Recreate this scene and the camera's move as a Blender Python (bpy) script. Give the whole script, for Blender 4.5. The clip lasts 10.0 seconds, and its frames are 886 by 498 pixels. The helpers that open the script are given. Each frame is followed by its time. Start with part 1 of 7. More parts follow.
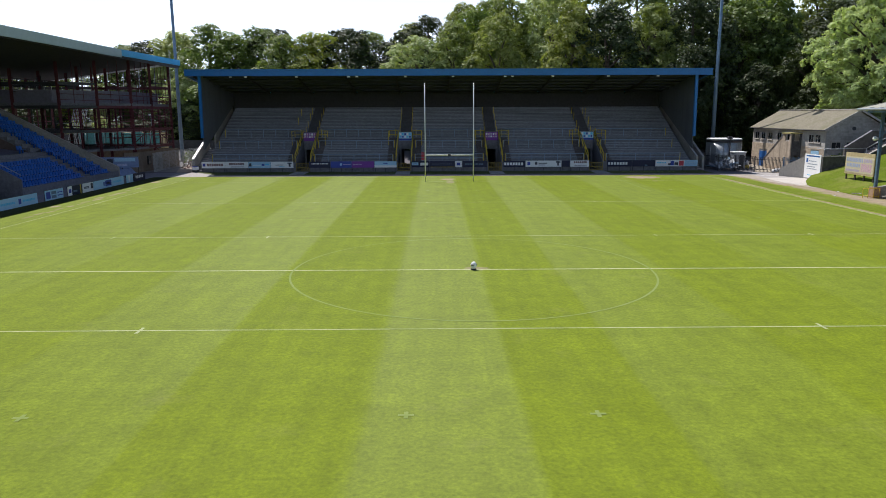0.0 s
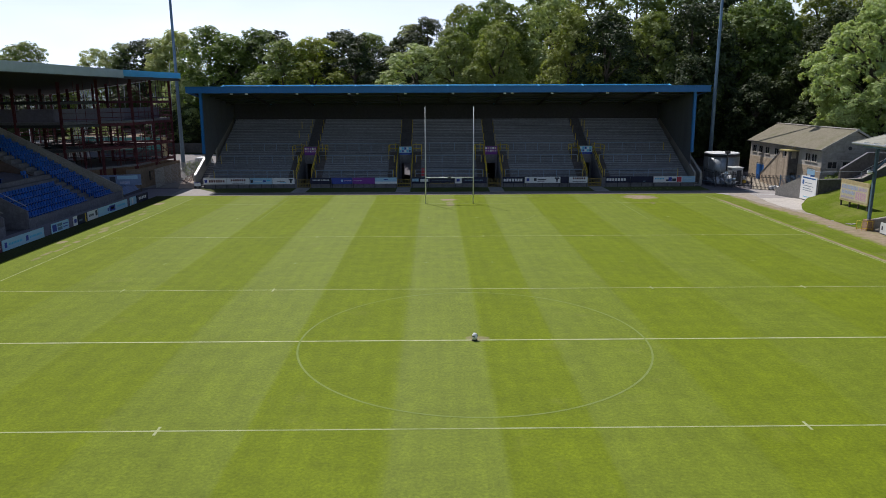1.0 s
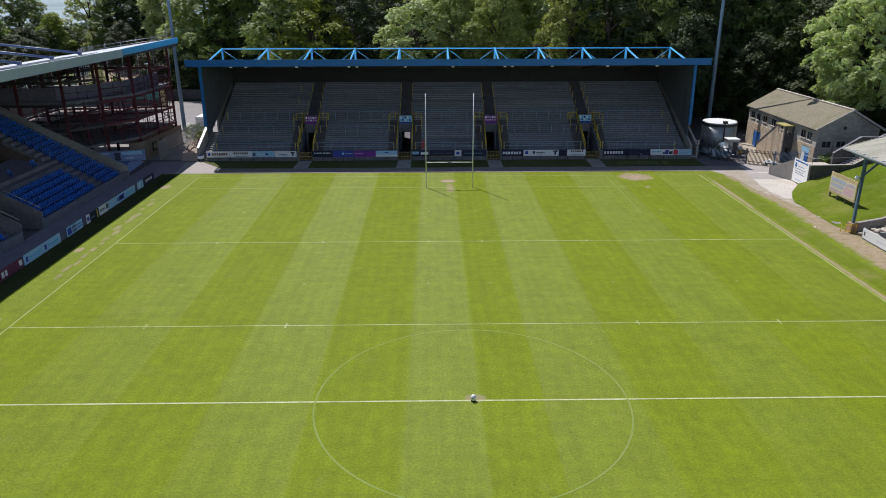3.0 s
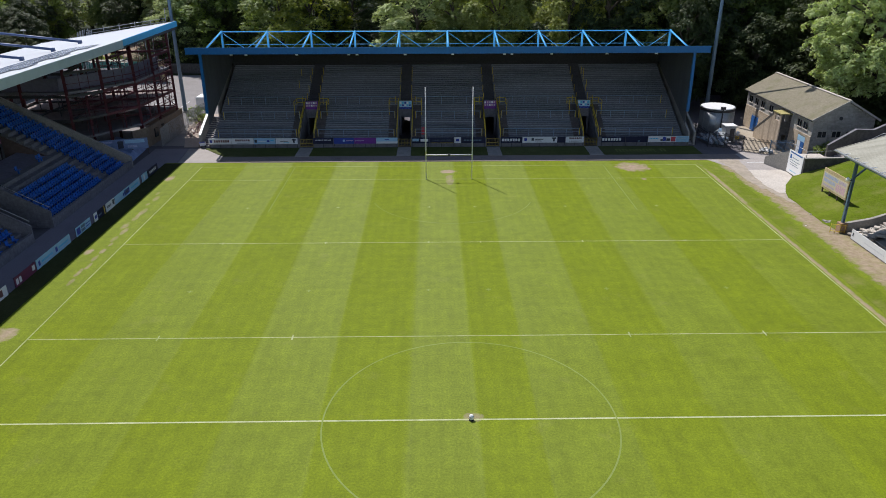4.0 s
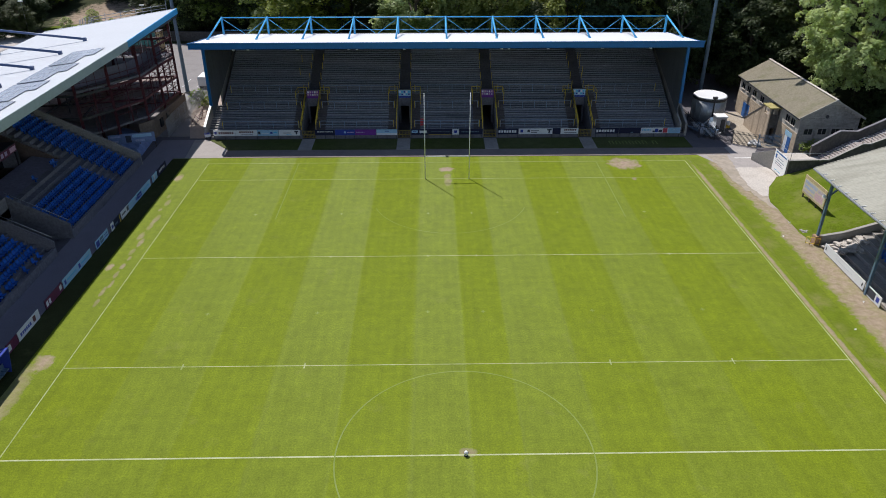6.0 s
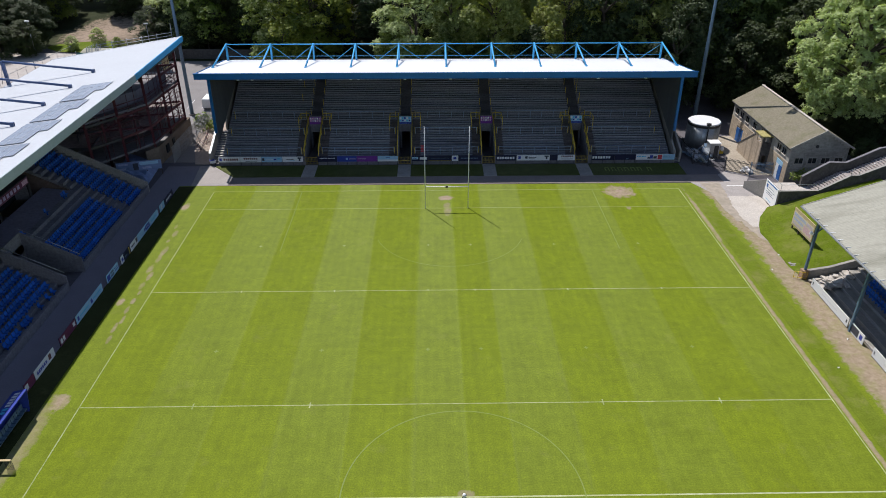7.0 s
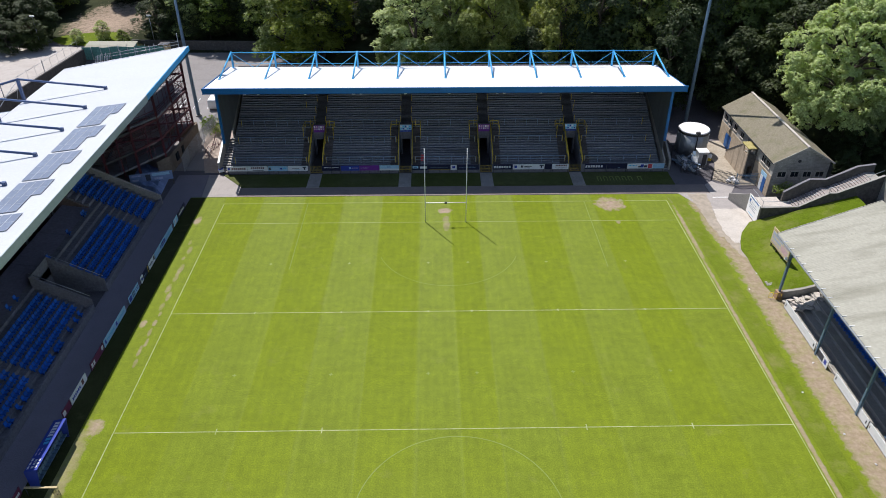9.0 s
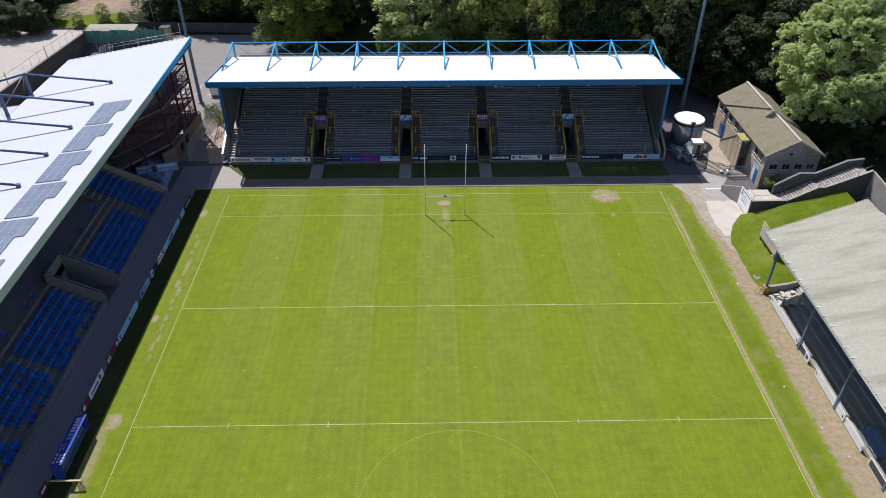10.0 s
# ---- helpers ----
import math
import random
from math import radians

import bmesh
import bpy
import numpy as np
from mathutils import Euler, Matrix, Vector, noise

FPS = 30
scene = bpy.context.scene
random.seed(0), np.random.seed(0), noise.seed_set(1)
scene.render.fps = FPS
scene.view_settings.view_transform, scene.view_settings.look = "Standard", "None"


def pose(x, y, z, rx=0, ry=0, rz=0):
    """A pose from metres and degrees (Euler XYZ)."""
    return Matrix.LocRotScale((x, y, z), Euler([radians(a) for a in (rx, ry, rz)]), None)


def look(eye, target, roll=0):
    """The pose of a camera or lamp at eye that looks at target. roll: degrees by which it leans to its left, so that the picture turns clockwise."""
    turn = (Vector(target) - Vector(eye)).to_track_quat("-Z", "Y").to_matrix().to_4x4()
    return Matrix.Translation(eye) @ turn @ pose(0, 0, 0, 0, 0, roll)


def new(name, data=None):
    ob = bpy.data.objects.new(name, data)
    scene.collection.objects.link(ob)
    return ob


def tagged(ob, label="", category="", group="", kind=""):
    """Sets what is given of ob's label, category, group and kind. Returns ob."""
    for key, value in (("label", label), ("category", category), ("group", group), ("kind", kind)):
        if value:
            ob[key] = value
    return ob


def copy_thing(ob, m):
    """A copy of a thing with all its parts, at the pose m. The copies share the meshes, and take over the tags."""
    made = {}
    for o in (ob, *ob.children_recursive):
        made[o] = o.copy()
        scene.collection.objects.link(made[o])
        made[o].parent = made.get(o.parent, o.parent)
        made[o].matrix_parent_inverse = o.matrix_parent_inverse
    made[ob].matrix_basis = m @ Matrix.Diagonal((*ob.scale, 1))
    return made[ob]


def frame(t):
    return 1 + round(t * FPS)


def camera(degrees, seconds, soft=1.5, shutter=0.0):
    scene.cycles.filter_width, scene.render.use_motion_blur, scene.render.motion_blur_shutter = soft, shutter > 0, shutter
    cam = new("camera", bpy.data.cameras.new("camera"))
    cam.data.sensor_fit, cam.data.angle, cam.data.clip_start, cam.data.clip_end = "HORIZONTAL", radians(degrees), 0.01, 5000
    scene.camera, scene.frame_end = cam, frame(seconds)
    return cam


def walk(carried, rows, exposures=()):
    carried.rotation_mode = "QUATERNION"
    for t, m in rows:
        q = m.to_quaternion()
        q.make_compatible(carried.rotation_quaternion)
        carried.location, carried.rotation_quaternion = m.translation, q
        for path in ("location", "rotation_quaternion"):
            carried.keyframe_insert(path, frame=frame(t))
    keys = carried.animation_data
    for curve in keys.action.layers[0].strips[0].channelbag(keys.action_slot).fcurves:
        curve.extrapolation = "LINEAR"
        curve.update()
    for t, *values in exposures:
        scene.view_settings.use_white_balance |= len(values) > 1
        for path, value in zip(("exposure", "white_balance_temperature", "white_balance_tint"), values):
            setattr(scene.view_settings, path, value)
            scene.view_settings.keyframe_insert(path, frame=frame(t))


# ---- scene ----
cam = camera(64.6, 10.0, 0.9)
PATH = [
    (0, (-1.795, -34.373, 7.672), (-1.600, -14.734, 3.895), -0.20),
    (0.5, (-1.886, -34.440, 10.055), (-1.672, -14.830, 6.135), -0.19),
    (1, (-1.959, -34.503, 12.435), (-1.728, -14.970, 8.144), -0.18),
    (1.5, (-2.015, -34.561, 14.811), (-1.775, -15.187, 9.853), -0.16),
    (2, (-2.057, -34.616, 17.184), (-1.819, -15.418, 11.581), -0.15),
    (2.5, (-2.085, -34.667, 19.556), (-1.840, -15.663, 13.328), -0.14),
    (4, (-2.107, -34.812, 26.665), (-1.852, -16.507, 18.611), -0.10),
    (4.5, (-2.098, -34.860, 29.035), (-1.838, -16.802, 20.441), -0.09),
    (5, (-2.085, -34.908, 31.406), (-1.810, -17.108, 22.292), -0.07),
    (6.5, (-2.034, -35.069, 38.534), (-1.757, -17.730, 28.570), -0.04),
    (7, (-2.018, -35.130, 40.916), (-1.740, -17.781, 30.969), -0.02),
    (7.5, (-2.006, -35.196, 43.302), (-1.724, -17.842, 33.365), -0.01),
    (8, (-1.999, -35.268, 45.694), (-1.717, -18.077, 35.476), 0.00),
    (8.5, (-1.999, -35.346, 48.091), (-1.714, -18.425, 37.432), 0.02),
    (9, (-2.007, -35.432, 50.494), (-1.719, -18.794, 39.398), 0.03),
    (9.5, (-2.026, -35.526, 52.904), (-1.735, -19.179, 41.385), 0.04),
    (10, (-2.056, -35.629, 55.321), (-1.758, -19.579, 43.392), 0.05),
]
EXPO, SUN_POWER, SKY_POWER = 0.12, 4.95, 0.072
walk(cam, [(t, look(eye, target, roll)) for t, eye, target, roll in PATH], [(t, EXPO + s, 5980, 14) for t, s in ((0.0, 0.15), (0.9, -0.28), (1.3, -0.26), (2.5, 0.0), (4.5, 0.0), (6.5, -0.06), (7.0, -0.05), (7.5, 0.04), (8.0, 0.14), (8.6, 0.17), (9.2, 0.14), (10.0, 0.06))])

# ---- sky and sun ----
SUN_ELEV, SUN_TURN = 58.1, 32.8     # degrees above the horizon; degrees from +y towards -x
world = bpy.data.worlds.new("sky")
scene.world = world
world.use_nodes = True
wn, wl = world.node_tree.nodes, world.node_tree.links
sky = wn.new("ShaderNodeTexSky")
sky.sky_type = "NISHITA"
sky.sun_disc = False
sky.sun_elevation = radians(SUN_ELEV)
sky.sun_rotation = radians(-SUN_TURN)
sky.air_density, sky.dust_density, sky.ozone_density = 1.2, 0.6, 2.2
# thin high cloud, white, thicker towards the horizon
wtc = wn.new("ShaderNodeTexCoord")
wmap = wn.new("ShaderNodeMapping")
wmap.inputs["Scale"].default_value = (1.2, 1.2, 5.0)
wnoise = wn.new("ShaderNodeTexNoise")
wnoise.inputs["Scale"].default_value = 2.2
wnoise.inputs["Detail"].default_value = 7.0
wnoise.inputs["Roughness"].default_value = 0.55
wramp = wn.new("ShaderNodeValToRGB")
wramp.color_ramp.elements[0].position, wramp.color_ramp.elements[1].position = 0.36, 0.66
wramp.color_ramp.elements[0].color = (0.78, 0.78, 0.78, 1)
wramp.color_ramp.elements[1].color = (1, 1, 1, 1)
wsep = wn.new("ShaderNodeSeparateXYZ")
whaze = wn.new("ShaderNodeValToRGB")
whaze.color_ramp.elements[0].position, whaze.color_ramp.elements[1].position = 0.09, 0.25
whaze.color_ramp.elements[0].color = (1, 1, 1, 1)
whaze.color_ramp.elements[1].color = (0.04, 0.04, 0.04, 1)
wmul = wn.new("ShaderNodeMath")
wmul.operation = "MULTIPLY"
wmix = wn.new("ShaderNodeMixRGB")
wmix.inputs["Color2"].default_value = (16.6, 18.0, 19.6, 1)
wl.new(wtc.outputs["Generated"], wmap.inputs["Vector"])
wl.new(wtc.outputs["Generated"], wsep.inputs[0])
wl.new(wmap.outputs["Vector"], wnoise.inputs["Vector"])
wl.new(wnoise.outputs["Fac"], wramp.inputs["Fac"])
wl.new(wsep.outputs["Z"], whaze.inputs["Fac"])
wl.new(wramp.outputs["Color"], wmul.inputs[0])
wl.new(whaze.outputs["Color"], wmul.inputs[1])
wl.new(wmul.outputs[0], wmix.inputs["Fac"])
wl.new(sky.outputs["Color"], wmix.inputs["Color1"])
wl.new(wmix.outputs["Color"], wn["Background"].inputs["Color"])
wn["Background"].inputs["Strength"].default_value = SKY_POWER

sun = new("sun", bpy.data.lights.new("sun", "SUN"))
sun.data.energy, sun.data.angle, sun.data.color = SUN_POWER, radians(0.53), (1.0, 0.93, 0.815)
_a, _e = radians(SUN_TURN), radians(SUN_ELEV)
SUN_WAY = Vector((-math.sin(_a) * math.cos(_e), math.cos(_a) * math.cos(_e), math.sin(_e)))
sun.matrix_basis = look(SUN_WAY * 200, (0, 0, 0))


# ---- materials ----
def nodes_of(m):
    m.use_nodes = True
    return m.node_tree.nodes, m.node_tree.links


def place_node(n, l, scale):
    """World position, scaled."""
    g = n.new("ShaderNodeNewGeometry")
    v = n.new("ShaderNodeVectorMath")
    v.operation = "MULTIPLY"
    v.inputs[1].default_value = scale if isinstance(scale, tuple) else (scale, scale, scale)
    l.new(g.outputs["Position"], v.inputs[0])
    return v.outputs[0]


def noise_node(n, l, vec, scale, detail=4.0, rough=0.55):
    t = n.new("ShaderNodeTexNoise")
    t.inputs["Scale"].default_value, t.inputs["Detail"].default_value, t.inputs["Roughness"].default_value = scale, detail, rough
    l.new(vec, t.inputs["Vector"])
    return t.outputs["Fac"]


def ramp_node(n, l, fac, stops, mode="LINEAR"):
    r = n.new("ShaderNodeValToRGB")
    r.color_ramp.interpolation = mode
    e = r.color_ramp.elements
    while len(e) < len(stops):
        e.new(0.5)
    for el, (p, c) in zip(e, stops):
        el.position = p
        el.color = (c, c, c, 1) if not isinstance(c, tuple) else (*c, 1)
    l.new(fac, r.inputs["Fac"])
    return r.outputs["Color"]


def mix_node(n, l, fac, a, b, mode="MIX"):
    m = n.new("ShaderNodeMixRGB")
    m.blend_type = mode
    for sock, v in (("Fac", fac), ("Color1", a), ("Color2", b)):
        if isinstance(v, (int, float)):
            m.inputs[sock].default_value = v if sock == "Fac" else (v, v, v, 1)
        elif isinstance(v, tuple):
            m.inputs[sock].default_value = (*v, 1)
        else:
            l.new(v, m.inputs[sock])
    return m.outputs["Color"]


def math_node(n, l, op, a, b=0.0):
    m = n.new("ShaderNodeMath")
    m.operation = op
    for i, v in enumerate((a, b)):
        if isinstance(v, (int, float)):
            m.inputs[i].default_value = v
        else:
            l.new(v, m.inputs[i])
    return m.outputs[0]


def surface(name, colour, rough=0.7, metal=0.0, vary=0.25, grain=6.0, stain=0.35, stain_tint=(0.5, 0.48, 0.45), bump=0.15, streak=None, specular=0.4, each=0.0):
    """A worn, plain-coloured surface: fine grain, broad stains, a little relief. streak: stretch of the stains along one axis."""
    m = bpy.data.materials.new(name)
    n, l = nodes_of(m)
    b = n["Principled BSDF"]
    v = place_node(n, l, 1.0)
    fine = noise_node(n, l, v, grain, 5.0, 0.6)
    lo = tuple(c * (1 - vary) for c in colour)
    hi = tuple(min(1.0, c * (1 + vary)) for c in colour)
    col = ramp_node(n, l, fine, [(0.3, lo), (0.7, hi)])
    vs = place_node(n, l, streak) if streak else v
    broad = noise_node(n, l, vs, 0.45, 5.0, 0.6)
    mask = ramp_node(n, l, broad, [(0.48, 0.0), (0.72, stain)])
    col = mix_node(n, l, mask, col, tuple(c * s for c, s in zip(colour, stain_tint)))
    if each:
        o = n.new("ShaderNodeObjectInfo")
        r = ramp_node(n, l, o.outputs["Random"], [(0.0, 1 - each), (1.0, 1.0)])
        col = mix_node(n, l, 1.0, col, r, "MULTIPLY")
    l.new(col, b.inputs["Base Color"])
    b.inputs["Roughness"].default_value, b.inputs["Metallic"].default_value = rough, metal
    b.inputs["Specular IOR Level"].default_value = specular
    if bump:
        k = n.new("ShaderNodeBump")
        k.inputs["Strength"].default_value, k.inputs["Distance"].default_value = bump, 0.03
        l.new(fine, k.inputs["Height"])
        l.new(k.outputs["Normal"], b.inputs["Normal"])
    return m


def grass_surface(name, dark, light, stripes=None, soil=(), dry_part=0.20):
    """Turf: mottled green, mown stripes across x, bare soil where soil lists (x, y, rx, ry) patches."""
    m = bpy.data.materials.new(name)
    n, l = nodes_of(m)
    b = n["Principled BSDF"]
    v = place_node(n, l, 1.0)
    sep = n.new("ShaderNodeSeparateXYZ")
    l.new(v, sep.inputs[0])
    x, y = sep.outputs[0], sep.outputs[1]
    fine = noise_node(n, l, v, 7.0, 6.0, 0.75)
    mid = noise_node(n, l, v, 0.9, 5.0, 0.7)
    broad = noise_node(n, l, v, 0.09, 3.0, 0.5)
    if stripes:
        wob = math_node(n, l, "MULTIPLY", math_node(n, l, "SUBTRACT", noise_node(n, l, v, 0.7, 3.0), 0.5), 0.3)
        f = math_node(n, l, "DIVIDE", math_node(n, l, "ADD", math_node(n, l, "ADD", x, wob), 40.0), 80.0)
        stops, val = [(0.0, 1.0)], 1.0
        for s in stripes:
            p = (s + 40.0) / 80.0
            stops += [(p - 0.0015, val), (p + 0.0015, 1.0 - val)]
            val = 1.0 - val
        rolled = fac = ramp_node(n, l, f, stops)
        # faint cross mowing, and fading by place
        cross = n.new("ShaderNodeTexWave")
        cross.wave_type, cross.bands_direction = "BANDS", "Y"
        cross.inputs["Scale"].default_value, cross.inputs["Distortion"].default_value = 0.055, 0.6
        l.new(v, cross.inputs["Vector"])
        fac = mix_node(n, l, 0.16, fac, cross.outputs["Fac"])
        fac = mix_node(n, l, 0.14, fac, ramp_node(n, l, broad, [(0.3, 0.0), (0.7, 1.0)]))
        col = mix_node(n, l, fac, dark, light)
    else:
        col = mix_node(n, l, ramp_node(n, l, broad, [(0.35, 0.0), (0.65, 1.0)]), dark, light)
    col = mix_node(n, l, 1.0, col, ramp_node(n, l, fine, [(0.25, 0.58), (0.75, 1.39)]), "MULTIPLY")
    col = mix_node(n, l, 1.0, col, ramp_node(n, l, mid, [(0.3, 0.85), (0.7, 1.14)]), "MULTIPLY")
    if stripes:
        # close cross-lines of the cylinder mower
        cut = n.new("ShaderNodeTexWave")
        cut.wave_type, cut.bands_direction = "BANDS", "Y"
        cut.inputs["Scale"].default_value, cut.inputs["Distortion"].default_value = 0.30, 6.0
        cut.inputs["Detail"].default_value, cut.inputs["Detail Scale"].default_value = 4.0, 0.6
        l.new(place_node(n, l, (0.10, 1.0, 1.0)), cut.inputs["Vector"])
        col = mix_node(n, l, 1.0, col, ramp_node(n, l, cut.outputs["Fac"], [(0.0, 0.984), (1.0, 1.016)]), "MULTIPLY")
    if stripes:
        # soft uneven patches left by wear and watering
        blot = noise_node(n, l, place_node(n, l, (0.55, 0.30, 1.0)), 0.75, 5.0, 0.65)
        col = mix_node(n, l, 1.0, col, ramp_node(n, l, blot, [(0.32, 0.92), (0.68, 1.08)]), "MULTIPLY")
    dry = ramp_node(n, l, noise_node(n, l, v, 0.35, 6.0, 0.7), [(0.50 if dry_part > 0.3 else 0.58, 0.0), (0.75, dry_part)])
    col = mix_node(n, l, dry, col, (0.23, 0.21, 0.08))
    if stripes:
        # lines left by the mower's rollers
        roll = n.new("ShaderNodeTexWave")
        roll.wave_type, roll.bands_direction = "BANDS", "X"
        roll.inputs["Scale"].default_value, roll.inputs["Distortion"].default_value = 0.36, 3.5
        roll.inputs["Detail"].default_value = 3.0
        l.new(place_node(n, l, (1.0, 0.15, 1.0)), roll.inputs["Vector"])
        col = mix_node(n, l, 1.0, col, ramp_node(n, l, roll.outputs["Fac"], [(0.0, 0.968), (1.0, 1.03)]), "MULTIPLY")
    edge = math_node(n, l, "MULTIPLY", math_node(n, l, "SUBTRACT", noise_node(n, l, v, 0.9, 8.0, 0.75), 0.5), 3.4)
    total = None
    for cx, cy, rx, ry, most in soil:
        dx = math_node(n, l, "DIVIDE", math_node(n, l, "SUBTRACT", x, cx), rx)
        dy = math_node(n, l, "DIVIDE", math_node(n, l, "SUBTRACT", y, cy), ry)
        d = math_node(n, l, "ADD", math_node(n, l, "MULTIPLY", dx, dx), math_node(n, l, "MULTIPLY", dy, dy))
        d = math_node(n, l, "ADD", d, edge)
        k = ramp_node(n, l, d, [(-0.2, most), (0.6, most * 0.66), (1.7, 0.0)])
        total = k if total is None else mix_node(n, l, 1.0, total, k, "LIGHTEN")
    if total is not None:
        earth = ramp_node(n, l, noise_node(n, l, v, 1.7, 6.0, 0.7), [(0.3, (0.232, 0.174, 0.124)), (0.7, (0.39, 0.305, 0.238))])
        col = mix_node(n, l, total, col, earth)
    l.new(col, b.inputs["Base Color"])
    b.inputs["Roughness"].default_value = 0.85
    b.inputs["Specular IOR Level"].default_value = 0.06
    if stripes:
        # blades rolled away in one stripe and back in the next: their shine leans with them
        lean = n.new("ShaderNodeCombineXYZ")
        l.new(math_node(n, l, "ADD", math_node(n, l, "MULTIPLY", rolled, -0.43), 0.087), lean.inputs[1])
        lean.inputs[0].default_value, lean.inputs[2].default_value = -0.20, 1.0
        unit = n.new("ShaderNodeVectorMath")
        unit.operation = "NORMALIZE"
        l.new(lean.outputs[0], unit.inputs[0])
        l.new(unit.outputs[0], b.inputs["Coat Normal"])
        b.inputs["Coat Roughness"].default_value, b.inputs["Coat IOR"].default_value = 0.6, 1.5
        l.new(math_node(n, l, "MULTIPLY", math_node(n, l, "SUBTRACT", 1.0, total), 0.21), b.inputs["Coat Weight"])
    k = n.new("ShaderNodeBump")
    k.inputs["Strength"].default_value, k.inputs["Distance"].default_value = 0.5, 0.04
    l.new(fine, k.inputs["Height"])
    l.new(k.outputs["Normal"], b.inputs["Normal"])
    return m


def worn_line(name, keep):
    """Chalk line on turf, worn away in places so that the grass shows."""
    m = bpy.data.materials.new(name)
    n, l = nodes_of(m)
    b = n["Principled BSDF"]
    v = place_node(n, l, 1.0)
    a = noise_node(n, l, v, 1.6, 6.0, 0.75)
    c = noise_node(n, l, v, 0.22, 3.0, 0.6)
    s = math_node(n, l, "ADD", math_node(n, l, "MULTIPLY", a, 0.7), math_node(n, l, "MULTIPLY", c, 0.5))
    f = ramp_node(n, l, s, [(0.40, max(0.0, keep - 0.32)), (0.75, keep + 0.25 * min(1.0, 2.2 * keep))])
    l.new(mix_node(n, l, f, (0.145, 0.20, 0.02), (0.76, 0.75, 0.50)), b.inputs["Base Color"])
    b.inputs["Roughness"].default_value = 0.9
    return m


def leaf_surface(name, dark, light, through_part=0.42, each=True, gloss=0.5):
    m = bpy.data.materials.new(name)
    n, l = nodes_of(m)
    b = n["Principled BSDF"]
    out = n["Material Output"]
    g = n.new("ShaderNodeNewGeometry")
    o = n.new("ShaderNodeObjectInfo")
    col = ramp_node(n, l, g.outputs["Random Per Island"], [(0.0, dark), (1.0, light)])
    tone = ramp_node(n, l, o.outputs["Random"], [(0.0, (0.80, 0.88, 0.85)), (0.5, (1.0, 1.0, 1.0)), (1.0, (1.25, 1.12, 0.85))])
    col = mix_node(n, l, 1.0 if each else 0.0, col, tone, "MULTIPLY")
    l.new(col, b.inputs["Base Color"])
    b.inputs["Roughness"].default_value, b.inputs["Specular IOR Level"].default_value = 0.58, gloss
    t = n.new("ShaderNodeBsdfTranslucent")
    l.new(mix_node(n, l, 1.0, col, (1.25, 1.35, 0.6), "MULTIPLY"), t.inputs["Color"])
    mx = n.new("ShaderNodeMixShader")
    mx.inputs[0].default_value = through_part
    l.new(b.outputs[0], mx.inputs[1])
    l.new(t.outputs[0], mx.inputs[2])
    l.new(mx.outputs[0], out.inputs["Surface"])
    return m


STRIPES = (-32.0, -26.4, -20.5, -14.7, -9.2, -3.7, 0.4, 4.2, 9.6, 15.3, 21.0, 26.4)
BARE = [(-0.2, 50.0, 1.15, 0.8, 1.0), (-0.15, 46.6, 0.55, 2.2, 0.55), (23.5, 51.6, 2.3, 2.0, 1.0), (23.6, 46.6, 0.35, 0.5, 0.6), (0.2, 0.2, 0.7, 0.5, 0.6),
        (-33.96, 42.36, 0.27, 0.56, 0.39), (-33.50, 40.49, 0.34, 0.96, 0.44), (-33.77, 38.66, 0.23, 0.52, 0.44), (-33.43, 36.48, 0.34, 0.99, 0.43), (-33.51, 35.69, 0.33, 1.03, 0.61), (-33.48, 34.36, 0.32, 0.79, 0.42), (-33.68, 32.18, 0.37, 1.03, 0.52), (-33.23, 30.78, 0.30, 1.04, 0.61), (-33.42, 28.85, 0.31, 0.74, 0.41), (-33.18, 27.48, 0.21, 0.48, 0.54), (-33.28, 25.87, 0.28, 0.68, 0.65), (-33.29, 24.35, 0.23, 0.87, 0.45), (-33.08, 22.48, 0.25, 0.83, 0.62), (-33.38, 21.19, 0.24, 0.96, 0.54), (-33.19, 19.36, 0.23, 0.76, 0.39), (-34.5, 25.7, 0.4, 0.8, 0.8),
        (-34.5, 47.8, 0.6, 1.2, 0.9), (-33.9, 10.6, 0.9, 1.1, 0.9), (-34.6, 5.5, 1.0, 6.0, 0.5), (-35.3, 0.0, 1.2, 9.0, 0.5), (32.32, 8.0, 0.26, 44.0, 0.8), (32.5, 44.0, 0.30, 8.0, 0.8),
        (37.15, 6.0, 1.75, 90.0, 0.90), (36.9, 42.0, 1.35, 10.0, 0.85), (36.3, 51.5, 1.5, 4.0, 0.95), (36.4, 45.0, 1.3, 6.0, 0.9), (39.0, 26.5, 1.0, 4.0, 0.95), (38.6, 5.0, 0.9, 60.0, 0.8)]
turf = grass_surface("mown_turf", (0.139, 0.181, 0.000), (0.141, 0.183, 0.009), STRIPES, BARE)
# green grass taken down in tone, with the terrace roof's shade in it
strip_grass = grass_surface("shade_toned_grass", (0.066, 0.084, 0.020), (0.096, 0.106, 0.044))
# dusty path colour, darkened further for the terrace's shade
shaded_end_dust = surface("shade_dark_dusty_path", (0.215, 0.182, 0.166), 0.95, 0, 0.2, 5.0, 0.55, (0.65, 0.66, 0.68), 0.2)
# violet cast of the stand's shade is mixed into this tarmac
walkway = surface("shade_violet_walkway", (0.205, 0.190, 0.222), 0.9, 0, 0.2, 9.0, 0.4, (0.75, 0.75, 0.75), 0.2)
# turf lowered until the stand's shade sits in the colour itself
shade_grass = grass_surface("shade_darkened_grass", (0.030, 0.037, 0.010), (0.050, 0.055, 0.020))
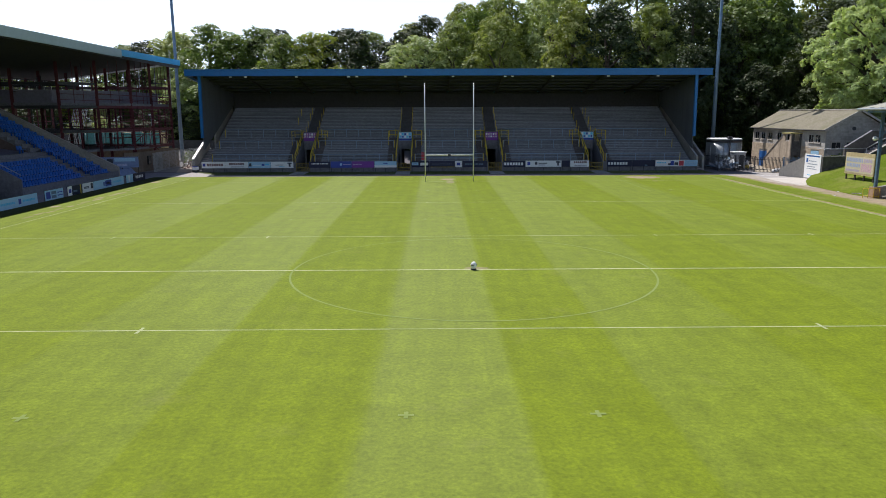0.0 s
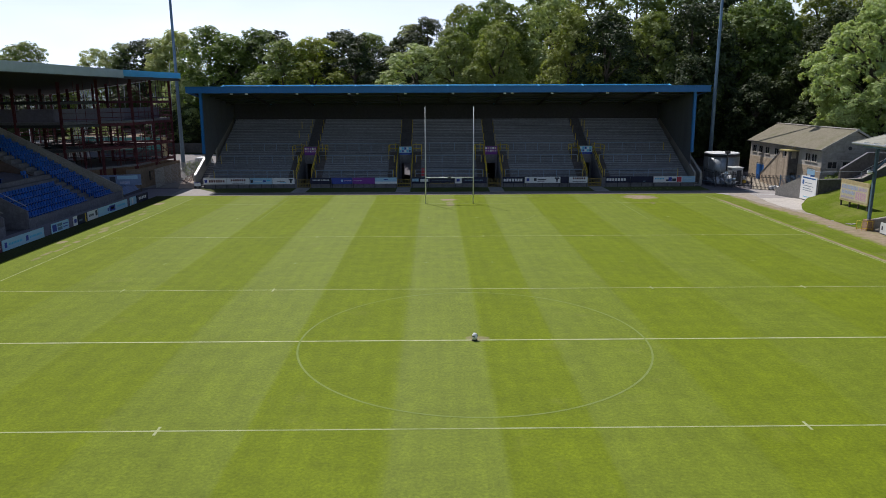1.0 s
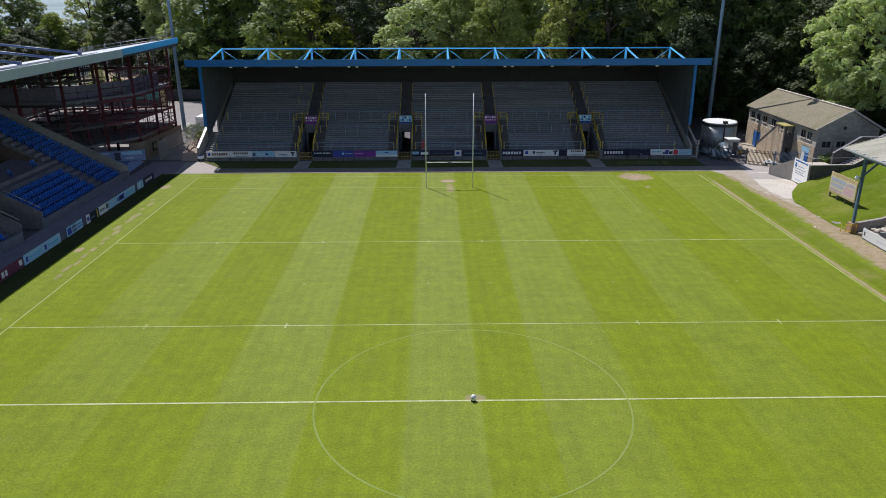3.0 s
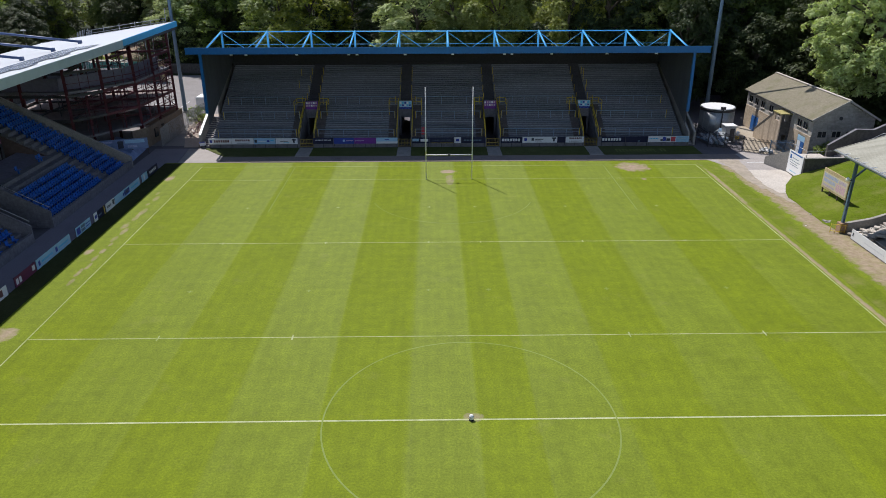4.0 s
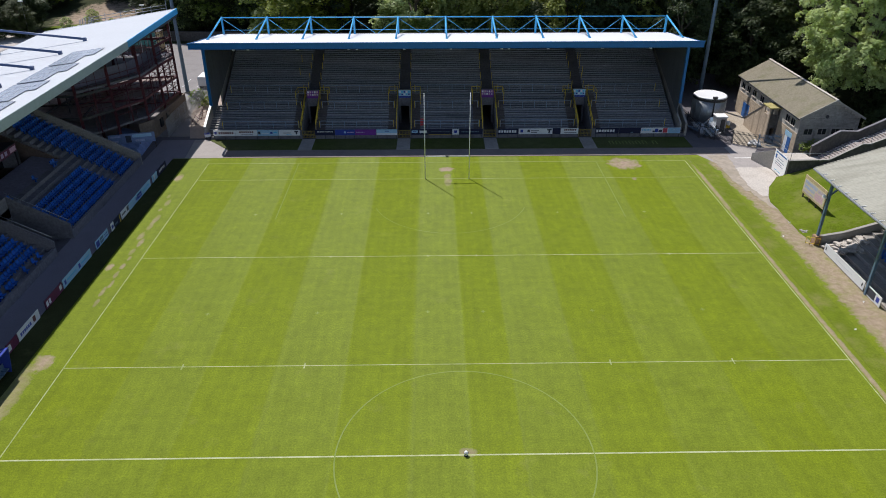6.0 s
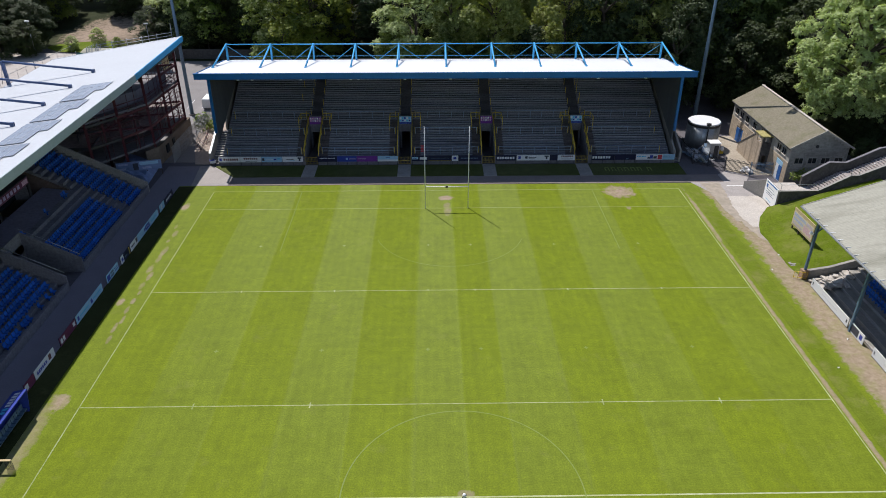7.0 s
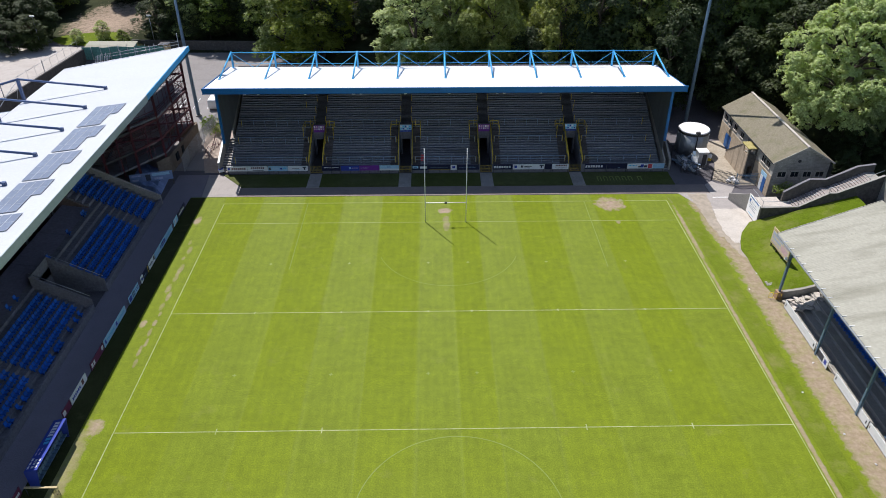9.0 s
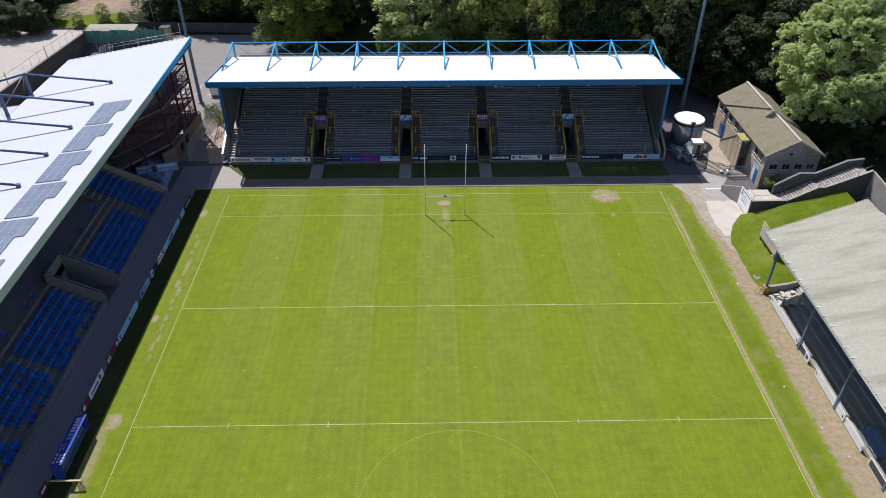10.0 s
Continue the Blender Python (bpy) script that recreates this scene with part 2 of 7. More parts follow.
side_grass = grass_surface("side_verge_grass", (0.112, 0.156, 0.008), (0.140, 0.176, 0.020), dry_part=0.62)
tan_dust = surface("tan_dust_on_tarmac", (0.37, 0.305, 0.255), 0.95, 0, 0.2, 2.5, 0.6, (0.7, 0.7, 0.72), 0.2)
brown_sheet = surface("brown_boarding", (0.125, 0.090, 0.075), 0.8, 0, 0.2, 3.0, 0.5, (0.6, 0.6, 0.6), 0.1)
path_dust = surface("brown_dust_over_thin_grass", (0.325, 0.280, 0.225), 0.95, 0, 0.2, 1.5, 0.45, (0.70, 0.72, 0.60), 0.2)
streaked_stone = surface("rain_streaked_stone", (0.44, 0.36, 0.27), 0.9, 0, 0.18, 3.0, 0.8, (0.42, 0.40, 0.40), 0.2, (2.4, 2.4, 0.25))
moss_sheet = surface("yellow_mossy_roof_sheet", (0.36, 0.31, 0.12), 0.95, 0, 0.25, 3.0, 0.5, (0.6, 0.66, 0.5), 0.2)
tarp_sheet = surface("faded_blue_tarpaulin", (0.20, 0.27, 0.46), 0.6, 0, 0.2, 2.0, 0.5, (0.6, 0.6, 0.65), 0.1)
rail_blue = surface("blue_grey_rail_paint", (0.24, 0.32, 0.42), 0.45, 0.1, 0.15, 4.0, 0.3, (0.7, 0.7, 0.7), 0.03)
verge = grass_surface("rough_grass", (0.078, 0.118, 0.004), (0.120, 0.158, 0.012), dry_part=0.5)
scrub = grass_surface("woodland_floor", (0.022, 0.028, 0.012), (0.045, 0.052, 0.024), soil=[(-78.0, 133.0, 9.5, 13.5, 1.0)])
chalk = worn_line("chalk_line", 0.39)
chalk_worn = worn_line("worn_chalk_line", 0.29)
chalk_thin = worn_line("faint_chalk_line", 0.055)
chalk_pale = worn_line("pale_chalk_line", 0.15)
chalk_left = worn_line("thin_chalk_line", 0.21)
chalk_ghost = worn_line("almost_lost_chalk_line", 0.03)
tarmac = surface("old_tarmac", (0.105, 0.098, 0.108), 0.9, 0, 0.3, 9.0, 0.45, (1.45, 1.4, 1.35), 0.25)
pale_tarmac = surface("sun_bleached_tarmac", (0.225, 0.210, 0.205), 0.9, 0, 0.22, 9.0, 0.5, (0.7, 0.68, 0.66), 0.2)
buff_dust = surface("dusty_buff_concrete", (0.41, 0.375, 0.345), 0.95, 0, 0.2, 4.0, 0.5, (0.72, 0.68, 0.62), 0.2)
concrete = surface("weathered_concrete", (0.30, 0.285, 0.26), 0.9, 0, 0.2, 5.0, 0.55, (0.5, 0.48, 0.45), 0.2)
pale_concrete = surface("pale_concrete", (0.48, 0.44, 0.39), 0.9, 0, 0.2, 5.0, 0.45, (0.66, 0.62, 0.58), 0.2)
yard_buff = surface("buff_yard_concrete", (0.345, 0.30, 0.235), 0.9, 0, 0.2, 3.0, 0.6, (0.6, 0.57, 0.52), 0.2)
# dark concrete with the violet of the shade put into its base
dark_concrete = surface("shade_violet_concrete", (0.170, 0.166, 0.182), 0.85, 0, 0.25, 4.0, 0.5, (0.5, 0.5, 0.52), 0.2, (0.3, 2.0, 2.0))
# bluish base: the cool cast of the roof's shade is mixed in
step_concrete = surface("shade_blue_terrace", (0.180, 0.187, 0.212), 0.85, 0, 0.25, 4.0, 0.75, (0.45, 0.45, 0.47), 0.2, (0.25, 2.0, 2.0), each=0.15)
aisle_concrete = surface("dark_aisle_concrete", (0.075, 0.073, 0.080), 0.9, 0, 0.25, 4.0, 0.5, (0.5, 0.5, 0.52), 0.2)
brown_stair = surface("brown_stair_concrete", (0.115, 0.100, 0.098), 0.9, 0, 0.25, 4.0, 0.5, (0.6, 0.58, 0.58), 0.2, each=0.2)
step_nosing = surface("worn_step_nosing", (0.34, 0.35, 0.37), 0.85, 0, 0.25, 3.0, 0.75, (0.40, 0.40, 0.41), 0.2, (0.35, 2.0, 2.0), each=0.25)
white_roof = surface("white_roof_sheet", (0.70, 0.715, 0.735), 0.5, 0, 0.04, 3.0, 0.25, (0.86, 0.86, 0.86), 0.03, (0.6, 0.08, 1.0))
# near-black base: the deep shade under the roofs is in the colour
painted_shade = surface("shade_dark_cladding", (0.034, 0.032, 0.036), 0.8, 0, 0.25, 3.0, 0.4, (0.6, 0.6, 0.6), 0.1)
# violet-grey base carries the bluish light inside the stand
bare_deck = surface("bare_sloping_deck", (0.175, 0.165, 0.205), 0.9, 0, 0.15, 3.0, 0.4, (0.75, 0.7, 0.7), 0.1)
earth_floor = surface("dusty_dark_floor", (0.29, 0.235, 0.215), 0.9, 0, 0.3, 2.0, 0.5, (0.6, 0.6, 0.6), 0.2)
side_sheet = surface("dull_grey_sheeting", (0.12, 0.125, 0.14), 0.7, 0.2, 0.12, 3.0, 0.5, (0.6, 0.6, 0.6), 0.05, (1.5, 1.5, 0.2))
# lining darkened to a bluish near-black to hold the shade below it
grey_soffit = surface("shade_dark_roof_lining", (0.045, 0.048, 0.058), 0.7, 0, 0.12, 3.0, 0.4, (0.6, 0.6, 0.6), 0.05)
blue_paint = surface("bright_blue_paint", (0.012, 0.125, 0.35), 0.42, 0, 0.12, 4.0, 0.35, (0.7, 0.72, 0.75), 0.05)
sky_blue_paint = surface("light_blue_paint", (0.065, 0.36, 0.66), 0.42, 0, 0.12, 4.0, 0.3, (0.75, 0.78, 0.8), 0.05)
navy_paint = surface("dark_blue_steel", (0.05, 0.085, 0.19), 0.45, 0, 0.15, 4.0, 0.3, (0.7, 0.7, 0.7), 0.05)
grey_blue_paint = surface("grey_blue_steel", (0.12, 0.19, 0.27), 0.45, 0.2, 0.15, 4.0, 0.3, (0.7, 0.7, 0.7), 0.05)
grey_white_roof = surface("grey_white_roof_sheet", (0.465, 0.485, 0.515), 0.5, 0, 0.05, 3.0, 0.3, (0.85, 0.85, 0.86), 0.03, (0.08, 0.6, 1.0))
dusty_tarmac = surface("dust_covered_tarmac", (0.34, 0.312, 0.292), 0.95, 0, 0.2, 6.0, 0.6, (0.65, 0.65, 0.68), 0.2)
# far hills toned pale and bluish: distance haze put into the colour
far_wood = surface("haze_pale_wooded_hills", (0.23, 0.29, 0.31), 0.95, 0, 0.25, 0.02, 0.5, (0.75, 0.8, 0.85), 0)
fascia_paint = surface("pale_green_fascia", (0.35, 0.41, 0.435), 0.5, 0, 0.06, 3.0, 0.35, (0.75, 0.77, 0.75), 0.04)
oxide_red = surface("red_oxide_steel", (0.100, 0.024, 0.032), 0.6, 0, 0.3, 5.0, 0.5, (0.45, 0.5, 0.55), 0.1)
faded_yellow = surface("faded_yellow_mesh", (0.26, 0.19, 0.04), 0.6, 0, 0.25, 8.0, 0.4, (0.6, 0.55, 0.5), 0.05)
yellow_paint = surface("yellow_rail_paint", (0.62, 0.45, 0.035), 0.5, 0, 0.2, 6.0, 0.4, (0.6, 0.55, 0.5), 0.05)
galvanised = surface("galvanised_steel", (0.36, 0.38, 0.40), 0.45, 0.6, 0.15, 6.0, 0.3, (0.7, 0.7, 0.7), 0.05)
dark_steel = surface("dark_weathered_steel", (0.055, 0.055, 0.06), 0.6, 0.3, 0.2, 6.0, 0.3, (0.7, 0.6, 0.5), 0.08)
white_paint = surface("white_gloss_paint", (0.78, 0.78, 0.76), 0.4, 0, 0.05, 5.0, 0.25, (0.8, 0.78, 0.74), 0.03)
white_board = surface("white_printed_board", (0.72, 0.73, 0.74), 0.45, 0, 0.04, 5.0, 0.3, (0.82, 0.82, 0.82), 0.02)
pale_blue_board = surface("pale_blue_printed_board", (0.34, 0.55, 0.72), 0.45, 0, 0.05, 5.0, 0.3, (0.8, 0.8, 0.8), 0.02)
blue_board = surface("blue_printed_board", (0.035, 0.06, 0.34), 0.45, 0, 0.08, 5.0, 0.3, (0.8, 0.8, 0.8), 0.02)
purple_board = surface("purple_printed_board", (0.17, 0.03, 0.28), 0.45, 0, 0.08, 5.0, 0.3, (0.8, 0.8, 0.8), 0.02)
navy_board = surface("navy_printed_board", (0.010, 0.012, 0.045), 0.5, 0, 0.1, 5.0, 0.3, (0.8, 0.8, 0.8), 0.02)
maroon_board = surface("maroon_printed_board", (0.13, 0.03, 0.07), 0.5, 0, 0.1, 5.0, 0.3, (0.8, 0.8, 0.8), 0.02)
straw_board = surface("faded_straw_board", (0.62, 0.55, 0.38), 0.6, 0, 0.12, 5.0, 0.5, (0.8, 0.78, 0.8), 0.03)
red_ink = surface("red_print", (0.55, 0.06, 0.08), 0.5, 0, 0.1, 5.0, 0.2, (0.8, 0.8, 0.8), 0)
pink_ink = surface("pink_print", (0.60, 0.38, 0.48), 0.5, 0, 0.25, 9.0, 0.2, (0.8, 0.8, 0.8), 0)
lilac_ink = surface("lilac_print", (0.47, 0.39, 0.54), 0.5, 0, 0.2, 5.0, 0.3, (0.8, 0.8, 0.8), 0)
faded_blue_ink = surface("faded_blue_print", (0.38, 0.43, 0.62), 0.5, 0, 0.25, 7.0, 0.3, (0.8, 0.8, 0.8), 0)
pale_ink = surface("pale_grey_print", (0.58, 0.60, 0.63), 0.5, 0, 0.05, 5.0, 0.2, (0.8, 0.8, 0.8), 0)
grey_ink = surface("dark_print", (0.05, 0.055, 0.075), 0.5, 0, 0.1, 5.0, 0.2, (0.8, 0.8, 0.8), 0)
maroon_ink = surface("brown_print", (0.13, 0.05, 0.05), 0.5, 0, 0.1, 5.0, 0.2, (0.8, 0.8, 0.8), 0)
cyan_ink = surface("cyan_print", (0.10, 0.48, 0.72), 0.5, 0, 0.1, 5.0, 0.2, (0.8, 0.8, 0.8), 0)
ply = surface("bare_plywood", (0.50, 0.40, 0.22), 0.8, 0, 0.2, 5.0, 0.4, (0.7, 0.66, 0.6), 0.1)
seat_plastic = surface("blue_seat_plastic", (0.020, 0.120, 0.49), 0.4, 0, 0.15, 9.0, 0.3, (0.7, 0.75, 0.8), 0.03, each=0.35)
panel_trim = surface("grey_panel_frame", (0.33, 0.35, 0.39), 0.5, 0, 0.1, 5.0, 0.2, (0.8, 0.8, 0.8), 0)
solar_glass = surface("solar_cell_glass", (0.175, 0.20, 0.265), 0.18, 0, 0.1, 2.0, 0.2, (0.8, 0.8, 0.82), 0.0, specular=1.0, each=0.15)
fibre_roof = surface("weathered_fibre_cement", (0.345, 0.335, 0.275), 0.9, 0, 0.10, 3.0, 0.95, (0.62, 0.62, 0.58), 0.05, (0.16, 1.1, 1.0), each=0.05)
felt_roof = surface("mossy_roof_sheet", (0.190, 0.170, 0.122), 0.95, 0, 0.22, 4.0, 0.7, (0.60, 0.68, 0.42), 0.2)
sandstone = surface("tan_stone_wall", (0.47, 0.385, 0.285), 0.9, 0, 0.16, 2.5, 0.5, (0.66, 0.62, 0.58), 0.25, each=0.14)
grey_stone = surface("grey_stone_block", (0.37, 0.355, 0.325), 0.9, 0, 0.18, 3.0, 0.55, (0.62, 0.60, 0.58), 0.25, each=0.22)
sign_white = surface("bright_white_sign", (0.86, 0.86, 0.86), 0.4, 0, 0.03, 5.0, 0.2, (0.9, 0.9, 0.9), 0)
stair_stone = surface("dusty_stair_concrete", (0.36, 0.32, 0.30), 0.95, 0, 0.2, 5.0, 0.5, (0.6, 0.58, 0.58), 0.2, each=0.25)
render_wall = surface("grey_rendered_wall", (0.42, 0.395, 0.36), 0.9, 0, 0.12, 4.0, 0.55, (0.62, 0.60, 0.58), 0.15, (1.5, 1.5, 0.3))
sand_block = surface("buff_block_wall", (0.235, 0.185, 0.14), 0.9, 0, 0.2, 3.0, 0.5, (0.55, 0.53, 0.5), 0.25, each=0.25)
# one colour for sooty stone and for walls darkened by shade
sooty_shade_wall = surface("sooty_and_shaded_stone", (0.085, 0.08, 0.075), 0.9, 0, 0.35, 2.5, 0.4, (0.5, 0.5, 0.5), 0.3)
dark_glass = surface("dark_window_glass", (0.02, 0.025, 0.03), 0.08, 0, 0.1, 3.0, 0.2, (0.8, 0.8, 0.8), 0.0, specular=0.6)
door_blue = surface("blue_door_paint", (0.03, 0.12, 0.36), 0.5, 0, 0.1, 5.0, 0.3, (0.8, 0.8, 0.8), 0.03)
green_net = surface("green_debris_netting", (0.085, 0.22, 0.195), 0.9, 0, 0.25, 3.0, 0.4, (0.7, 0.75, 0.75), 0.2)
black_rubber = surface("black_plastic", (0.02, 0.02, 0.022), 0.5, 0, 0.1, 5.0, 0.2, (0.8, 0.8, 0.8), 0.05)
plinth_brick = surface("buff_brown_brick", (0.36, 0.235, 0.15), 0.9, 0, 0.3, 6.0, 0.5, (0.6, 0.6, 0.6), 0.2)
bark = surface("tree_bark", (0.085, 0.068, 0.05), 0.95, 0, 0.35, 5.0, 0.4, (0.5, 0.55, 0.45), 0.4, (2.0, 2.0, 0.4))
leaf_mid = leaf_surface("broadleaf_foliage", (0.140, 0.180, 0.042), (0.250, 0.300, 0.090))
# dark green leaves, lowered further to paint in the wood's deep shade
leaf_dark = leaf_surface("shade_dark_foliage", (0.030, 0.044, 0.014), (0.060, 0.085, 0.027), 0.2, gloss=0.3)
leaf_pale = leaf_surface("silvery_foliage", (0.285, 0.325, 0.115), (0.450, 0.495, 0.200), 0.3)
# over-bright leaf colour that carries the sun and gloss on this crown
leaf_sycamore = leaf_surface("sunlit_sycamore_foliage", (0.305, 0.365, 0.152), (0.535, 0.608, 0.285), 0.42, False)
leaf_lime = leaf_surface("fresh_foliage", (0.145, 0.195, 0.030), (0.260, 0.320, 0.075), 0.5)


# ---- mesh helpers ----
def box(bm, x0, x1, y0, y1, z0, z1):
    v = [bm.verts.new(p) for p in ((x0, y0, z0), (x1, y0, z0), (x1, y1, z0), (x0, y1, z0), (x0, y0, z1), (x1, y0, z1), (x1, y1, z1), (x0, y1, z1))]
    for f in ((3, 2, 1, 0), (4, 5, 6, 7), (0, 1, 5, 4), (1, 2, 6, 5), (2, 3, 7, 6), (3, 0, 4, 7)):
        bm.faces.new([v[i] for i in f])


def beam(bm, p, q, w, h, up=(0, 0, 1)):
    """A straight bar of rectangular section from p to q."""
    p, q = Vector(p), Vector(q)
    d = (q - p).normalized()
    u = Vector(up)
    if abs(d.dot(u)) > 0.99:
        u = Vector((0, 1, 0))
    s = d.cross(u).normalized() * (w / 2)
    t = s.cross(d).normalized() * (h / 2)
    a = [bm.verts.new(e + i * s + j * t) for e in (p, q) for i, j in ((-1, -1), (1, -1), (1, 1), (-1, 1))]
    for f in ((0, 1, 2, 3), (7, 6, 5, 4), (0, 4, 5, 1), (1, 5, 6, 2), (2, 6, 7, 3), (3, 7, 4, 0)):
        bm.faces.new([a[i] for i in f])


def tube(bm, p, q, r0, r1=None, n=8, caps=True):
    """A round bar from p to q, tapering from r0 to r1."""
    r1 = r0 if r1 is None else r1
    p, q = Vector(p), Vector(q)
    d = (q - p).normalized()
    s = d.cross(Vector((0, 0, 1)) if abs(d.z) < 0.95 else Vector((1, 0, 0))).normalized()
    t = d.cross(s)
    rings = []
    for e, r in ((p, r0), (q, r1)):
        rings.append([bm.verts.new(e + r * (math.cos(k) * s + math.sin(k) * t)) for k in (2 * math.pi * i / n for i in range(n))])
    for i in range(n):
        f = bm.faces.new((rings[0][i], rings[0][(i + 1) % n], rings[1][(i + 1) % n], rings[1][i]))
        f.smooth = True
    if caps:
        bm.faces.new(rings[0][::-1])
        bm.faces.new(rings[1])


def slab(bm, poly, axis, a, b):
    """A polygon in a plane, drawn out along axis from a to b. poly: (u, v) of the two other axes in order."""
    def at(u, v, w):
        return {"x": (w, u, v), "y": (u, w, v), "z": (u, v, w)}[axis]
    lo = [bm.verts.new(at(u, v, a)) for u, v in poly]
    hi = [bm.verts.new(at(u, v, b)) for u, v in poly]
    n = len(poly)
    bm.faces.new(lo)
    bm.faces.new(hi[::-1])
    for i in range(n):
        bm.faces.new((lo[i], hi[i], hi[(i + 1) % n], lo[(i + 1) % n]))


def made(name, bm, material, tidy=True):
    if tidy:
        bmesh.ops.recalc_face_normals(bm, faces=bm.faces)
    me = bpy.data.meshes.new(name)
    bm.to_mesh(me)
    bm.free()
    me.materials.append(material)
    return me


def part(name, bm, material, parent, label=""):
    """One mesh object under a thing or a part; the bmesh is in the parent's own place."""
    ob = new(name, made(name, bm, material))
    ob.parent = parent
    return tagged(ob, label) if label else ob


def shared(name, me, parent, m):
    ob = new(name, me)
    ob.parent = parent
    ob.matrix_basis = m
    return ob


def thing(name, label, category, group="", kind="", m=None):
    ob = new(name)
    ob.empty_display_size = 0.2
    if m is not None:
        ob.matrix_basis = m
    return tagged(ob, label, category, group, kind)


def solid(name, bm, material, label, category, group="", kind=""):
    return tagged(new(name, made(name, bm, material)), label, category, group, kind)


def B():
    return bmesh.new()


def boxes(*rows):
    bm = bmesh.new()
    for r in rows:
        box(bm, *r)
    return bm


# ---- ground ----
def rise(x, y):
    """Height of the land: flat round the stadium, a wooded bank behind and to the right, far hills."""
    h = 0.0
    if y > 84 and x > -34:
        h = max(h, min(1.0, (x + 34) / 20.0) * 0.24 * min(y - 84, 95))
    if y > 122:
        h = max(h, 0.20 * min(y - 122, 25 + 85 * min(1.0, max(0.0, (x + 70) / 30.0))))
    if x > 57:
        h = max(h, 0.40 * min(x - 57, 45) * min(1.0, max(0.0, (y + 60) / 40)))
    if x < -83 and 45 < y < 121:
        h = max(h, 3.3)
    if x < -62 and y > 112:
        h = max(h, 3.3 * min(1.0, (-62 - x) / 10.0))
    far = math.hypot(x, y)
    if far > 420:
        h += min(90.0, (far - 420) * 0.055) * (0.65 + 0.35 * noise.noise((x * 0.0016, y * 0.0016, 0.0)))
    return h


def land():
    xs = sorted({*range(-120, 121, 6), *range(-420, 421, 30), *range(-2600, 2601, 200)})
    ys = sorted({*range(-60, 241, 6), *range(-420, 421, 30), *range(-2600, 2601, 200)})
    me = bpy.data.meshes.new("ground")
    pts = [(x, y, rise(x, y) - 0.05) for y in ys for x in xs]
    w = len(xs)
    faces = [(j * w + i, j * w + i + 1, (j + 1) * w + i + 1, (j + 1) * w + i) for j in range(len(ys) - 1) for i in range(w - 1)]
    me.from_pydata(pts, [], faces)
    me.materials.append(tarmac)
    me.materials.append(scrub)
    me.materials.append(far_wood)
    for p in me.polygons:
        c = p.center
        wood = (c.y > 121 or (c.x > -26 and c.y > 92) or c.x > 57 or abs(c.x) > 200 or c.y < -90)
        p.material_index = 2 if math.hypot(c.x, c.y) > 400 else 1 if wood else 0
        p.use_smooth = True
    return tagged(new("ground", me), "grey tarmac yards running into wooded banks and far hills toned for haze", "ground", kind="structure")


land()

bm = B()
box(bm, -37.15, 38.9, -64, 54.4, -0.3, 0.0)
tagged(new("pitch", made("pitch", bm, turf)), "striped mown grass pitch with worn bare edges", "pitch", kind="structure")

HALF_W, GOAL_Y, DEAD_Y, TEN_Y, TWENTY_Y = 31.93, 47.0, 52.45, 9.87, 27.44


def line(x0, y0, x1, y1, material, label, width=0.11):
    bm = B()
    d = Vector((x1 - x0, y1 - y0, 0)).normalized()
    s = Vector((-d.y, d.x, 0)) * width / 2
    a, b = Vector((x0, y0, 0.006)), Vector((x1, y1, 0.006))
    bm.faces.new([bm.verts.new(p) for p in (a - s, b - s, b + s, a + s)])
    return tagged(new("pitch_line", made("pitch_line", bm, material)), label, "line marking", "pitch markings", "structure")


line(-HALF_W, 0, HALF_W, 0, chalk, "white chalk halfway line on the grass", 0.13)
for sy in (-1, 1):
    line(-HALF_W, sy * TEN_Y, HALF_W, sy * TEN_Y, chalk_worn, "white chalk line across the grass", 0.09)
    line(-HALF_W, sy * TWENTY_Y, HALF_W, sy * TWENTY_Y, chalk_worn, "white chalk line across the grass", 0.09)
    line(-HALF_W, sy * GOAL_Y, HALF_W, sy * GOAL_Y, chalk_pale, "faint white chalk goal line on the grass", 0.10)
    line(-HALF_W, sy * DEAD_Y, HALF_W, sy * DEAD_Y, chalk_pale, "faint white chalk end line on the grass", 0.12)
    for sx in (-1, 1):
        line(sx * 19.9, sy * 36.0, sx * 19.9, sy * DEAD_Y, chalk_ghost, "almost worn away chalk line on the grass", 0.10)
for sx in (-1, 1):
    line(sx * HALF_W, -DEAD_Y, sx * HALF_W, DEAD_Y, chalk_worn if sx > 0 else chalk_left, "white chalk touchline along the grass", 0.10)
for sy in (-1, 1):
    for cy, size, mt in ((TEN_Y, 0.5, chalk_worn), (17.32, 0.42, chalk_thin), (TWENTY_Y, 0.4, chalk_worn), (37.2, 0.4, chalk_pale)):
        for cx in (-22.4, -12.55, -2.6, 2.4, 12.3, 22.35):
            if cy == TEN_Y and abs(cx) < 5:
                continue
            bm = B()
            for w, h in ((size / 2, 0.055), (0.055, size / 2 * (1.4 if cy == TEN_Y else 1.0))):
                bm.faces.new([bm.verts.new((cx + a * w, sy * cy + b * h, 0.010 + 0.002 * (w > h))) for a, b in ((-1, -1), (1, -1), (1, 1), (-1, 1))])
            tagged(new("pitch_mark", made("pitch_mark", bm, mt)), "small white chalk cross on the grass", "line marking", "pitch crosses", "structure")
bm = B()
ring = [[bm.verts.new((r * math.cos(a), r * math.sin(a), 0.008)) for r in (8.90, 9.00)] for a in (2 * math.pi * i / 96 for i in range(96))]
for i in range(96):
    bm.faces.new((*ring[i], *ring[(i + 1) % 96][::-1]))
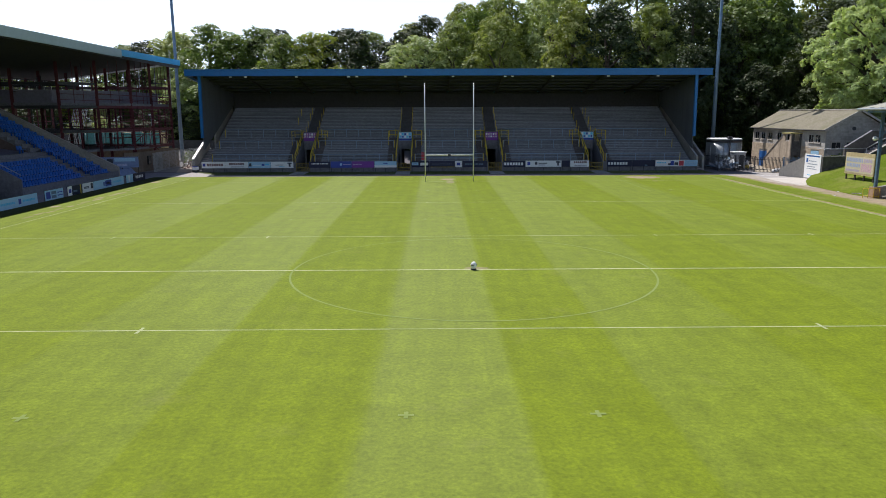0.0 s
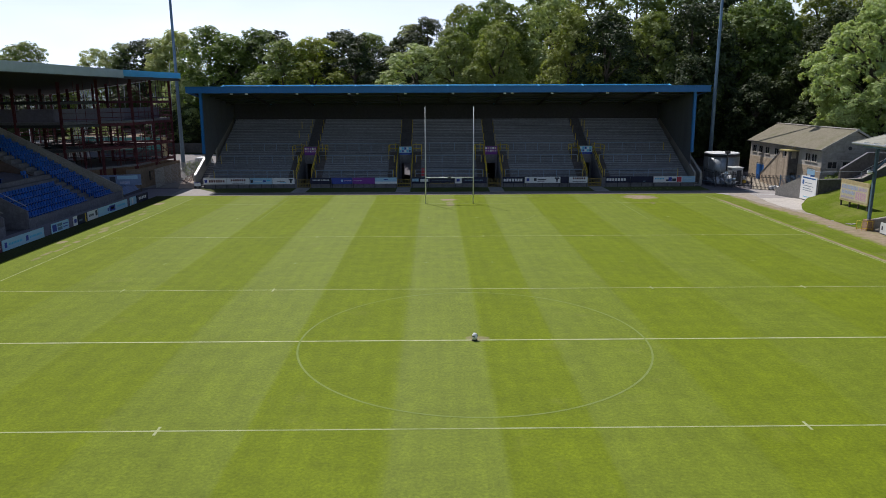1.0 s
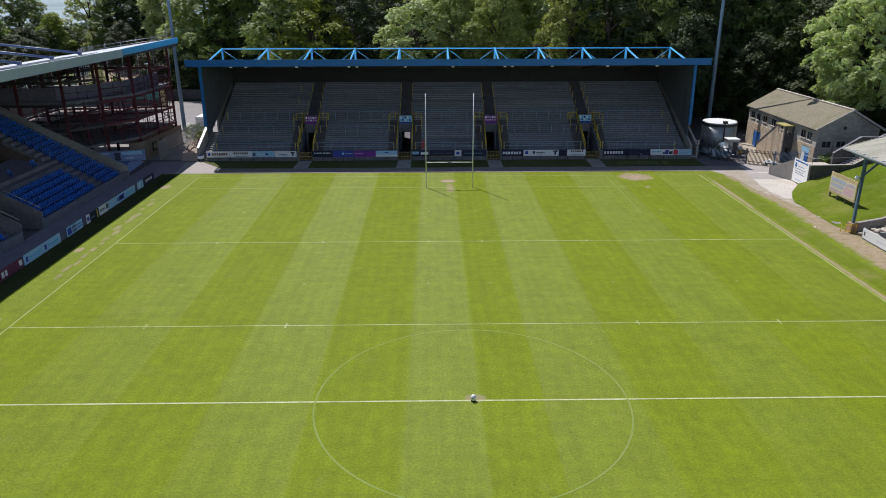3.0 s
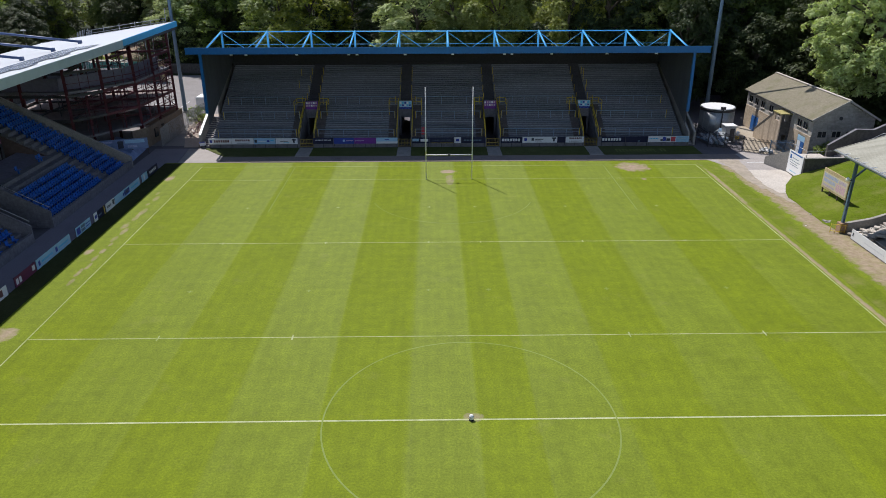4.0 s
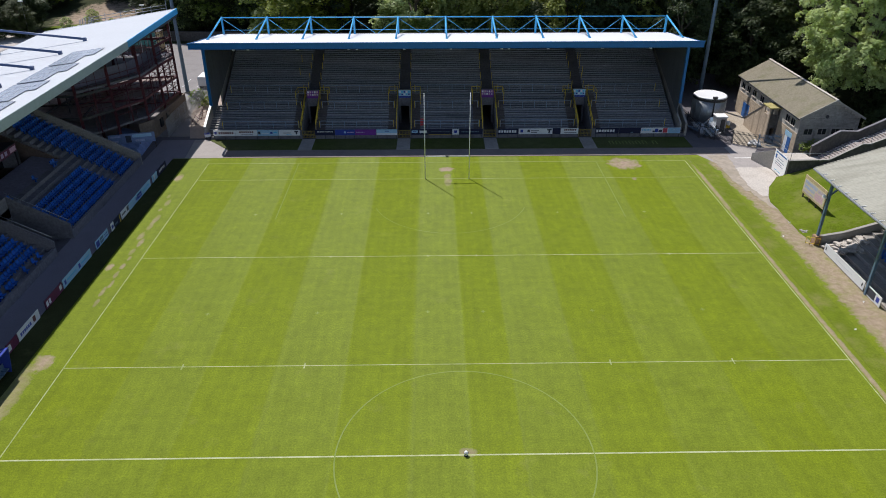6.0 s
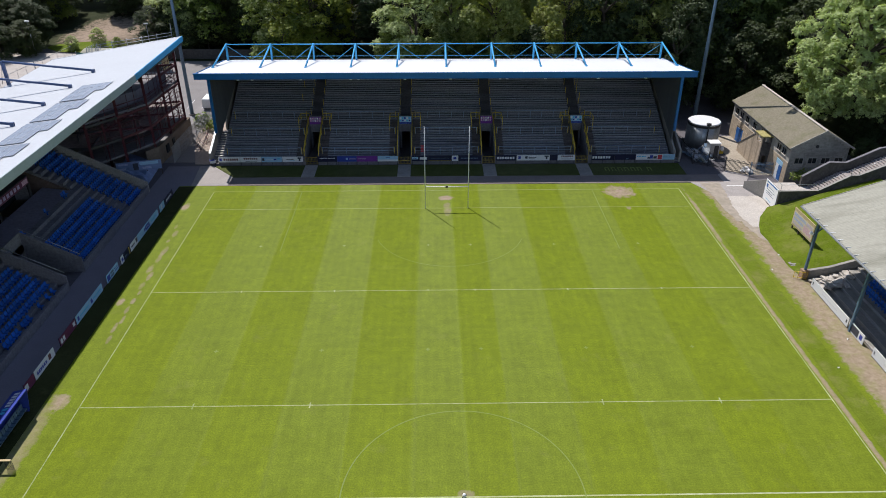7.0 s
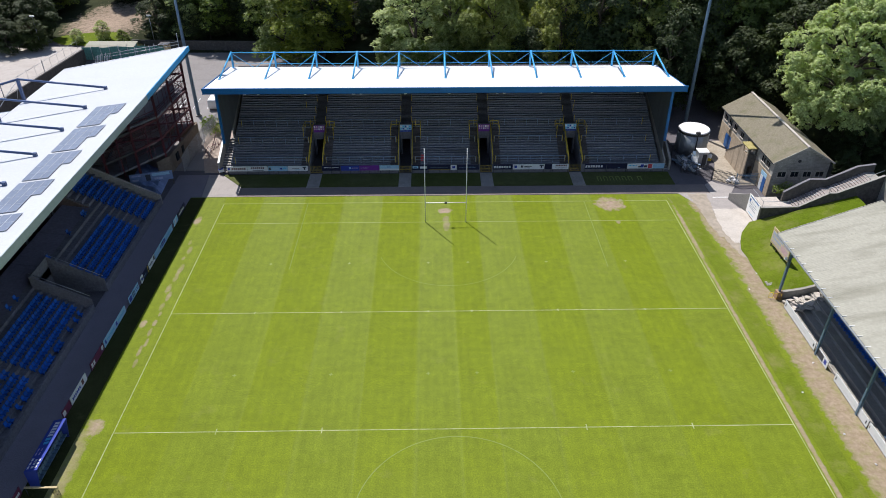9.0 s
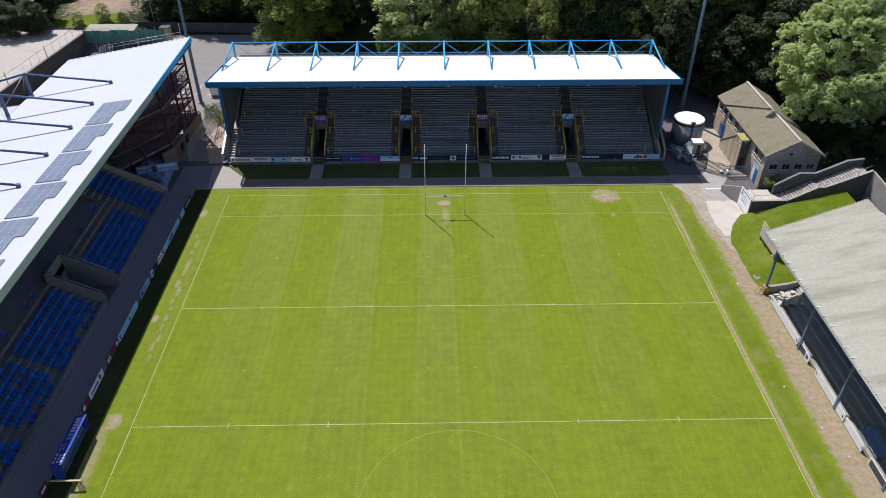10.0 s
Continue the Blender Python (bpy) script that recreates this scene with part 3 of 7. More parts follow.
tagged(new("centre_circle", made("centre_circle", bm, chalk_thin)), "faint white chalk centre circle on the grass", "line marking", "pitch markings", "structure")

bm = B()
ring = [[bm.verts.new((r * math.cos(a), GOAL_Y - 5.6 + r * math.sin(a), 0.008)) for r in (9.06, 9.14)] for a in (math.pi * (1.10 + 0.8 * i / 40) for i in range(41))]
for i in range(40):
    bm.faces.new((*ring[i], *ring[i + 1][::-1]))
tagged(new("faded_arc", made("faded_arc", bm, chalk_ghost)), "almost worn away chalk arc on the grass", "line marking", "pitch markings", "structure")

# paved strips round the pitch
bm = B()
slab(bm, [(33.0, -52.0), (34.9, -52.0), (34.8, 44.0), (34.2, 52.8), (33.0, 52.8)], "z", -0.2, 0.012)
tagged(new("side_verge", made("side_verge", bm, side_grass)), "rougher green verge between touchline and dirt track", "grass", kind="structure")
# this dark strip stands for the shade along the boards
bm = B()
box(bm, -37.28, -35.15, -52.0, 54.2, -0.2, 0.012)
tagged(new("side_strip", made("side_strip", bm, shade_grass)), "grass along the foot of the boards, darkened for the stand's shade", "grass", kind="structure")
# runs to the shadow's edge at the corner; the tone carries the shade
bm = B()
slab(bm, [(-41.0, -64), (-37.3, -64), (-37.3, 54.45), (-35.72, 54.45), (-36.37, 61.4), (-41.0, 61.4)], "z", -0.3, 0.01)
tagged(new("concourse_path", made("concourse_path", bm, walkway)), "tarmac walkway in front of the seats, toned for its shade", "path", kind="structure")
# same path as the corner piece, with shade painted in
bm = B()
slab(bm, [(-30.6, 54.5), (38.9, 54.6), (38.9, 57.2), (-30.6, 57.2)], "z", -0.3, 0.004)
tagged(new("end_path", made("end_path", bm, shaded_end_dust)), "brown dusty path behind the end line, darkened for its shade", "path", kind="structure")
# sunlit piece of the path, outlined along the shadow and kept paler
bm = B()
slab(bm, [(-35.7, 54.5), (-30.62, 54.5), (-30.62, 57.5), (-31.0, 57.8), (-33.2, 60.2), (-34.3, 61.4), (-36.35, 61.4)], "z", -0.3, 0.004)
tagged(new("corner_path", made("corner_path", bm, dusty_tarmac)), "pale sunlit copy of the tarmac at the corner", "path", kind="structure")
bm = B()
slab(bm, [(-40.6, 74.5), (-39.3, 69.0), (-37.3, 62.2), (-35.2, 62.2), (-35.2, 80.0), (-36.0, 84.0), (-40.6, 82.0)], "z", -0.3, 0.02)
tagged(new("corner_dust", made("corner_dust", bm, tan_dust)), "tan dusty ground between fence and terrace", "dust", kind="structure")
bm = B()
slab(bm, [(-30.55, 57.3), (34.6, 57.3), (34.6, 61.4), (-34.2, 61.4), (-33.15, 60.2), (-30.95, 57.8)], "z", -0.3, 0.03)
tagged(new("grass_strip", made("grass_strip", bm, strip_grass)), "strip of rough grass below the advertising boards, shade put into its colour", "grass", kind="structure")
bm = B()
slab(bm, [(34.2, 54.55), (39.2, 45.2), (42.0, 44.9), (42.0, 49.0), (40.9, 52.6), (43.4, 56.6), (40.6, 58.4), (39.0, 57.1), (39.0, 54.55)], "z", -0.3, 0.012)
tagged(new("corner_apron", made("corner_apron", bm, dusty_tarmac)), "patched tarmac apron at the pitch corner", "paving", kind="structure")
def ragged(poly, seed, step=0.35, most=0.22):
    """The outline with its edges broken into short uneven runs."""
    out = []
    for (xa, ya), (xb, yb) in zip(poly, poly[1:] + poly[:1]):
        n = max(1, int(math.hypot(xb - xa, yb - ya) / step))
        for i in range(n):
            x, y = xa + (xb - xa) * i / n, ya + (yb - ya) * i / n
            out.append((x + most * noise.noise((x * 1.7, y * 1.7, seed)) * 1.6, y + most * noise.noise((x * 1.7, y * 1.7, seed + 9)) * 1.6))
    return out


bm = B()
slab(bm, ragged([(35.6, 54.35), (38.3, 54.35), (37.8, 50.0), (37.2, 46.0), (37.1, 43.0), (36.4, 42.6), (35.9, 46.0), (35.9, 50.0)], 3.0), "z", -0.1, 0.015)
tagged(new("dust_spread", made("dust_spread", bm, path_dust)), "tan dust spread over the corner tarmac", "dust", kind="structure")
bm = B()
slab(bm, ragged([(36.2, 49.0), (39.0, 48.5), (42.2, 46.0), (40.6, 43.0), (39.4, 39.5), (38.2, 37.2), (37.5, 38.2), (36.9, 41.0), (36.5, 45.0)], 7.0), "z", -0.1, 0.0145)
tagged(new("trodden_dust", made("trodden_dust", bm, path_dust)), "trodden tan dust below the grass bank", "dust", kind="structure")
bm = B()
slab(bm, ragged([(37.9, 49.9), (41.9, 49.95), (42.22, 49.2), (42.22, 45.7), (40.6, 44.6), (39.6, 42.6), (38.9, 41.0), (37.7, 41.2), (37.2, 44.0), (37.4, 47.0)], 5.0, 0.35, 0.16), "z", -0.1, 0.019)
tagged(new("concrete_patch", made("concrete_patch", bm, pale_concrete)), "pale worn concrete slab at the pitch corner", "paving", kind="structure")
bm = B()
box(bm, 38.9, 42.3, 53.15, 53.33, 0.0, 0.02)
tagged(new("white_threshold", made("white_threshold", bm, white_paint)), "white painted line on the tarmac", "line marking", kind="structure")
for cx in (-19.9, -6.15, 6.3, 20.15):
    bm = B()
    slab(bm, [(cx - 0.95, 57.1), (cx + 0.95, 57.1), (cx + 0.93, 61.4), (cx - 0.93, 61.4)], "z", -0.1, 0.06)
    tagged(new("paved_crossing", made("paved_crossing", bm, concrete)), "short concrete path across the grass strip", "paving", "concrete crossings", "structure")
for i in range(7):
    bm = B()
    x = 23.2 + i * 0.95 + (0.5 if i > 5 else 0.0)
    for u0, u1, v0, v1 in ((0.0, 0.12, 0.0, 1.3), (0.12, 0.6, 1.15, 1.3), (0.5, 0.62, 0.0, 1.15)):
        box(bm, x + u0, x + u1, 58.6 + v0, 58.6 + v1, 0.03, 0.045)
    tagged(new("grass_lettering", made("grass_lettering", bm, chalk_thin)), "faint white mark painted on the grass strip", "line marking", "grass marks", "structure")
# grass bank by the right-hand stand
bm = B()
g = {}
for i in range(0, 13):
    for j in range(0, 9):
        left = (38.2, 38.0, 37.9, 37.9, 38.0, 38.1, 38.6, 39.4, 40.9)[j]
        x, y = left + (54.5 - left) * (i / 12) ** 1.15, 29.8 + j * 1.92
        if i == 0:
            x += 0.35 * noise.noise((y * 0.9, 2.0, 0.0))
        g[i, j] = bm.verts.new((x, y, 0.022 + 0.29 * max(0, (x - 38.6)) + 0.06 * min(1, i) * noise.noise((x, y, 3.0))))
for i in range(12):
    for j in range(8):
        bm.faces.new((g[i, j], g[i + 1, j], g[i + 1, j + 1], g[i, j + 1])).smooth = True
tagged(new("grass_bank", made("grass_bank", bm, verge)), "sloping bright green grass bank", "grass", kind="structure")
# yard and car park beyond the stands
bm = B()
slab(bm, [(-80.5, 63), (-36, 63), (-36, 79.5), (-22, 80), (-22, 112), (-38, 120.5), (-70, 121), (-80.5, 119)], "z", -0.2, 0.0)
tagged(new("rear_yard", made("rear_yard", bm, pale_tarmac)), "sunlit tarmac yard behind the stands", "road", kind="structure")
bm = B()
slab(bm, [(-190, 40), (-81.9, 40), (-77.6, 83.6), (-75.1, 109.1), (-75.0, 113.5), (-84, 114.5), (-100, 116), (-120, 119), (-190, 126)], "z", -0.2, 3.42)
tagged(new("car_park", made("car_park", bm, buff_dust)), "pale dusty open car park", "road", kind="structure")


def ground_patch(name, cx, cy, rx, ry, material, label, category, seed):
    """A ragged-edged sheet that follows the land."""
    bm = B()
    rings = []
    for k in range(7):
        f = k / 6
        row = []
        for i in range(28):
            a = 2 * math.pi * i / 28
            q = f * (1 + 0.22 * noise.noise((math.cos(a) * 1.3 + seed, math.sin(a) * 1.3, 0.0)))
            x, y = cx + rx * q * math.cos(a), cy + ry * q * math.sin(a)
            row.append(bm.verts.new((x, y, rise(x, y) + 0.12)))
        rings.append(row)
    for r0, r1 in zip(rings[1:], rings[2:]):
        for i in range(28):
            bm.faces.new((r0[i], r0[(i + 1) % 28], r1[(i + 1) % 28], r1[i]))
    bm.faces.new(rings[1])
    tagged(new(name, made(name, bm, material)), label, category, kind="structure")


ground_patch("grass_mound", -77.0, 119.8, 7.5, 5.0, verge, "rough green grass slope beside the car park", "grass", 2.0)
bm = B()
for i in range(7):
    box(bm, -38.5 - i * 2.6, -38.4 - i * 2.6, 88.0, 93.0, 0.0, 0.012)
tagged(new("parking_bays", made("parking_bays", bm, white_board)), "worn white parking lines on the yard", "line marking", kind="structure")

# ---- goal posts ----
posts = thing("goal_posts", "tall white steel rugby goal posts with a crossbar", "goal posts", m=pose(-0.22, GOAL_Y, 0))
for sx in (-1, 1):
    bm = B()
    tube(bm, (sx * 2.78, 0, 0), (sx * 2.78, 0, 11.15), 0.065, 0.045, 10)
    up = part("upright", bm, white_paint, posts)
bm = B()
tube(bm, (-2.78, 0, 3.05), (2.78, 0, 3.05), 0.06, 0.06, 10)
part("crossbar", bm, white_paint, posts)
bm = boxes((-0.16, 0.16, -0.09, 0.09, 2.93, 3.17))
part("joint_sleeve", bm, dark_steel, posts, "dark sleeve at the middle of the crossbar")
# ball on a tee at the centre spot
bm = B()
bmesh.ops.create_uvsphere(bm, u_segments=14, v_segments=9, radius=0.15, matrix=Matrix.Translation((0, 0, 0.22)) @ Matrix.Diagonal((1, 1, 1.35, 1)))
ball = thing("ball", "white and dark match ball on a low kicking tee", "ball", m=pose(0.08, -0.05, 0))
part("bladder", bm, white_paint, ball)
bm = B()
for a in range(3):
    k = a * 2.1
    beam(bm, (0.10 * math.cos(k), 0.10 * math.sin(k), 0.12), (0.155 * math.cos(k), 0.155 * math.sin(k), 0.30), 0.12, 0.02)
part("panel", bm, grey_ink, ball, "dark printed panels")
bm = B()
tube(bm, (0, 0, 0), (0, 0, 0.09), 0.16, 0.09, 12)
part("tee", bm, black_rubber, ball, "black rubber tee")


# ---- covered terrace behind the goal ----
terrace = thing("covered_terrace", "covered concrete terrace with a white roof and bright blue steelwork", "grandstand")
T_Y, T_Z, TREAD, RISER, ROWS_N = 61.9, 1.0, 0.4527, 0.2149, 37
GAPS = (-19.9, -6.15, 6.3, 20.15)
ROOF_F, ROOF_B = (62.1, 13.45), (77.6, 11.38)


def roof_z(y):
    return ROOF_F[1] + (y - ROOF_F[0]) * (ROOF_B[1] - ROOF_F[1]) / (ROOF_B[0] - ROOF_F[0])


bm = B()
slab(bm, [(62.25, 13.45), (77.6, 11.38), (77.6, 11.23), (62.25, 13.3)], "x", -35.05, 35.3)
roof = part("roof", bm, white_roof, terrace, "white profiled roof sheets")
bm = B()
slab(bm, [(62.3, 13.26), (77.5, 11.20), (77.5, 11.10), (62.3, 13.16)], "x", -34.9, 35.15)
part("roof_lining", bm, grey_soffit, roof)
bm = boxes((-35.2, 35.45, 62.08, 62.22, 12.78, 13.62))
fascia = part("fascia", bm, blue_paint, terrace, "bright blue front fascia")
bm = boxes((-35.25, 35.5, 61.98, 62.075, 13.50, 13.64), (-35.25, 35.5, 62.02, 62.075, 12.76, 12.82))
part("gutter", bm, blue_paint, fascia)
bm = boxes((-35.1, 35.3, 77.6, 77.78, 11.1, 11.36))
part("rear_gutter", bm, galvanised, roof)
for sx in (-1, 1):
    bm = B()
    slab(bm, [(62.3, 13.5), (77.7, 11.42), (77.7, 10.9), (62.3, 12.8)], "x", sx * 35.2, sx * 35.32)
    part("end_trim", bm, blue_paint, roof)
XS = (-34.45, -27.45, -20.75, -14.05, -7.2, 0.16, 7.45, 14.25, 21.05, 27.8, 34.65)
APEX = (77.3, 13.95)
for k, x in enumerate(XS):
    bm = B()
    beam(bm, (x, APEX[0], 11.0), (x, APEX[0], APEX[1] + 0.12), 0.26, 0.30)
    truss = part("truss_post", bm, sky_blue_paint, terrace, "light blue truss post above the roof")
    bm = B()
    tube(bm, (x, APEX[0], APEX[1]), (x, 68.9, roof_z(68.9) + 0.12), 0.13, 0.13, 8)
    box(bm, x - 0.16, x + 0.16, 68.6, 69.1, roof_z(68.9) - 0.02, roof_z(68.9) + 0.16)
    part("front_strut", bm, sky_blue_paint, truss)
    for s in (-1, 1):
        if -1 < k + s < len(XS):
            bm = B()
            xm = x + s * 0.47 * abs(XS[k + s] - x)
            tube(bm, (x, APEX[0], APEX[1] - 0.1), (xm, APEX[0], roof_z(APEX[0]) + 0.1), 0.042, 0.042, 6)
            part("side_brace", bm, sky_blue_paint, truss)
bm = B()
tube(bm, (XS[0], APEX[0], APEX[1]), (XS[-1], APEX[0], APEX[1]), 0.085, 0.085, 8)
part("top_chord", bm, sky_blue_paint, terrace, "light blue tube along the roof ridge")
bm = B()
tube(bm, (XS[0], APEX[0] + 0.1, 12.05), (XS[-1], APEX[0] + 0.1, 12.05), 0.035, 0.035, 6)
part("lower_chord", bm, sky_blue_paint, terrace)
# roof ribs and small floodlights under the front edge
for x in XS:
    # ribs take the near-black shade colour instead of their blue
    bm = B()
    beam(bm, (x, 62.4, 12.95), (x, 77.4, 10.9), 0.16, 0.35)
    part("rafter", bm, painted_shade, terrace)
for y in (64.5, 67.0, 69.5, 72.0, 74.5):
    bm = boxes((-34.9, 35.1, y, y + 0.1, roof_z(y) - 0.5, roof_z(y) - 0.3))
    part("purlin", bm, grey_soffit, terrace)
for x in (-29.2, -27.2, -20.4, -13.4, -12.3, -5.8, 0.6, 7.6, 8.6, 14.0, 21.5, 28.2):
    bm = boxes((x - 0.17, x + 0.17, 62.25, 62.42, 12.56, 12.74))
    part("strip_light", bm, white_paint, terrace)

# closure and back wall wear the same painted shade
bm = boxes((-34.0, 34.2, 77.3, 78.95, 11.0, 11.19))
part("rear_closure", bm, painted_shade, terrace)

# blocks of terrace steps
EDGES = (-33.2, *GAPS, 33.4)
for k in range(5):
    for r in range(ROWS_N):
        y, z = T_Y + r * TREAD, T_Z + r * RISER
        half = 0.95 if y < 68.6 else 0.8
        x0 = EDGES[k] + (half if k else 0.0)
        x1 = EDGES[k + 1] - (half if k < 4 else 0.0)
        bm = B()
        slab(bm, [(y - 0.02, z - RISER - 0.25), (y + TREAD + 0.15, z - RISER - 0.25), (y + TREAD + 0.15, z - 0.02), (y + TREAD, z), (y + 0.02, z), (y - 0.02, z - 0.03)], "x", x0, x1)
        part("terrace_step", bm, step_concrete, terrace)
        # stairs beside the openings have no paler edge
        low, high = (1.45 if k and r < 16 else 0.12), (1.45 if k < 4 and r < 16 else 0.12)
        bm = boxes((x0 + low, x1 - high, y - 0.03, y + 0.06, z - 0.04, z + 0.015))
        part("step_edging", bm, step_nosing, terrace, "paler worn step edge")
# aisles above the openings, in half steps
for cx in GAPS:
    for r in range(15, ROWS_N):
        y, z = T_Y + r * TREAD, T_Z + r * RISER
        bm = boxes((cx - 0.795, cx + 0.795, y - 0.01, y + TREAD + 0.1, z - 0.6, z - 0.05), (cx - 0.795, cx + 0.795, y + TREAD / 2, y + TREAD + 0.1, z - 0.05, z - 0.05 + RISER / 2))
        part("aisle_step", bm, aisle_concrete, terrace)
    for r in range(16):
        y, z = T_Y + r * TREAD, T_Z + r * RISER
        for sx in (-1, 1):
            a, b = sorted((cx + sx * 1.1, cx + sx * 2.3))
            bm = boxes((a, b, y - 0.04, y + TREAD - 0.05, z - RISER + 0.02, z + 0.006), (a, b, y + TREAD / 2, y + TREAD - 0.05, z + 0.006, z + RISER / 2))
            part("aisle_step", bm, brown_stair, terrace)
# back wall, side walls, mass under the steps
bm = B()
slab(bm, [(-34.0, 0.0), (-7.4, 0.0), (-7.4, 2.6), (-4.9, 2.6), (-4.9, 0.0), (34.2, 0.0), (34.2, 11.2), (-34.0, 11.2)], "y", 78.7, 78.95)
part("back_wall", bm, painted_shade, terrace, "dark rear wall of sheeting")
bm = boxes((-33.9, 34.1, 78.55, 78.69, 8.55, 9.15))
part("rear_rail_wall", bm, painted_shade, terrace)
for sx, xo in ((-1, -33.55), (1, 33.65)):
    bm = B()
    slab(bm, [(63.2, 2.9), (78.7, 9.2), (78.7, 11.0), (63.2, 13.05)], "x", xo, xo + sx * 0.12)
    part("side_sheeting", bm, side_sheet, terrace, "grey sheeted end wall")
    bm = B()
    beam(bm, (xo + sx * 0.1, 62.95, 4.6), (xo, 62.95, 12.8), 0.36, 0.36)
    part("corner_column", bm, blue_paint, terrace, "blue corner column")
    bm = B()
    slab(bm, [(61.6, 0.0), (61.6, 1.95), (69.0, 5.05), (78.7, 9.2), (78.7, 0.0)] if sx > 0 else [(69.0, 0.0), (69.0, 5.05), (78.7, 9.2), (78.7, 0.0)], "x", xo + sx * 0.14, xo + sx * 0.40)
    part("raking_wall", bm, concrete, terrace, "sloping concrete side wall")
    bm = B()
    beam(bm, (xo + sx * 1.25, 61.9, 1.8), (xo + sx * 1.25, 69.0, 4.8), 0.30, 0.12)
    # left coping is white: sunlight on the capping put into the colour
    part("wall_coping", bm, white_paint if sx < 0 else concrete, terrace)
    bm = B()
    slab(bm, [(61.9, 0.0), (61.9, 1.72), (69.0, 4.7), (69.0, 0.0)], "x", xo + sx * 1.1, xo + sx * 1.4)
    part("stair_wall", bm, concrete, terrace)
    for i in range(14):
        bm = boxes((xo + sx * 0.41 if sx > 0 else xo - 1.09, xo + 1.09 if sx > 0 else xo + 0.30, 61.8 + i * 0.5, 62.35 + i * 0.5, 0.0, 0.22 + i * 0.2))
        tread = part("side_step", bm, dark_concrete, terrace)
        bm = boxes((xo + 0.45 if sx > 0 else xo - 1.07, xo + 1.07 if sx > 0 else xo + 0.28, 61.9 + i * 0.5, 62.12 + i * 0.5, 0.224 + i * 0.2, 0.25 + i * 0.2))
        part("step_edging", bm, pale_concrete, tread)
# front wall and gates of the openings
for k in range(5):
    x0 = EDGES[k] - 0.4 if k == 0 else EDGES[k] + 0.97
    x1 = EDGES[k + 1] + 0.4 if k == 4 else EDGES[k + 1] - 0.97
    bm = boxes((x0, x1, 61.64, 61.86, 0.0, 1.28))
    part("front_wall", bm, dark_concrete, terrace)
for k, cx in enumerate(GAPS):
    for sx in (-1, 1):
        bm = B()
        slab(bm, [(61.9, 0.0), (61.9, 1.35), (68.3, 4.35), (68.3, 0.0)], "x", cx + sx * 0.9, cx + sx * 1.02)
        part("opening_cheek", bm, dark_concrete, terrace)
        for a, b in (((61.95, 1.0), (61.95, 2.3)), ((64.1, 2.0), (64.1, 3.3)), ((66.2, 2.9), (66.2, 4.3)), ((68.2, 3.9), (68.2, 5.2))):
            bm = B()
            tube(bm, (cx + sx * 1.06, a[0], a[1]), (cx + sx * 1.06, b[0], b[1]), 0.05, 0.05, 6)
            part("rail_post", bm, yellow_paint, terrace)
        bm = B()
        tube(bm, (cx + sx * 1.06, 61.95, 2.3), (cx + sx * 1.06, 68.2, 5.2), 0.065, 0.065, 6)
        tube(bm, (cx + sx * 1.06, 61.95, 1.75), (cx + sx * 1.06, 68.2, 4.65), 0.035, 0.035, 6)
        part("sloping_rail", bm, yellow_paint, terrace, "yellow handrail")
        # pen of rails at the head of the opening
        bm = B()
        for px, py in ((1.06, 69.2), (2.35, 66.9), (2.35, 69.2)):
            zz = T_Z + RISER * int((py - T_Y) / TREAD)
            tube(bm, (cx + sx * px, py, zz), (cx + sx * px, py, 5.35), 0.05, 0.05, 6)
        for zz in (5.35, 4.8):
            tube(bm, (cx + sx * 1.06, 69.2, zz), (cx + sx * 2.35, 69.2, zz), 0.045, 0.045, 6)
            tube(bm, (cx + sx * 2.35, 66.9, zz), (cx + sx * 2.35, 69.2, zz), 0.045, 0.045, 6)
        part("rail_pen", bm, yellow_paint, terrace, "yellow guard rails")
        for r in (18, 22, 27, 31):
            y, z = T_Y + r * TREAD, T_Z + r * RISER
            bm = B()
            tube(bm, (cx + sx * 0.86, y, z), (cx + sx * 0.86, y, z + 1.05), 0.045, 0.045, 6)
            part("aisle_post", bm, yellow_paint, terrace)
    bm = B()
    door_z = 2.7
    slab(bm, [(cx - 0.9, 0.0), (cx - 0.62, 0.0), (cx - 0.62, door_z), (cx + 0.62, door_z), (cx + 0.62, 0.0), (cx + 0.9, 0.0), (cx + 0.9, 5.2), (cx - 0.9, 5.2)], "y", 68.32, 68.5)
    part("opening_wall", bm, dark_concrete, terrace)
    for side in (-1, 1):
        bm = boxes((cx + side * 0.66 - 0.04, cx + side * 0.66 + 0.04, 68.5, 78.7, 0.0, 2.8))
        part("passage_wall", bm, dark_concrete, terrace)
    bm = boxes((cx - 0.75, cx + 0.75, 68.5, 78.7, 2.72, 2.85))
    part("passage_ceiling", bm, dark_concrete, terrace)
    sgn = boxes((cx - 0.92, cx + 0.92, 68.2, 68.28, 3.95, 5.12))
    board = part("opening_sign", sgn, pale_blue_board if k % 2 else purple_board, terrace, "printed panel over the opening")
    inks = (white_board, cyan_ink, blue_board) if k % 2 else (white_board, pink_ink, lilac_ink)
    for i in range(5):
        for j, (z0, z1) in enumerate(((4.72, 5.02), (4.38, 4.62))):
            part("print", boxes((cx - 0.84 + i * 0.34, cx - 0.6 + i * 0.34, 68.185, 68.2, z0, z1)), inks[(i + j) % 3], board)
    part("print_band", boxes((cx - 0.92, cx + 0.92, 68.18, 68.2, 3.97, 4.25)), blue_board if k % 2 else purple_board, board)
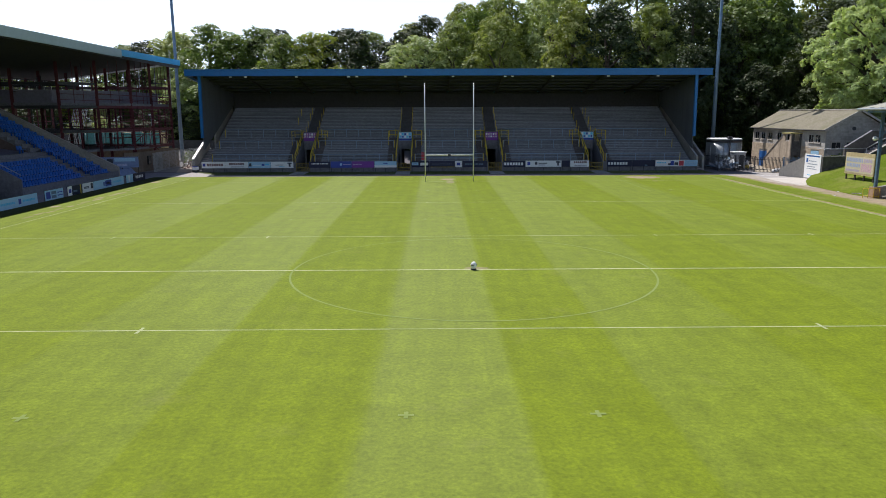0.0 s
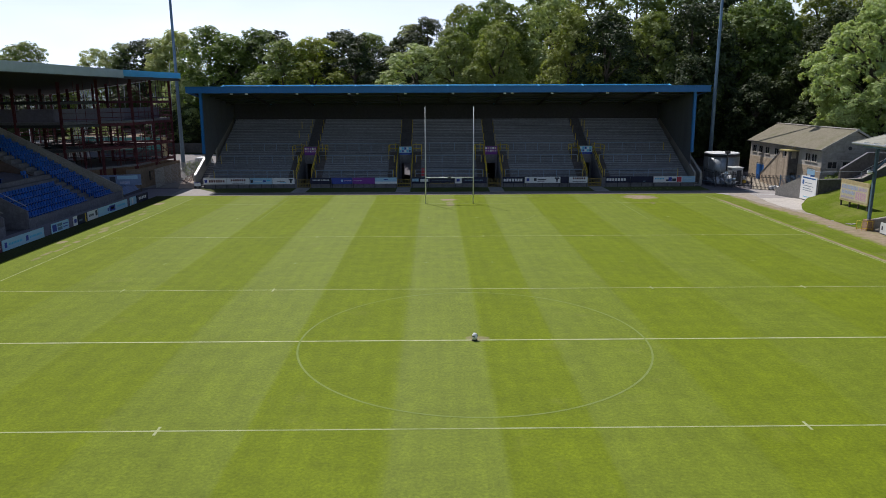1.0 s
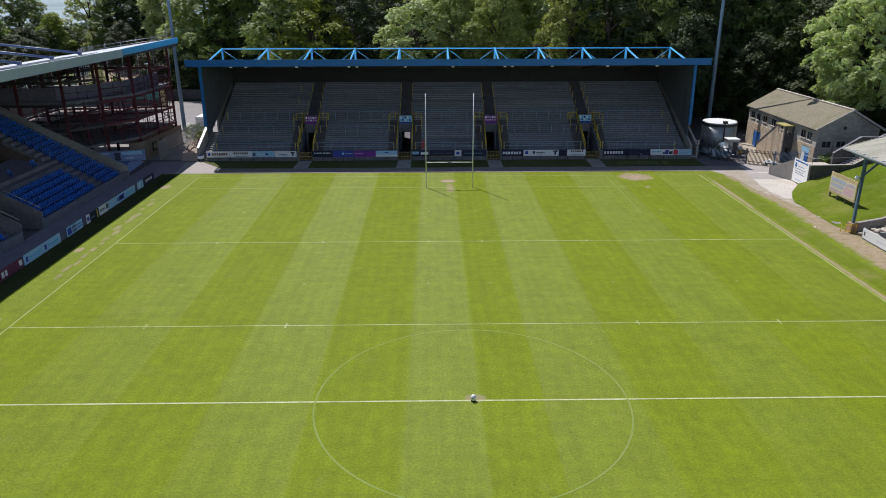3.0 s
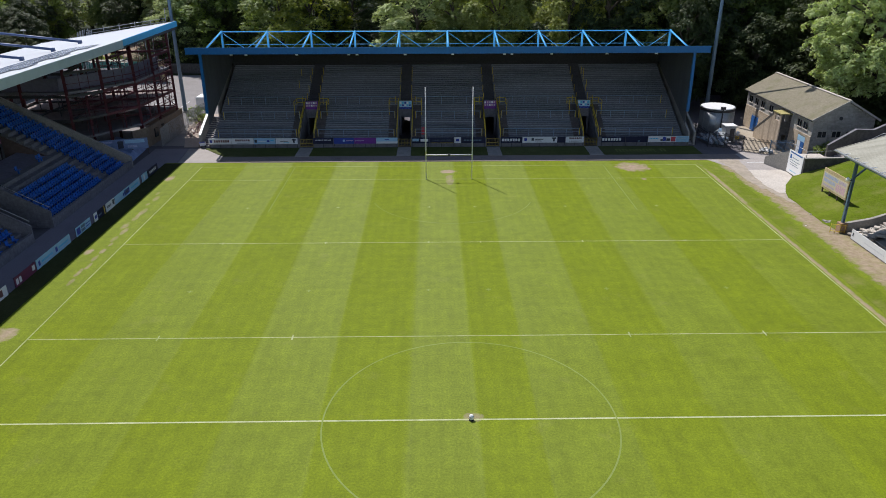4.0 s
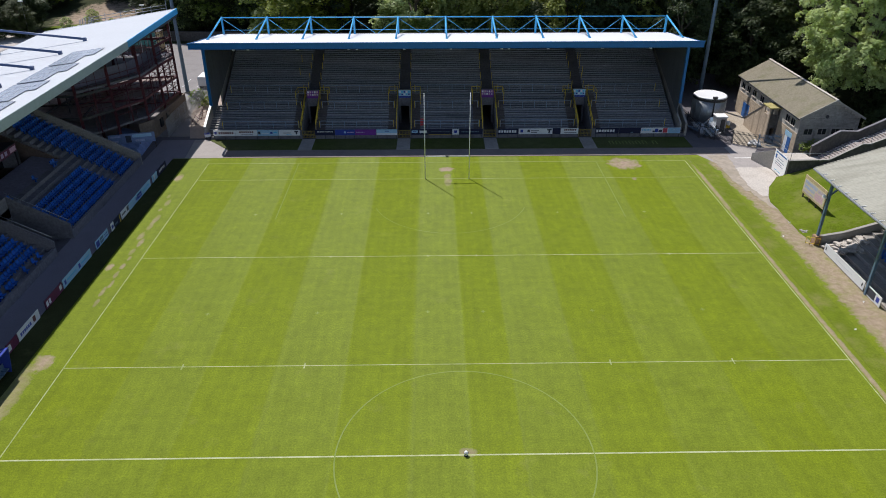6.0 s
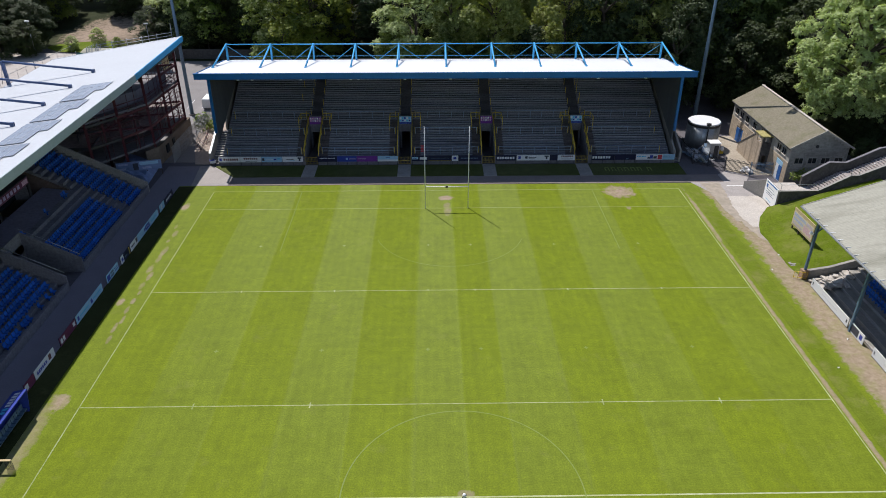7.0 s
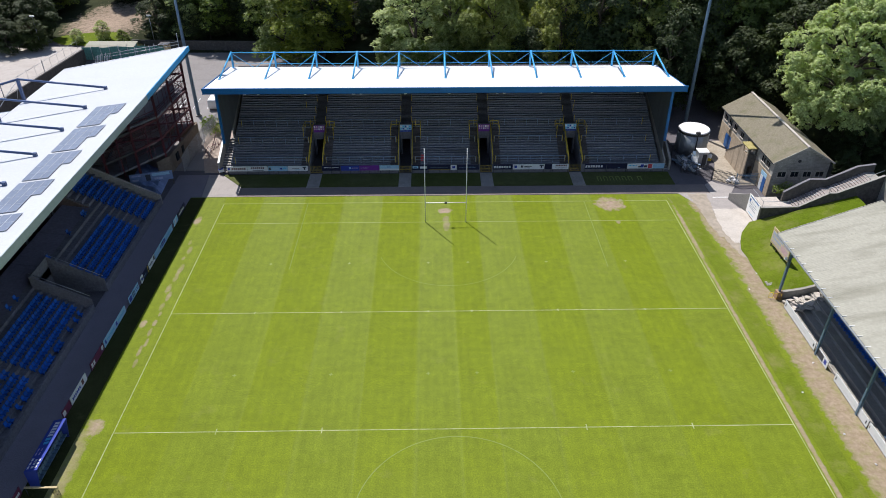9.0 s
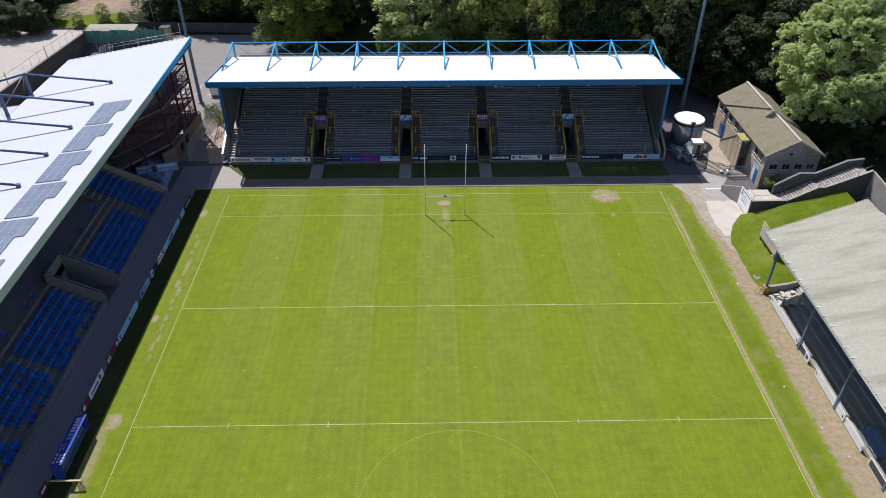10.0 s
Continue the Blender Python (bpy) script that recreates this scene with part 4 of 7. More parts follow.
    bm = boxes((cx - 0.92, cx - 0.86, 61.68, 61.76, 0.05, 1.2), (cx + 0.86, cx + 0.92, 61.68, 61.76, 0.05, 1.2), (cx - 0.86, cx + 0.86, 61.74, 61.76, 0.5, 0.62))
    low = part("gate", bm, faded_yellow, terrace, "low faded yellow gate across the opening")
    for z in (0.1, 1.1):
        part("gate_rail", boxes((cx - 0.86, cx + 0.86, 61.69, 61.735, z, z + 0.07)), faded_yellow, low)
    for i in range(9):
        part("gate_bar", boxes((cx - 0.88 + i * 0.21, cx - 0.84 + i * 0.21, 61.7, 61.73, 0.18, 1.09)), faded_yellow, low)
rag = thing("hanging_cloth", "red cloth hung over a front barrier rail", "cloth", m=pose(-3.55, 62.85, 1.45))
bm = B()
slab(bm, [(-0.22, 0.0), (0.2, 0.05), (0.24, 1.05), (-0.2, 1.08)], "y", -0.03, 0.03)
part("cloth", bm, red_ink, rag)
# crush barriers
for k in range(5):
    x0, x1 = EDGES[k] + (1.6 if k else 0.9), EDGES[k + 1] - 1.6
    for r in (1, 9, 16):
        y, z = T_Y + r * TREAD + 0.3, T_Z + r * RISER
        n = int((x1 - x0) / 1.75)
        bm = B()
        tube(bm, (x0, y, z + 1.1), (x1, y, z + 1.1), 0.05, 0.05, 6)
        if r == 1:
            tube(bm, (x0, y, z + 0.6), (x1, y, z + 0.6), 0.03, 0.03, 6)
        for i in range(n + 1):
            xx = x0 + (x1 - x0) * i / n
            tube(bm, (xx, y, z), (xx, y, z + 1.1), 0.042, 0.042, 6)
        part("crush_barrier", bm, rail_blue, terrace, "blue-grey steel crush barrier")
        for xx in (x0 - 0.1, x1 + 0.1):
            bm = B()
            tube(bm, (xx, y, z), (xx, y, z + 1.15), 0.05, 0.05, 6)
            part("barrier_end", bm, yellow_paint, terrace)
    for r in (24, 30):
        y, z = T_Y + r * TREAD + 0.3, T_Z + r * RISER
        for xx in ((x1 - 0.9,) if k == 0 else (x0 - 0.4,) if k == 4 else ()):
            bm = B()
            tube(bm, (xx, y, z), (xx, y, z + 1.1), 0.045, 0.045, 6)
            part("barrier_end", bm, yellow_paint, terrace)


# ---- advertising boards ----
def hoarding(x0, y0, x1, y1, z0, z1, face, label, marks=(), group="advertising boards"):
    """An upright board from (x0, y0) to (x1, y1) with a frame behind. marks: (u0, u1, v0, v1, material) in shares of the face."""
    d = Vector((x1 - x0, y1 - y0, 0))
    w, h = d.length, z1 - z0
    ob = thing("advertising_board", label, "advertising board", group, m=pose(x0, y0, z0, 0, 0, math.degrees(math.atan2(d.y, d.x))))
    bm = boxes((0.01, w - 0.01, -0.02, 0.03, 0, h))
    panel = part("panel", bm, face, ob)
    for i in range(2 + int(w / 2.5)):
        u = 0.1 + (w - 0.2) * i / (1 + int(w / 2.5))
        part("support", boxes((u - 0.03, u + 0.03, 0.03, 0.10, -z0, h)), dark_steel, ob)
    for u0, u1, v0, v1, mt in marks:
        bm = boxes((u0 * w, u1 * w, -0.026, -0.021, v0 * h, v1 * h))
        part("print", bm, mt, panel)
    return ob


def word(u0, u1, v0, v1, n, mt):
    """Bars in a row, as a line of lettering reads from afar."""
    s = (u1 - u0) / n
    return [(u0 + i * s, u0 + (i + 0.72) * s, v0, v1, mt) for i in range(n)]


Y_AD = 61.46
white_name = word(0.24, 0.94, 0.32, 0.72, 7, maroon_ink) + [(0.05, 0.16, 0.28, 0.74, blue_board)]
ADS = [
    (-33.55, -30.40, white_board, "white board with brown lettering and a blue mark", white_name),
    (-30.38, -27.26, white_board, "white board with brown lettering", word(0.18, 0.85, 0.5, 0.82, 7, maroon_ink) + [(0.25, 0.8, 0.15, 0.24, grey_ink)]),
    (-27.22, -24.20, pale_blue_board, "pale blue board with a dark round mark", [(0.03, 0.14, 0.25, 0.75, grey_ink), (0.2, 0.55, 0.4, 0.5, white_board), (0.6, 0.72, 0.35, 0.65, blue_board), (0.76, 0.92, 0.5, 0.7, cyan_ink)]),
    (-24.16, -21.12, white_board, "white board with a dark triangle", [(0.2, 0.55, 0.42, 0.52, grey_ink), (0.35, 0.6, 0.2, 0.28, cyan_ink), (0.74, 0.92, 0.6, 0.85, grey_ink), (0.79, 0.87, 0.2, 0.6, grey_ink)]),
    (-19.00, -16.12, navy_board, "dark navy board with pale lettering", word(0.12, 0.5, 0.55, 0.72, 6, white_board) + word(0.54, 0.92, 0.55, 0.72, 6, white_board)),
    (-16.08, -13.22, blue_board, "blue board with a pale mark", [(0.45, 0.55, 0.35, 0.7, pale_blue_board), (0.6, 0.95, 0.45, 0.58, lilac_ink)]),
    (-13.20, -10.14, purple_board, "purple board with faint lettering", word(0.05, 0.45, 0.45, 0.58, 8, lilac_ink)),
    (-10.12, -7.12, pale_blue_board, "pale blue and white board", [(0.0, 1.0, 0.0, 0.35, white_board), (0.4, 0.6, 0.62, 0.75, blue_board)]),
    (-5.10, -2.70, navy_board, "dark board with pale panels", [(0.03, 0.4, 0.35, 0.8, pale_blue_board), (0.5, 0.95, 0.3, 0.75, white_board), (0.1, 0.3, 0.5, 0.65, blue_board)]),
    (-2.66, 0.80, navy_board, "dark board with a yellow strip", [(0.02, 0.98, 0.02, 0.08, yellow_paint), (0.1, 0.9, 0.5, 0.56, grey_blue_paint)]),
    (0.84, 1.78, white_board, "small white board with a dark shield", [(0.25, 0.72, 0.3, 0.75, blue_board)]),
    (1.84, 5.22, navy_board, "dark board with dim lettering", word(0.1, 0.85, 0.4, 0.6, 12, grey_blue_paint)),
    (7.42, 10.42, navy_board, "navy board with bold white lettering", word(0.04, 0.93, 0.28, 0.72, 7, white_board)),
    (10.44, 15.35, white_board, "white board with dark marks", [(0.05, 0.13, 0.3, 0.8, blue_board), (0.26, 0.33, 0.35, 0.8, grey_ink), (0.36, 0.6, 0.52, 0.66, grey_ink), (0.36, 0.55, 0.25, 0.36, grey_ink), (0.84, 0.97, 0.65, 0.9, grey_ink), (0.88, 0.93, 0.2, 0.65, grey_ink)]),
    (15.38, 16.50, navy_board, "plain dark board", []),
    (16.54, 19.10, white_board, "white board with brown lettering", word(0.2, 0.9, 0.58, 0.88, 7, maroon_ink) + [(0.2, 0.9, 0.2, 0.28, grey_ink)]),
    (21.58, 24.98, navy_board, "navy board with bold white lettering", word(0.04, 0.85, 0.28, 0.72, 7, white_board)),
    (25.02, 28.16, navy_board, "plain dark board", [(0.55, 0.66, 0.1, 0.3, grey_blue_paint)]),
    (28.20, 33.95, white_board, "white board with dark blue and red shapes", word(0.03, 0.26, 0.5, 0.72, 6, cyan_ink) + [(0.30, 0.36, 0.2, 0.5, grey_ink), (0.36, 0.44, 0.2, 0.85, blue_board), (0.45, 0.54, 0.2, 0.65, grey_ink), (0.56, 0.67, 0.1, 0.9, red_ink), (0.69, 1.0, 0.0, 1.0, pale_blue_board)] + word(0.72, 0.95, 0.5, 0.68, 6, white_board)),
]
for x0, x1, face, text, marks in ADS:
    hoarding(x0, Y_AD, x1, Y_AD, 0.58, 1.42, face, text + " below the terrace", marks)

X_L = -37.18
LEFT_ADS = [
    (1.9, 3.3, maroon_board, "maroon board with white marks", [(0.2, 0.8, 0.3, 0.6, white_board)]),
    (11.6, 13.3, maroon_board, "maroon board with white marks", [(0.05, 0.35, 0.2, 0.8, white_board)]),
    (13.4, 17.0, white_board, "white board with a dark scribbled mark", word(0.1, 0.62, 0.3, 0.65, 6, blue_board) + [(0.7, 0.82, 0.25, 0.85, maroon_ink)]),
    (18.2, 21.55, maroon_board, "maroon board with white marks at its ends", [(0.05, 0.16, 0.2, 0.75, white_board), (0.2, 0.3, 0.2, 0.75, white_board), (0.82, 0.95, 0.3, 0.8, white_board)]),
    (21.7, 27.95, pale_blue_board, "long pale blue board with dark lettering", [(0.05, 0.1, 0.25, 0.75, blue_board)] + word(0.14, 0.46, 0.4, 0.6, 9, cyan_ink) + [(0.54, 0.6, 0.25, 0.75, blue_board)] + word(0.64, 0.94, 0.4, 0.6, 9, cyan_ink)),
    (29.2, 32.35, pale_blue_board, "pale blue board of small blue panels", [(0.05, 0.28, 0.15, 0.85, blue_board), (0.34, 0.6, 0.55, 0.85, grey_blue_paint), (0.34, 0.6, 0.15, 0.45, grey_blue_paint), (0.66, 0.95, 0.3, 0.4, blue_board), (0.66, 0.95, 0.6, 0.7, blue_board)]),
    (33.2, 34.0, white_board, "small white board", [(0.2, 0.8, 0.3, 0.7, blue_board)]),
    (34.05, 35.9, navy_board, "black board with a yellow stripe", [(0.82, 0.92, 0.0, 1.0, yellow_paint), (0.1, 0.5, 0.3, 0.5, grey_blue_paint)]),
    (36.1, 38.3, white_board, "white board with grey lettering", word(0.1, 0.6, 0.4, 0.65, 6, grey_ink) + [(0.75, 0.95, 0.3, 0.9, grey_ink)]),
    (38.4, 45.5, pale_blue_board, "long pale blue board with a blue oval", [(0.3, 0.34, 0.3, 0.7, blue_board), (0.36, 0.56, 0.2, 0.85, blue_board), (0.40, 0.52, 0.4, 0.62, white_board)] + word(0.64, 0.92, 0.4, 0.62, 8, cyan_ink)),
    (46.2, 48.0, pale_blue_board, "pale blue board with a white band", [(0.3, 0.5, 0.1, 0.9, white_board)]),
    (48.2, 51.4, navy_board, "navy board with white lettering", word(0.15, 0.85, 0.35, 0.7, 5, white_board)),
]
for y0, y1, face, text, marks in LEFT_ADS:
    hoarding(X_L, y0, X_L, y1, 0.05, 0.95, face, text + " beside the shaded walkway", marks)
for y0, y1, dark in ((-9.0, -1.0, 0), (0.0, 4.35, 1), (5.6, 9.05, 0), (9.25, 15.6, 0), (17.2, 19.75, 1), (20.0, 27.5, 0)):
    marks = [(0.03, 0.055, 0.35, 0.7, grey_ink), (0.945, 0.97, 0.35, 0.7, grey_ink), (0.0, 1.0, 0.0, 0.05, grey_ink)] + word(0.3, 0.72, 0.44, 0.54, 14, pale_ink)
    if dark:
        marks = [(0.04, 0.64, 0.12, 0.88, grey_ink), (0.72, 0.9, 0.25, 0.75, blue_board)]
    hoarding(38.45, y1, 38.45, y0, 0.05, 1.08, white_board, "white board with dark panels on the dirt track" if dark else "long white board with faint lettering beside the dirt track", marks)

# team shelter on the left side
shelter = thing("team_shelter", "blue covered team shelter with rows of seats", "dugout", m=pose(-36.02, 3.8, 0) @ Matrix.Diagonal((0.82, 0.9, 1, 1)))
bm = B()
slab(bm, [(-0.75, 2.05), (0.72, 2.35), (0.72, 2.42), (-0.75, 2.12)], "y", 0.0, 6.4)
top = part("canopy", bm, blue_board, shelter, "blue printed canopy")
for v0, v1, u0, u1, mt in ((4.2, 6.15, -0.35, 0.25, white_board), (3.2, 4.15, -0.35, 0.25, cyan_ink), (0.3, 1.5, 0.25, 0.5, white_board), (0.3, 1.5, -0.15, 0.1, white_board), (0.3, 1.7, -0.6, -0.4, white_board), (1.9, 2.9, -0.55, -0.4, lilac_ink), (1.9, 2.9, -0.15, 0.0, lilac_ink)):
    n = max(2, int((v1 - v0) / 0.36))
    for i in range(n):
        bm = B()
        a = v0 + (v1 - v0) * i / n
        z0, z1 = 2.275 + u0 * 0.204, 2.275 + u1 * 0.204
        slab(bm, [(u0, z0 + 0.002), (u1, z1 + 0.002), (u1, z1 + 0.01), (u0, z0 + 0.01)], "y", a, a + 0.68 * (v1 - v0) / n)
        part("print", bm, mt, top)
bm = boxes((-0.75, -0.69, 0.0, 6.4, 0.0, 2.05))
part("back", bm, blue_board, shelter)
for y in (0.0, 6.34):
    bm = B()
    slab(bm, [(-0.7, 0.0), (0.2, 0.0), (0.7, 2.35), (-0.7, 2.05)], "y", y, y + 0.05)
    part("side", bm, blue_board, shelter)
for i in range(12):
    bm = boxes((-0.3, 0.15, 0.2 + i * 0.51, 0.62 + i * 0.51, 0.38, 0.46), (-0.36, -0.28, 0.2 + i * 0.51, 0.62 + i * 0.51, 0.4, 0.95))
    part("seat", bm, grey_blue_paint, shelter)
bm = boxes((-0.4, 0.1, 0.1, 6.3, 0.3, 0.37))
part("bench", bm, dark_steel, shelter)
barrier = thing("barrier", "yellow-topped metal barrier beside the pitch", "barrier", m=pose(-36.6, 3.1, 0))
bm = boxes((0.0, 2.75, -0.09, 0.09, 0.98, 1.06))
part("top_rail", bm, ply, barrier)
for i in range(13):
    bm = B()
    tube(bm, (2.2 + i * 0.05, 0, 0.0), (2.2 + i * 0.05, 0, 0.98), 0.012, 0.012, 6)
    part("bar", bm, dark_steel, barrier)
bm = B()
tube(bm, (0.05, 0, 0), (0.05, 0, 1.0), 0.03, 0.03, 6)
part("post", bm, dark_steel, barrier)

# ---- left-hand stand ----
stand = thing("seated_stand", "large seated stand in shade under a white roof", "grandstand")
EAVE_X, EAVE_Z, BACK_X, BACK_Z = -40.3, 15.52, -59.6, 12.95
SLOPE = (EAVE_Z - BACK_Z) / (EAVE_X - BACK_X)


def lroof_z(x):
    return EAVE_Z + (x - EAVE_X) * SLOPE


bm = B()
plan = [(EAVE_X, -70.0, 0.0), (EAVE_X, 54.8, 0.0), (EAVE_X - 0.14, 75.1, 0.18), (BACK_X, 72.4, 0.0), (BACK_X, 54.8, 0.0), (BACK_X, -70.0, 0.0)]
hi = [bm.verts.new((x, y, lroof_z(x) + up)) for x, y, up in plan]
lo = [bm.verts.new((x, y, lroof_z(x) + up - 0.25)) for x, y, up in plan]
for a, b, c, d in ((0, 1, 4, 5), (1, 2, 3, 4)):
    bm.faces.new((hi[a], hi[b], hi[c], hi[d]))
    bm.faces.new((lo[d], lo[c], lo[b], lo[a]))
for i in range(6):
    bm.faces.new((hi[i], lo[i], lo[(i + 1) % 6], hi[(i + 1) % 6]))
part("roof", bm, grey_white_roof, stand, "white profiled metal roof")
bm = boxes((EAVE_X + 0.01, EAVE_X + 0.14, -70.0, 54.8, 14.64, 15.58))
part("fascia", bm, fascia_paint, stand, "pale green front fascia")
bm = B()
beam(bm, (EAVE_X + 0.08, 54.81, 15.21), (EAVE_X - 0.06, 75.15, 15.40), 0.133, 0.78)
part("fascia", bm, sky_blue_paint, stand, "blue front fascia")
bm = B()
beam(bm, (EAVE_X - 0.14, 75.24, 15.48), (BACK_X, 72.55, 12.75), 0.14, 0.5)
part("end_trim", bm, white_roof, stand)
bm = boxes((EAVE_X - 0.5, EAVE_X - 0.1, -70.0, 74.9, 14.57, 14.97))
part("eave_beam", bm, dark_steel, stand)
bm = boxes((BACK_X - 0.1, BACK_X + 0.1, -70, 72.4, 12.55, 12.92))
part("rear_edge", bm, dark_steel, stand)
# lower roof behind the masts
bm = B()
slab(bm, [(-59.75, 12.2), (-73.0, 10.4), (-73.0, 10.2), (-59.75, 12.0)], "y", -70.0, 58.2)
part("rear_roof", bm, grey_white_roof, stand, "white lower roof")
bm = boxes((-73.0, -72.8, -70, 58.2, 0, 10.2), (-73.0, -59.7, 57.9, 58.15, 0, 10.4))
part("rear_wall", bm, render_wall, stand)
for i in range(10):
    y = 59.75 - i * 7.05
    bm = B()
    beam(bm, (-59.6, y, 12.3), (-59.6, y, 16.1), 0.36, 0.36)
    mast = part("mast", bm, navy_paint, stand, "dark blue steel mast")
    bm = B()
    tube(bm, (-59.6, y, 16.05), (-47.85, y, 14.78), 0.15, 0.15, 10)
    box(bm, -47.97, -47.57, y - 0.17, y + 0.17, 14.5, 14.95)
    part("tie_arm", bm, navy_paint, mast)
    bm = B()
    tube(bm, (-59.6, y, 16.0), (-72.5, y, 12.6), 0.16, 0.16, 8)
    part("back_stay", bm, navy_paint, mast)
    for dy in (-3.3, 3.3):
        bm = B()
        tube(bm, (-59.7, y, 15.9), (-62.5, y + dy, 12.0), 0.04, 0.04, 6)
        part("tie_rod", bm, galvanised, mast)
# solar panels on the roof, staggered towards the eave
bm = boxes((-0.485, 0.485, -0.79, 0.79, 0.0, 0.04))
pv = made("solar_panel", bm, solar_glass)
bm = boxes((-0.5, 0.5, -0.808, -0.79, -0.005, 0.05), (-0.5, 0.5, 0.79, 0.808, -0.005, 0.05), (-0.5, -0.47, -0.79, 0.79, -0.005, 0.05), (0.47, 0.5, -0.79, 0.79, -0.005, 0.05))
pvf = made("panel_frame", bm, panel_trim)
tilt = -math.degrees(math.atan(SLOPE))
for i in range(8):
    y0 = 46.0 - i * 7.05
    arr = thing("solar_array", "grey solar panels in a stepped block on the roof", "solar panels", "roof solar arrays", m=pose(-44.1, y0, lroof_z(-44.1) + 0.06, 0, tilt, 0))
    for r in range(4):
        for c in range(4 if r > 1 else 3):
            ob = shared("solar_panel", pv, arr, pose(-1.5 + c * 1.0, 0.81 + r * 1.62, 0))
            shared("panel_frame", pvf, ob, Matrix.Identity(4))
# seating steps
ST_X, ST_Z, ST_T, ST_R, ST_N = -41.0, 0.55, 0.80, 0.44, 20
for r in range(ST_N):
    x, z = ST_X - r * ST_T, ST_Z + r * ST_R
    spans = [(-64.0, 28.0), (32.0, 52.4)] if r < 7 else [(45.6, 52.4)] if r > 7 else [(-64.0, 52.4)]
    for a, b in spans:
        bm = boxes((x - ST_T - 0.1, x, a, b, z - 0.95 if r else 0.0, z))
        part("seating_step", bm, dark_concrete, stand)
# bare gangway behind the seats, in front of a long dark box with a banner over its openings
x7, z7 = ST_X - 8 * ST_T, ST_Z + 7 * ST_R
for y in range(16):
    bm = B()
    slab(bm, [(x7, z7), (-50.8, z7 + 0.45), (-50.8, z7 + 0.15), (x7, z7 - 0.3)], "y", -64.0 + y * 6.85, -64.0 + (y + 1) * 6.85 - 0.03)
    part("deck_slab", bm, bare_deck, stand, "bare dark gangway")
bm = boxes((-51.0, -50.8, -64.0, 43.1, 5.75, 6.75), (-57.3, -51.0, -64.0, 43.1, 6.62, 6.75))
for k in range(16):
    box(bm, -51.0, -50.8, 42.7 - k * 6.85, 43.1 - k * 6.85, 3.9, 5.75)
part("box_front", bm, painted_shade, stand, "dark timber front of a viewing box")
bm = boxes((-53.0, -52.9, -64.0, 43.1, 3.6, 6.6))
part("box_glazing", bm, dark_glass, stand)
bm = boxes((-57.3, -51.0, 42.95, 43.1, 3.6, 6.6))
part("box_side", bm, dark_concrete, stand)
bm = B()
slab(bm, [(x7 + 0.05, 0.0), (x7 + 0.05, z7 - 0.05), (-57.2, z7 + 4.9), (-57.2, 0.0)], "y", 45.4, 45.58)
part("side_wall", bm, brown_sheet, stand, "brown boarded side of the upper rows")
bm = B()
slab(bm, [(-40.75, 0.0), (-40.75, 1.45), (-57.0, 9.9), (-57.0, 0.0)], "y", 52.42, 52.72)
part("end_wall", bm, concrete, stand, "sloping concrete wall at the end of the seats")
# rear wall and lining darkened for the shade inside the stand
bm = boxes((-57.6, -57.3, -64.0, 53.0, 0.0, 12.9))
part("back_wall", bm, painted_shade, stand)
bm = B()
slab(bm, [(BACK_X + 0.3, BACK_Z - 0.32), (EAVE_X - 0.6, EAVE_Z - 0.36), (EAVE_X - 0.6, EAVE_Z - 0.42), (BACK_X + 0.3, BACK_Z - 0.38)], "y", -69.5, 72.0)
part("roof_lining", bm, painted_shade, stand)
bm = boxes((-41.02, -40.72, -64, 28.0, 0.0, 0.95), (-41.02, -40.72, 32.0, 52.4, 0.0, 0.95))
part("front_wall", bm, dark_concrete, stand)
for y in (28.0, 31.85):
    bm = B()
    slab(bm, [(-40.7, 0.0), (-40.7, 1.75), (-46.6, 4.95), (-46.6, 0.0)], "y", y, y + 0.15)
    part("opening_wall", bm, dark_concrete, stand)
    bm = B()
    tube(bm, (-40.75, y + 0.07, 2.2), (-46.6, y + 0.07, 5.4), 0.04, 0.04, 6)
    part("opening_rail", bm, galvanised, stand)
bm = boxes((-46.75, -46.6, 28.0, 32.0, 0.0, 4.95))
part("opening_back", bm, dark_concrete, stand)

strip = thing("printed_banner", "dark maroon printed banner with pale lettering along a viewing box", "banner")
cloth = part("cloth", boxes((-50.79, -50.76, 14.0, 43.0, 5.8, 6.65)), maroon_board, strip)
part("emblem", boxes((-50.755, -50.74, 41.6, 42.8, 5.95, 6.5)), pink_ink, cloth, "pink emblem")
for k in range(30):
    if k % 11 != 7:
        part("letter_bar", boxes((-50.755, -50.74, 40.5 - k * 0.78, 41.0 - k * 0.78, 6.0, 6.48)), lilac_ink, cloth)

# moulded plastic seats
bm = B()
slab(bm, [(-0.22, 0.40), (0.18, 0.44), (0.21, 0.40), (-0.20, 0.34)], "y", -0.22, 0.22)
slab(bm, [(-0.22, 0.36), (-0.17, 0.38), (-0.25, 0.80), (-0.30, 0.79)], "y", -0.21, 0.21)
box(bm, -0.10, 0.05, -0.04, 0.04, 0.0, 0.38)
seat_mesh = made("seat", bm, seat_plastic)
rng = random.Random(5)


def seat_block(y0, y1, rows, missing, label):
    ob = thing("seat_block", label, "stadium seats", "seat blocks")
    n = int((y1 - y0) / 0.52)
    for r in rows:
        x, z = ST_X - r * ST_T - 0.42, ST_Z + r * ST_R
        for i in range(n):
            if rng.random() < missing(r):
                continue
            shared("seat", seat_mesh, ob, pose(x, y0 + 0.26 + i * (y1 - y0) / n, z, 0, 0, rng.uniform(-2, 2)))
    return ob


seat_block(47.0, 51.4, range(0, 18), lambda r: 0.0, "full block of blue plastic seats up to the end wall")
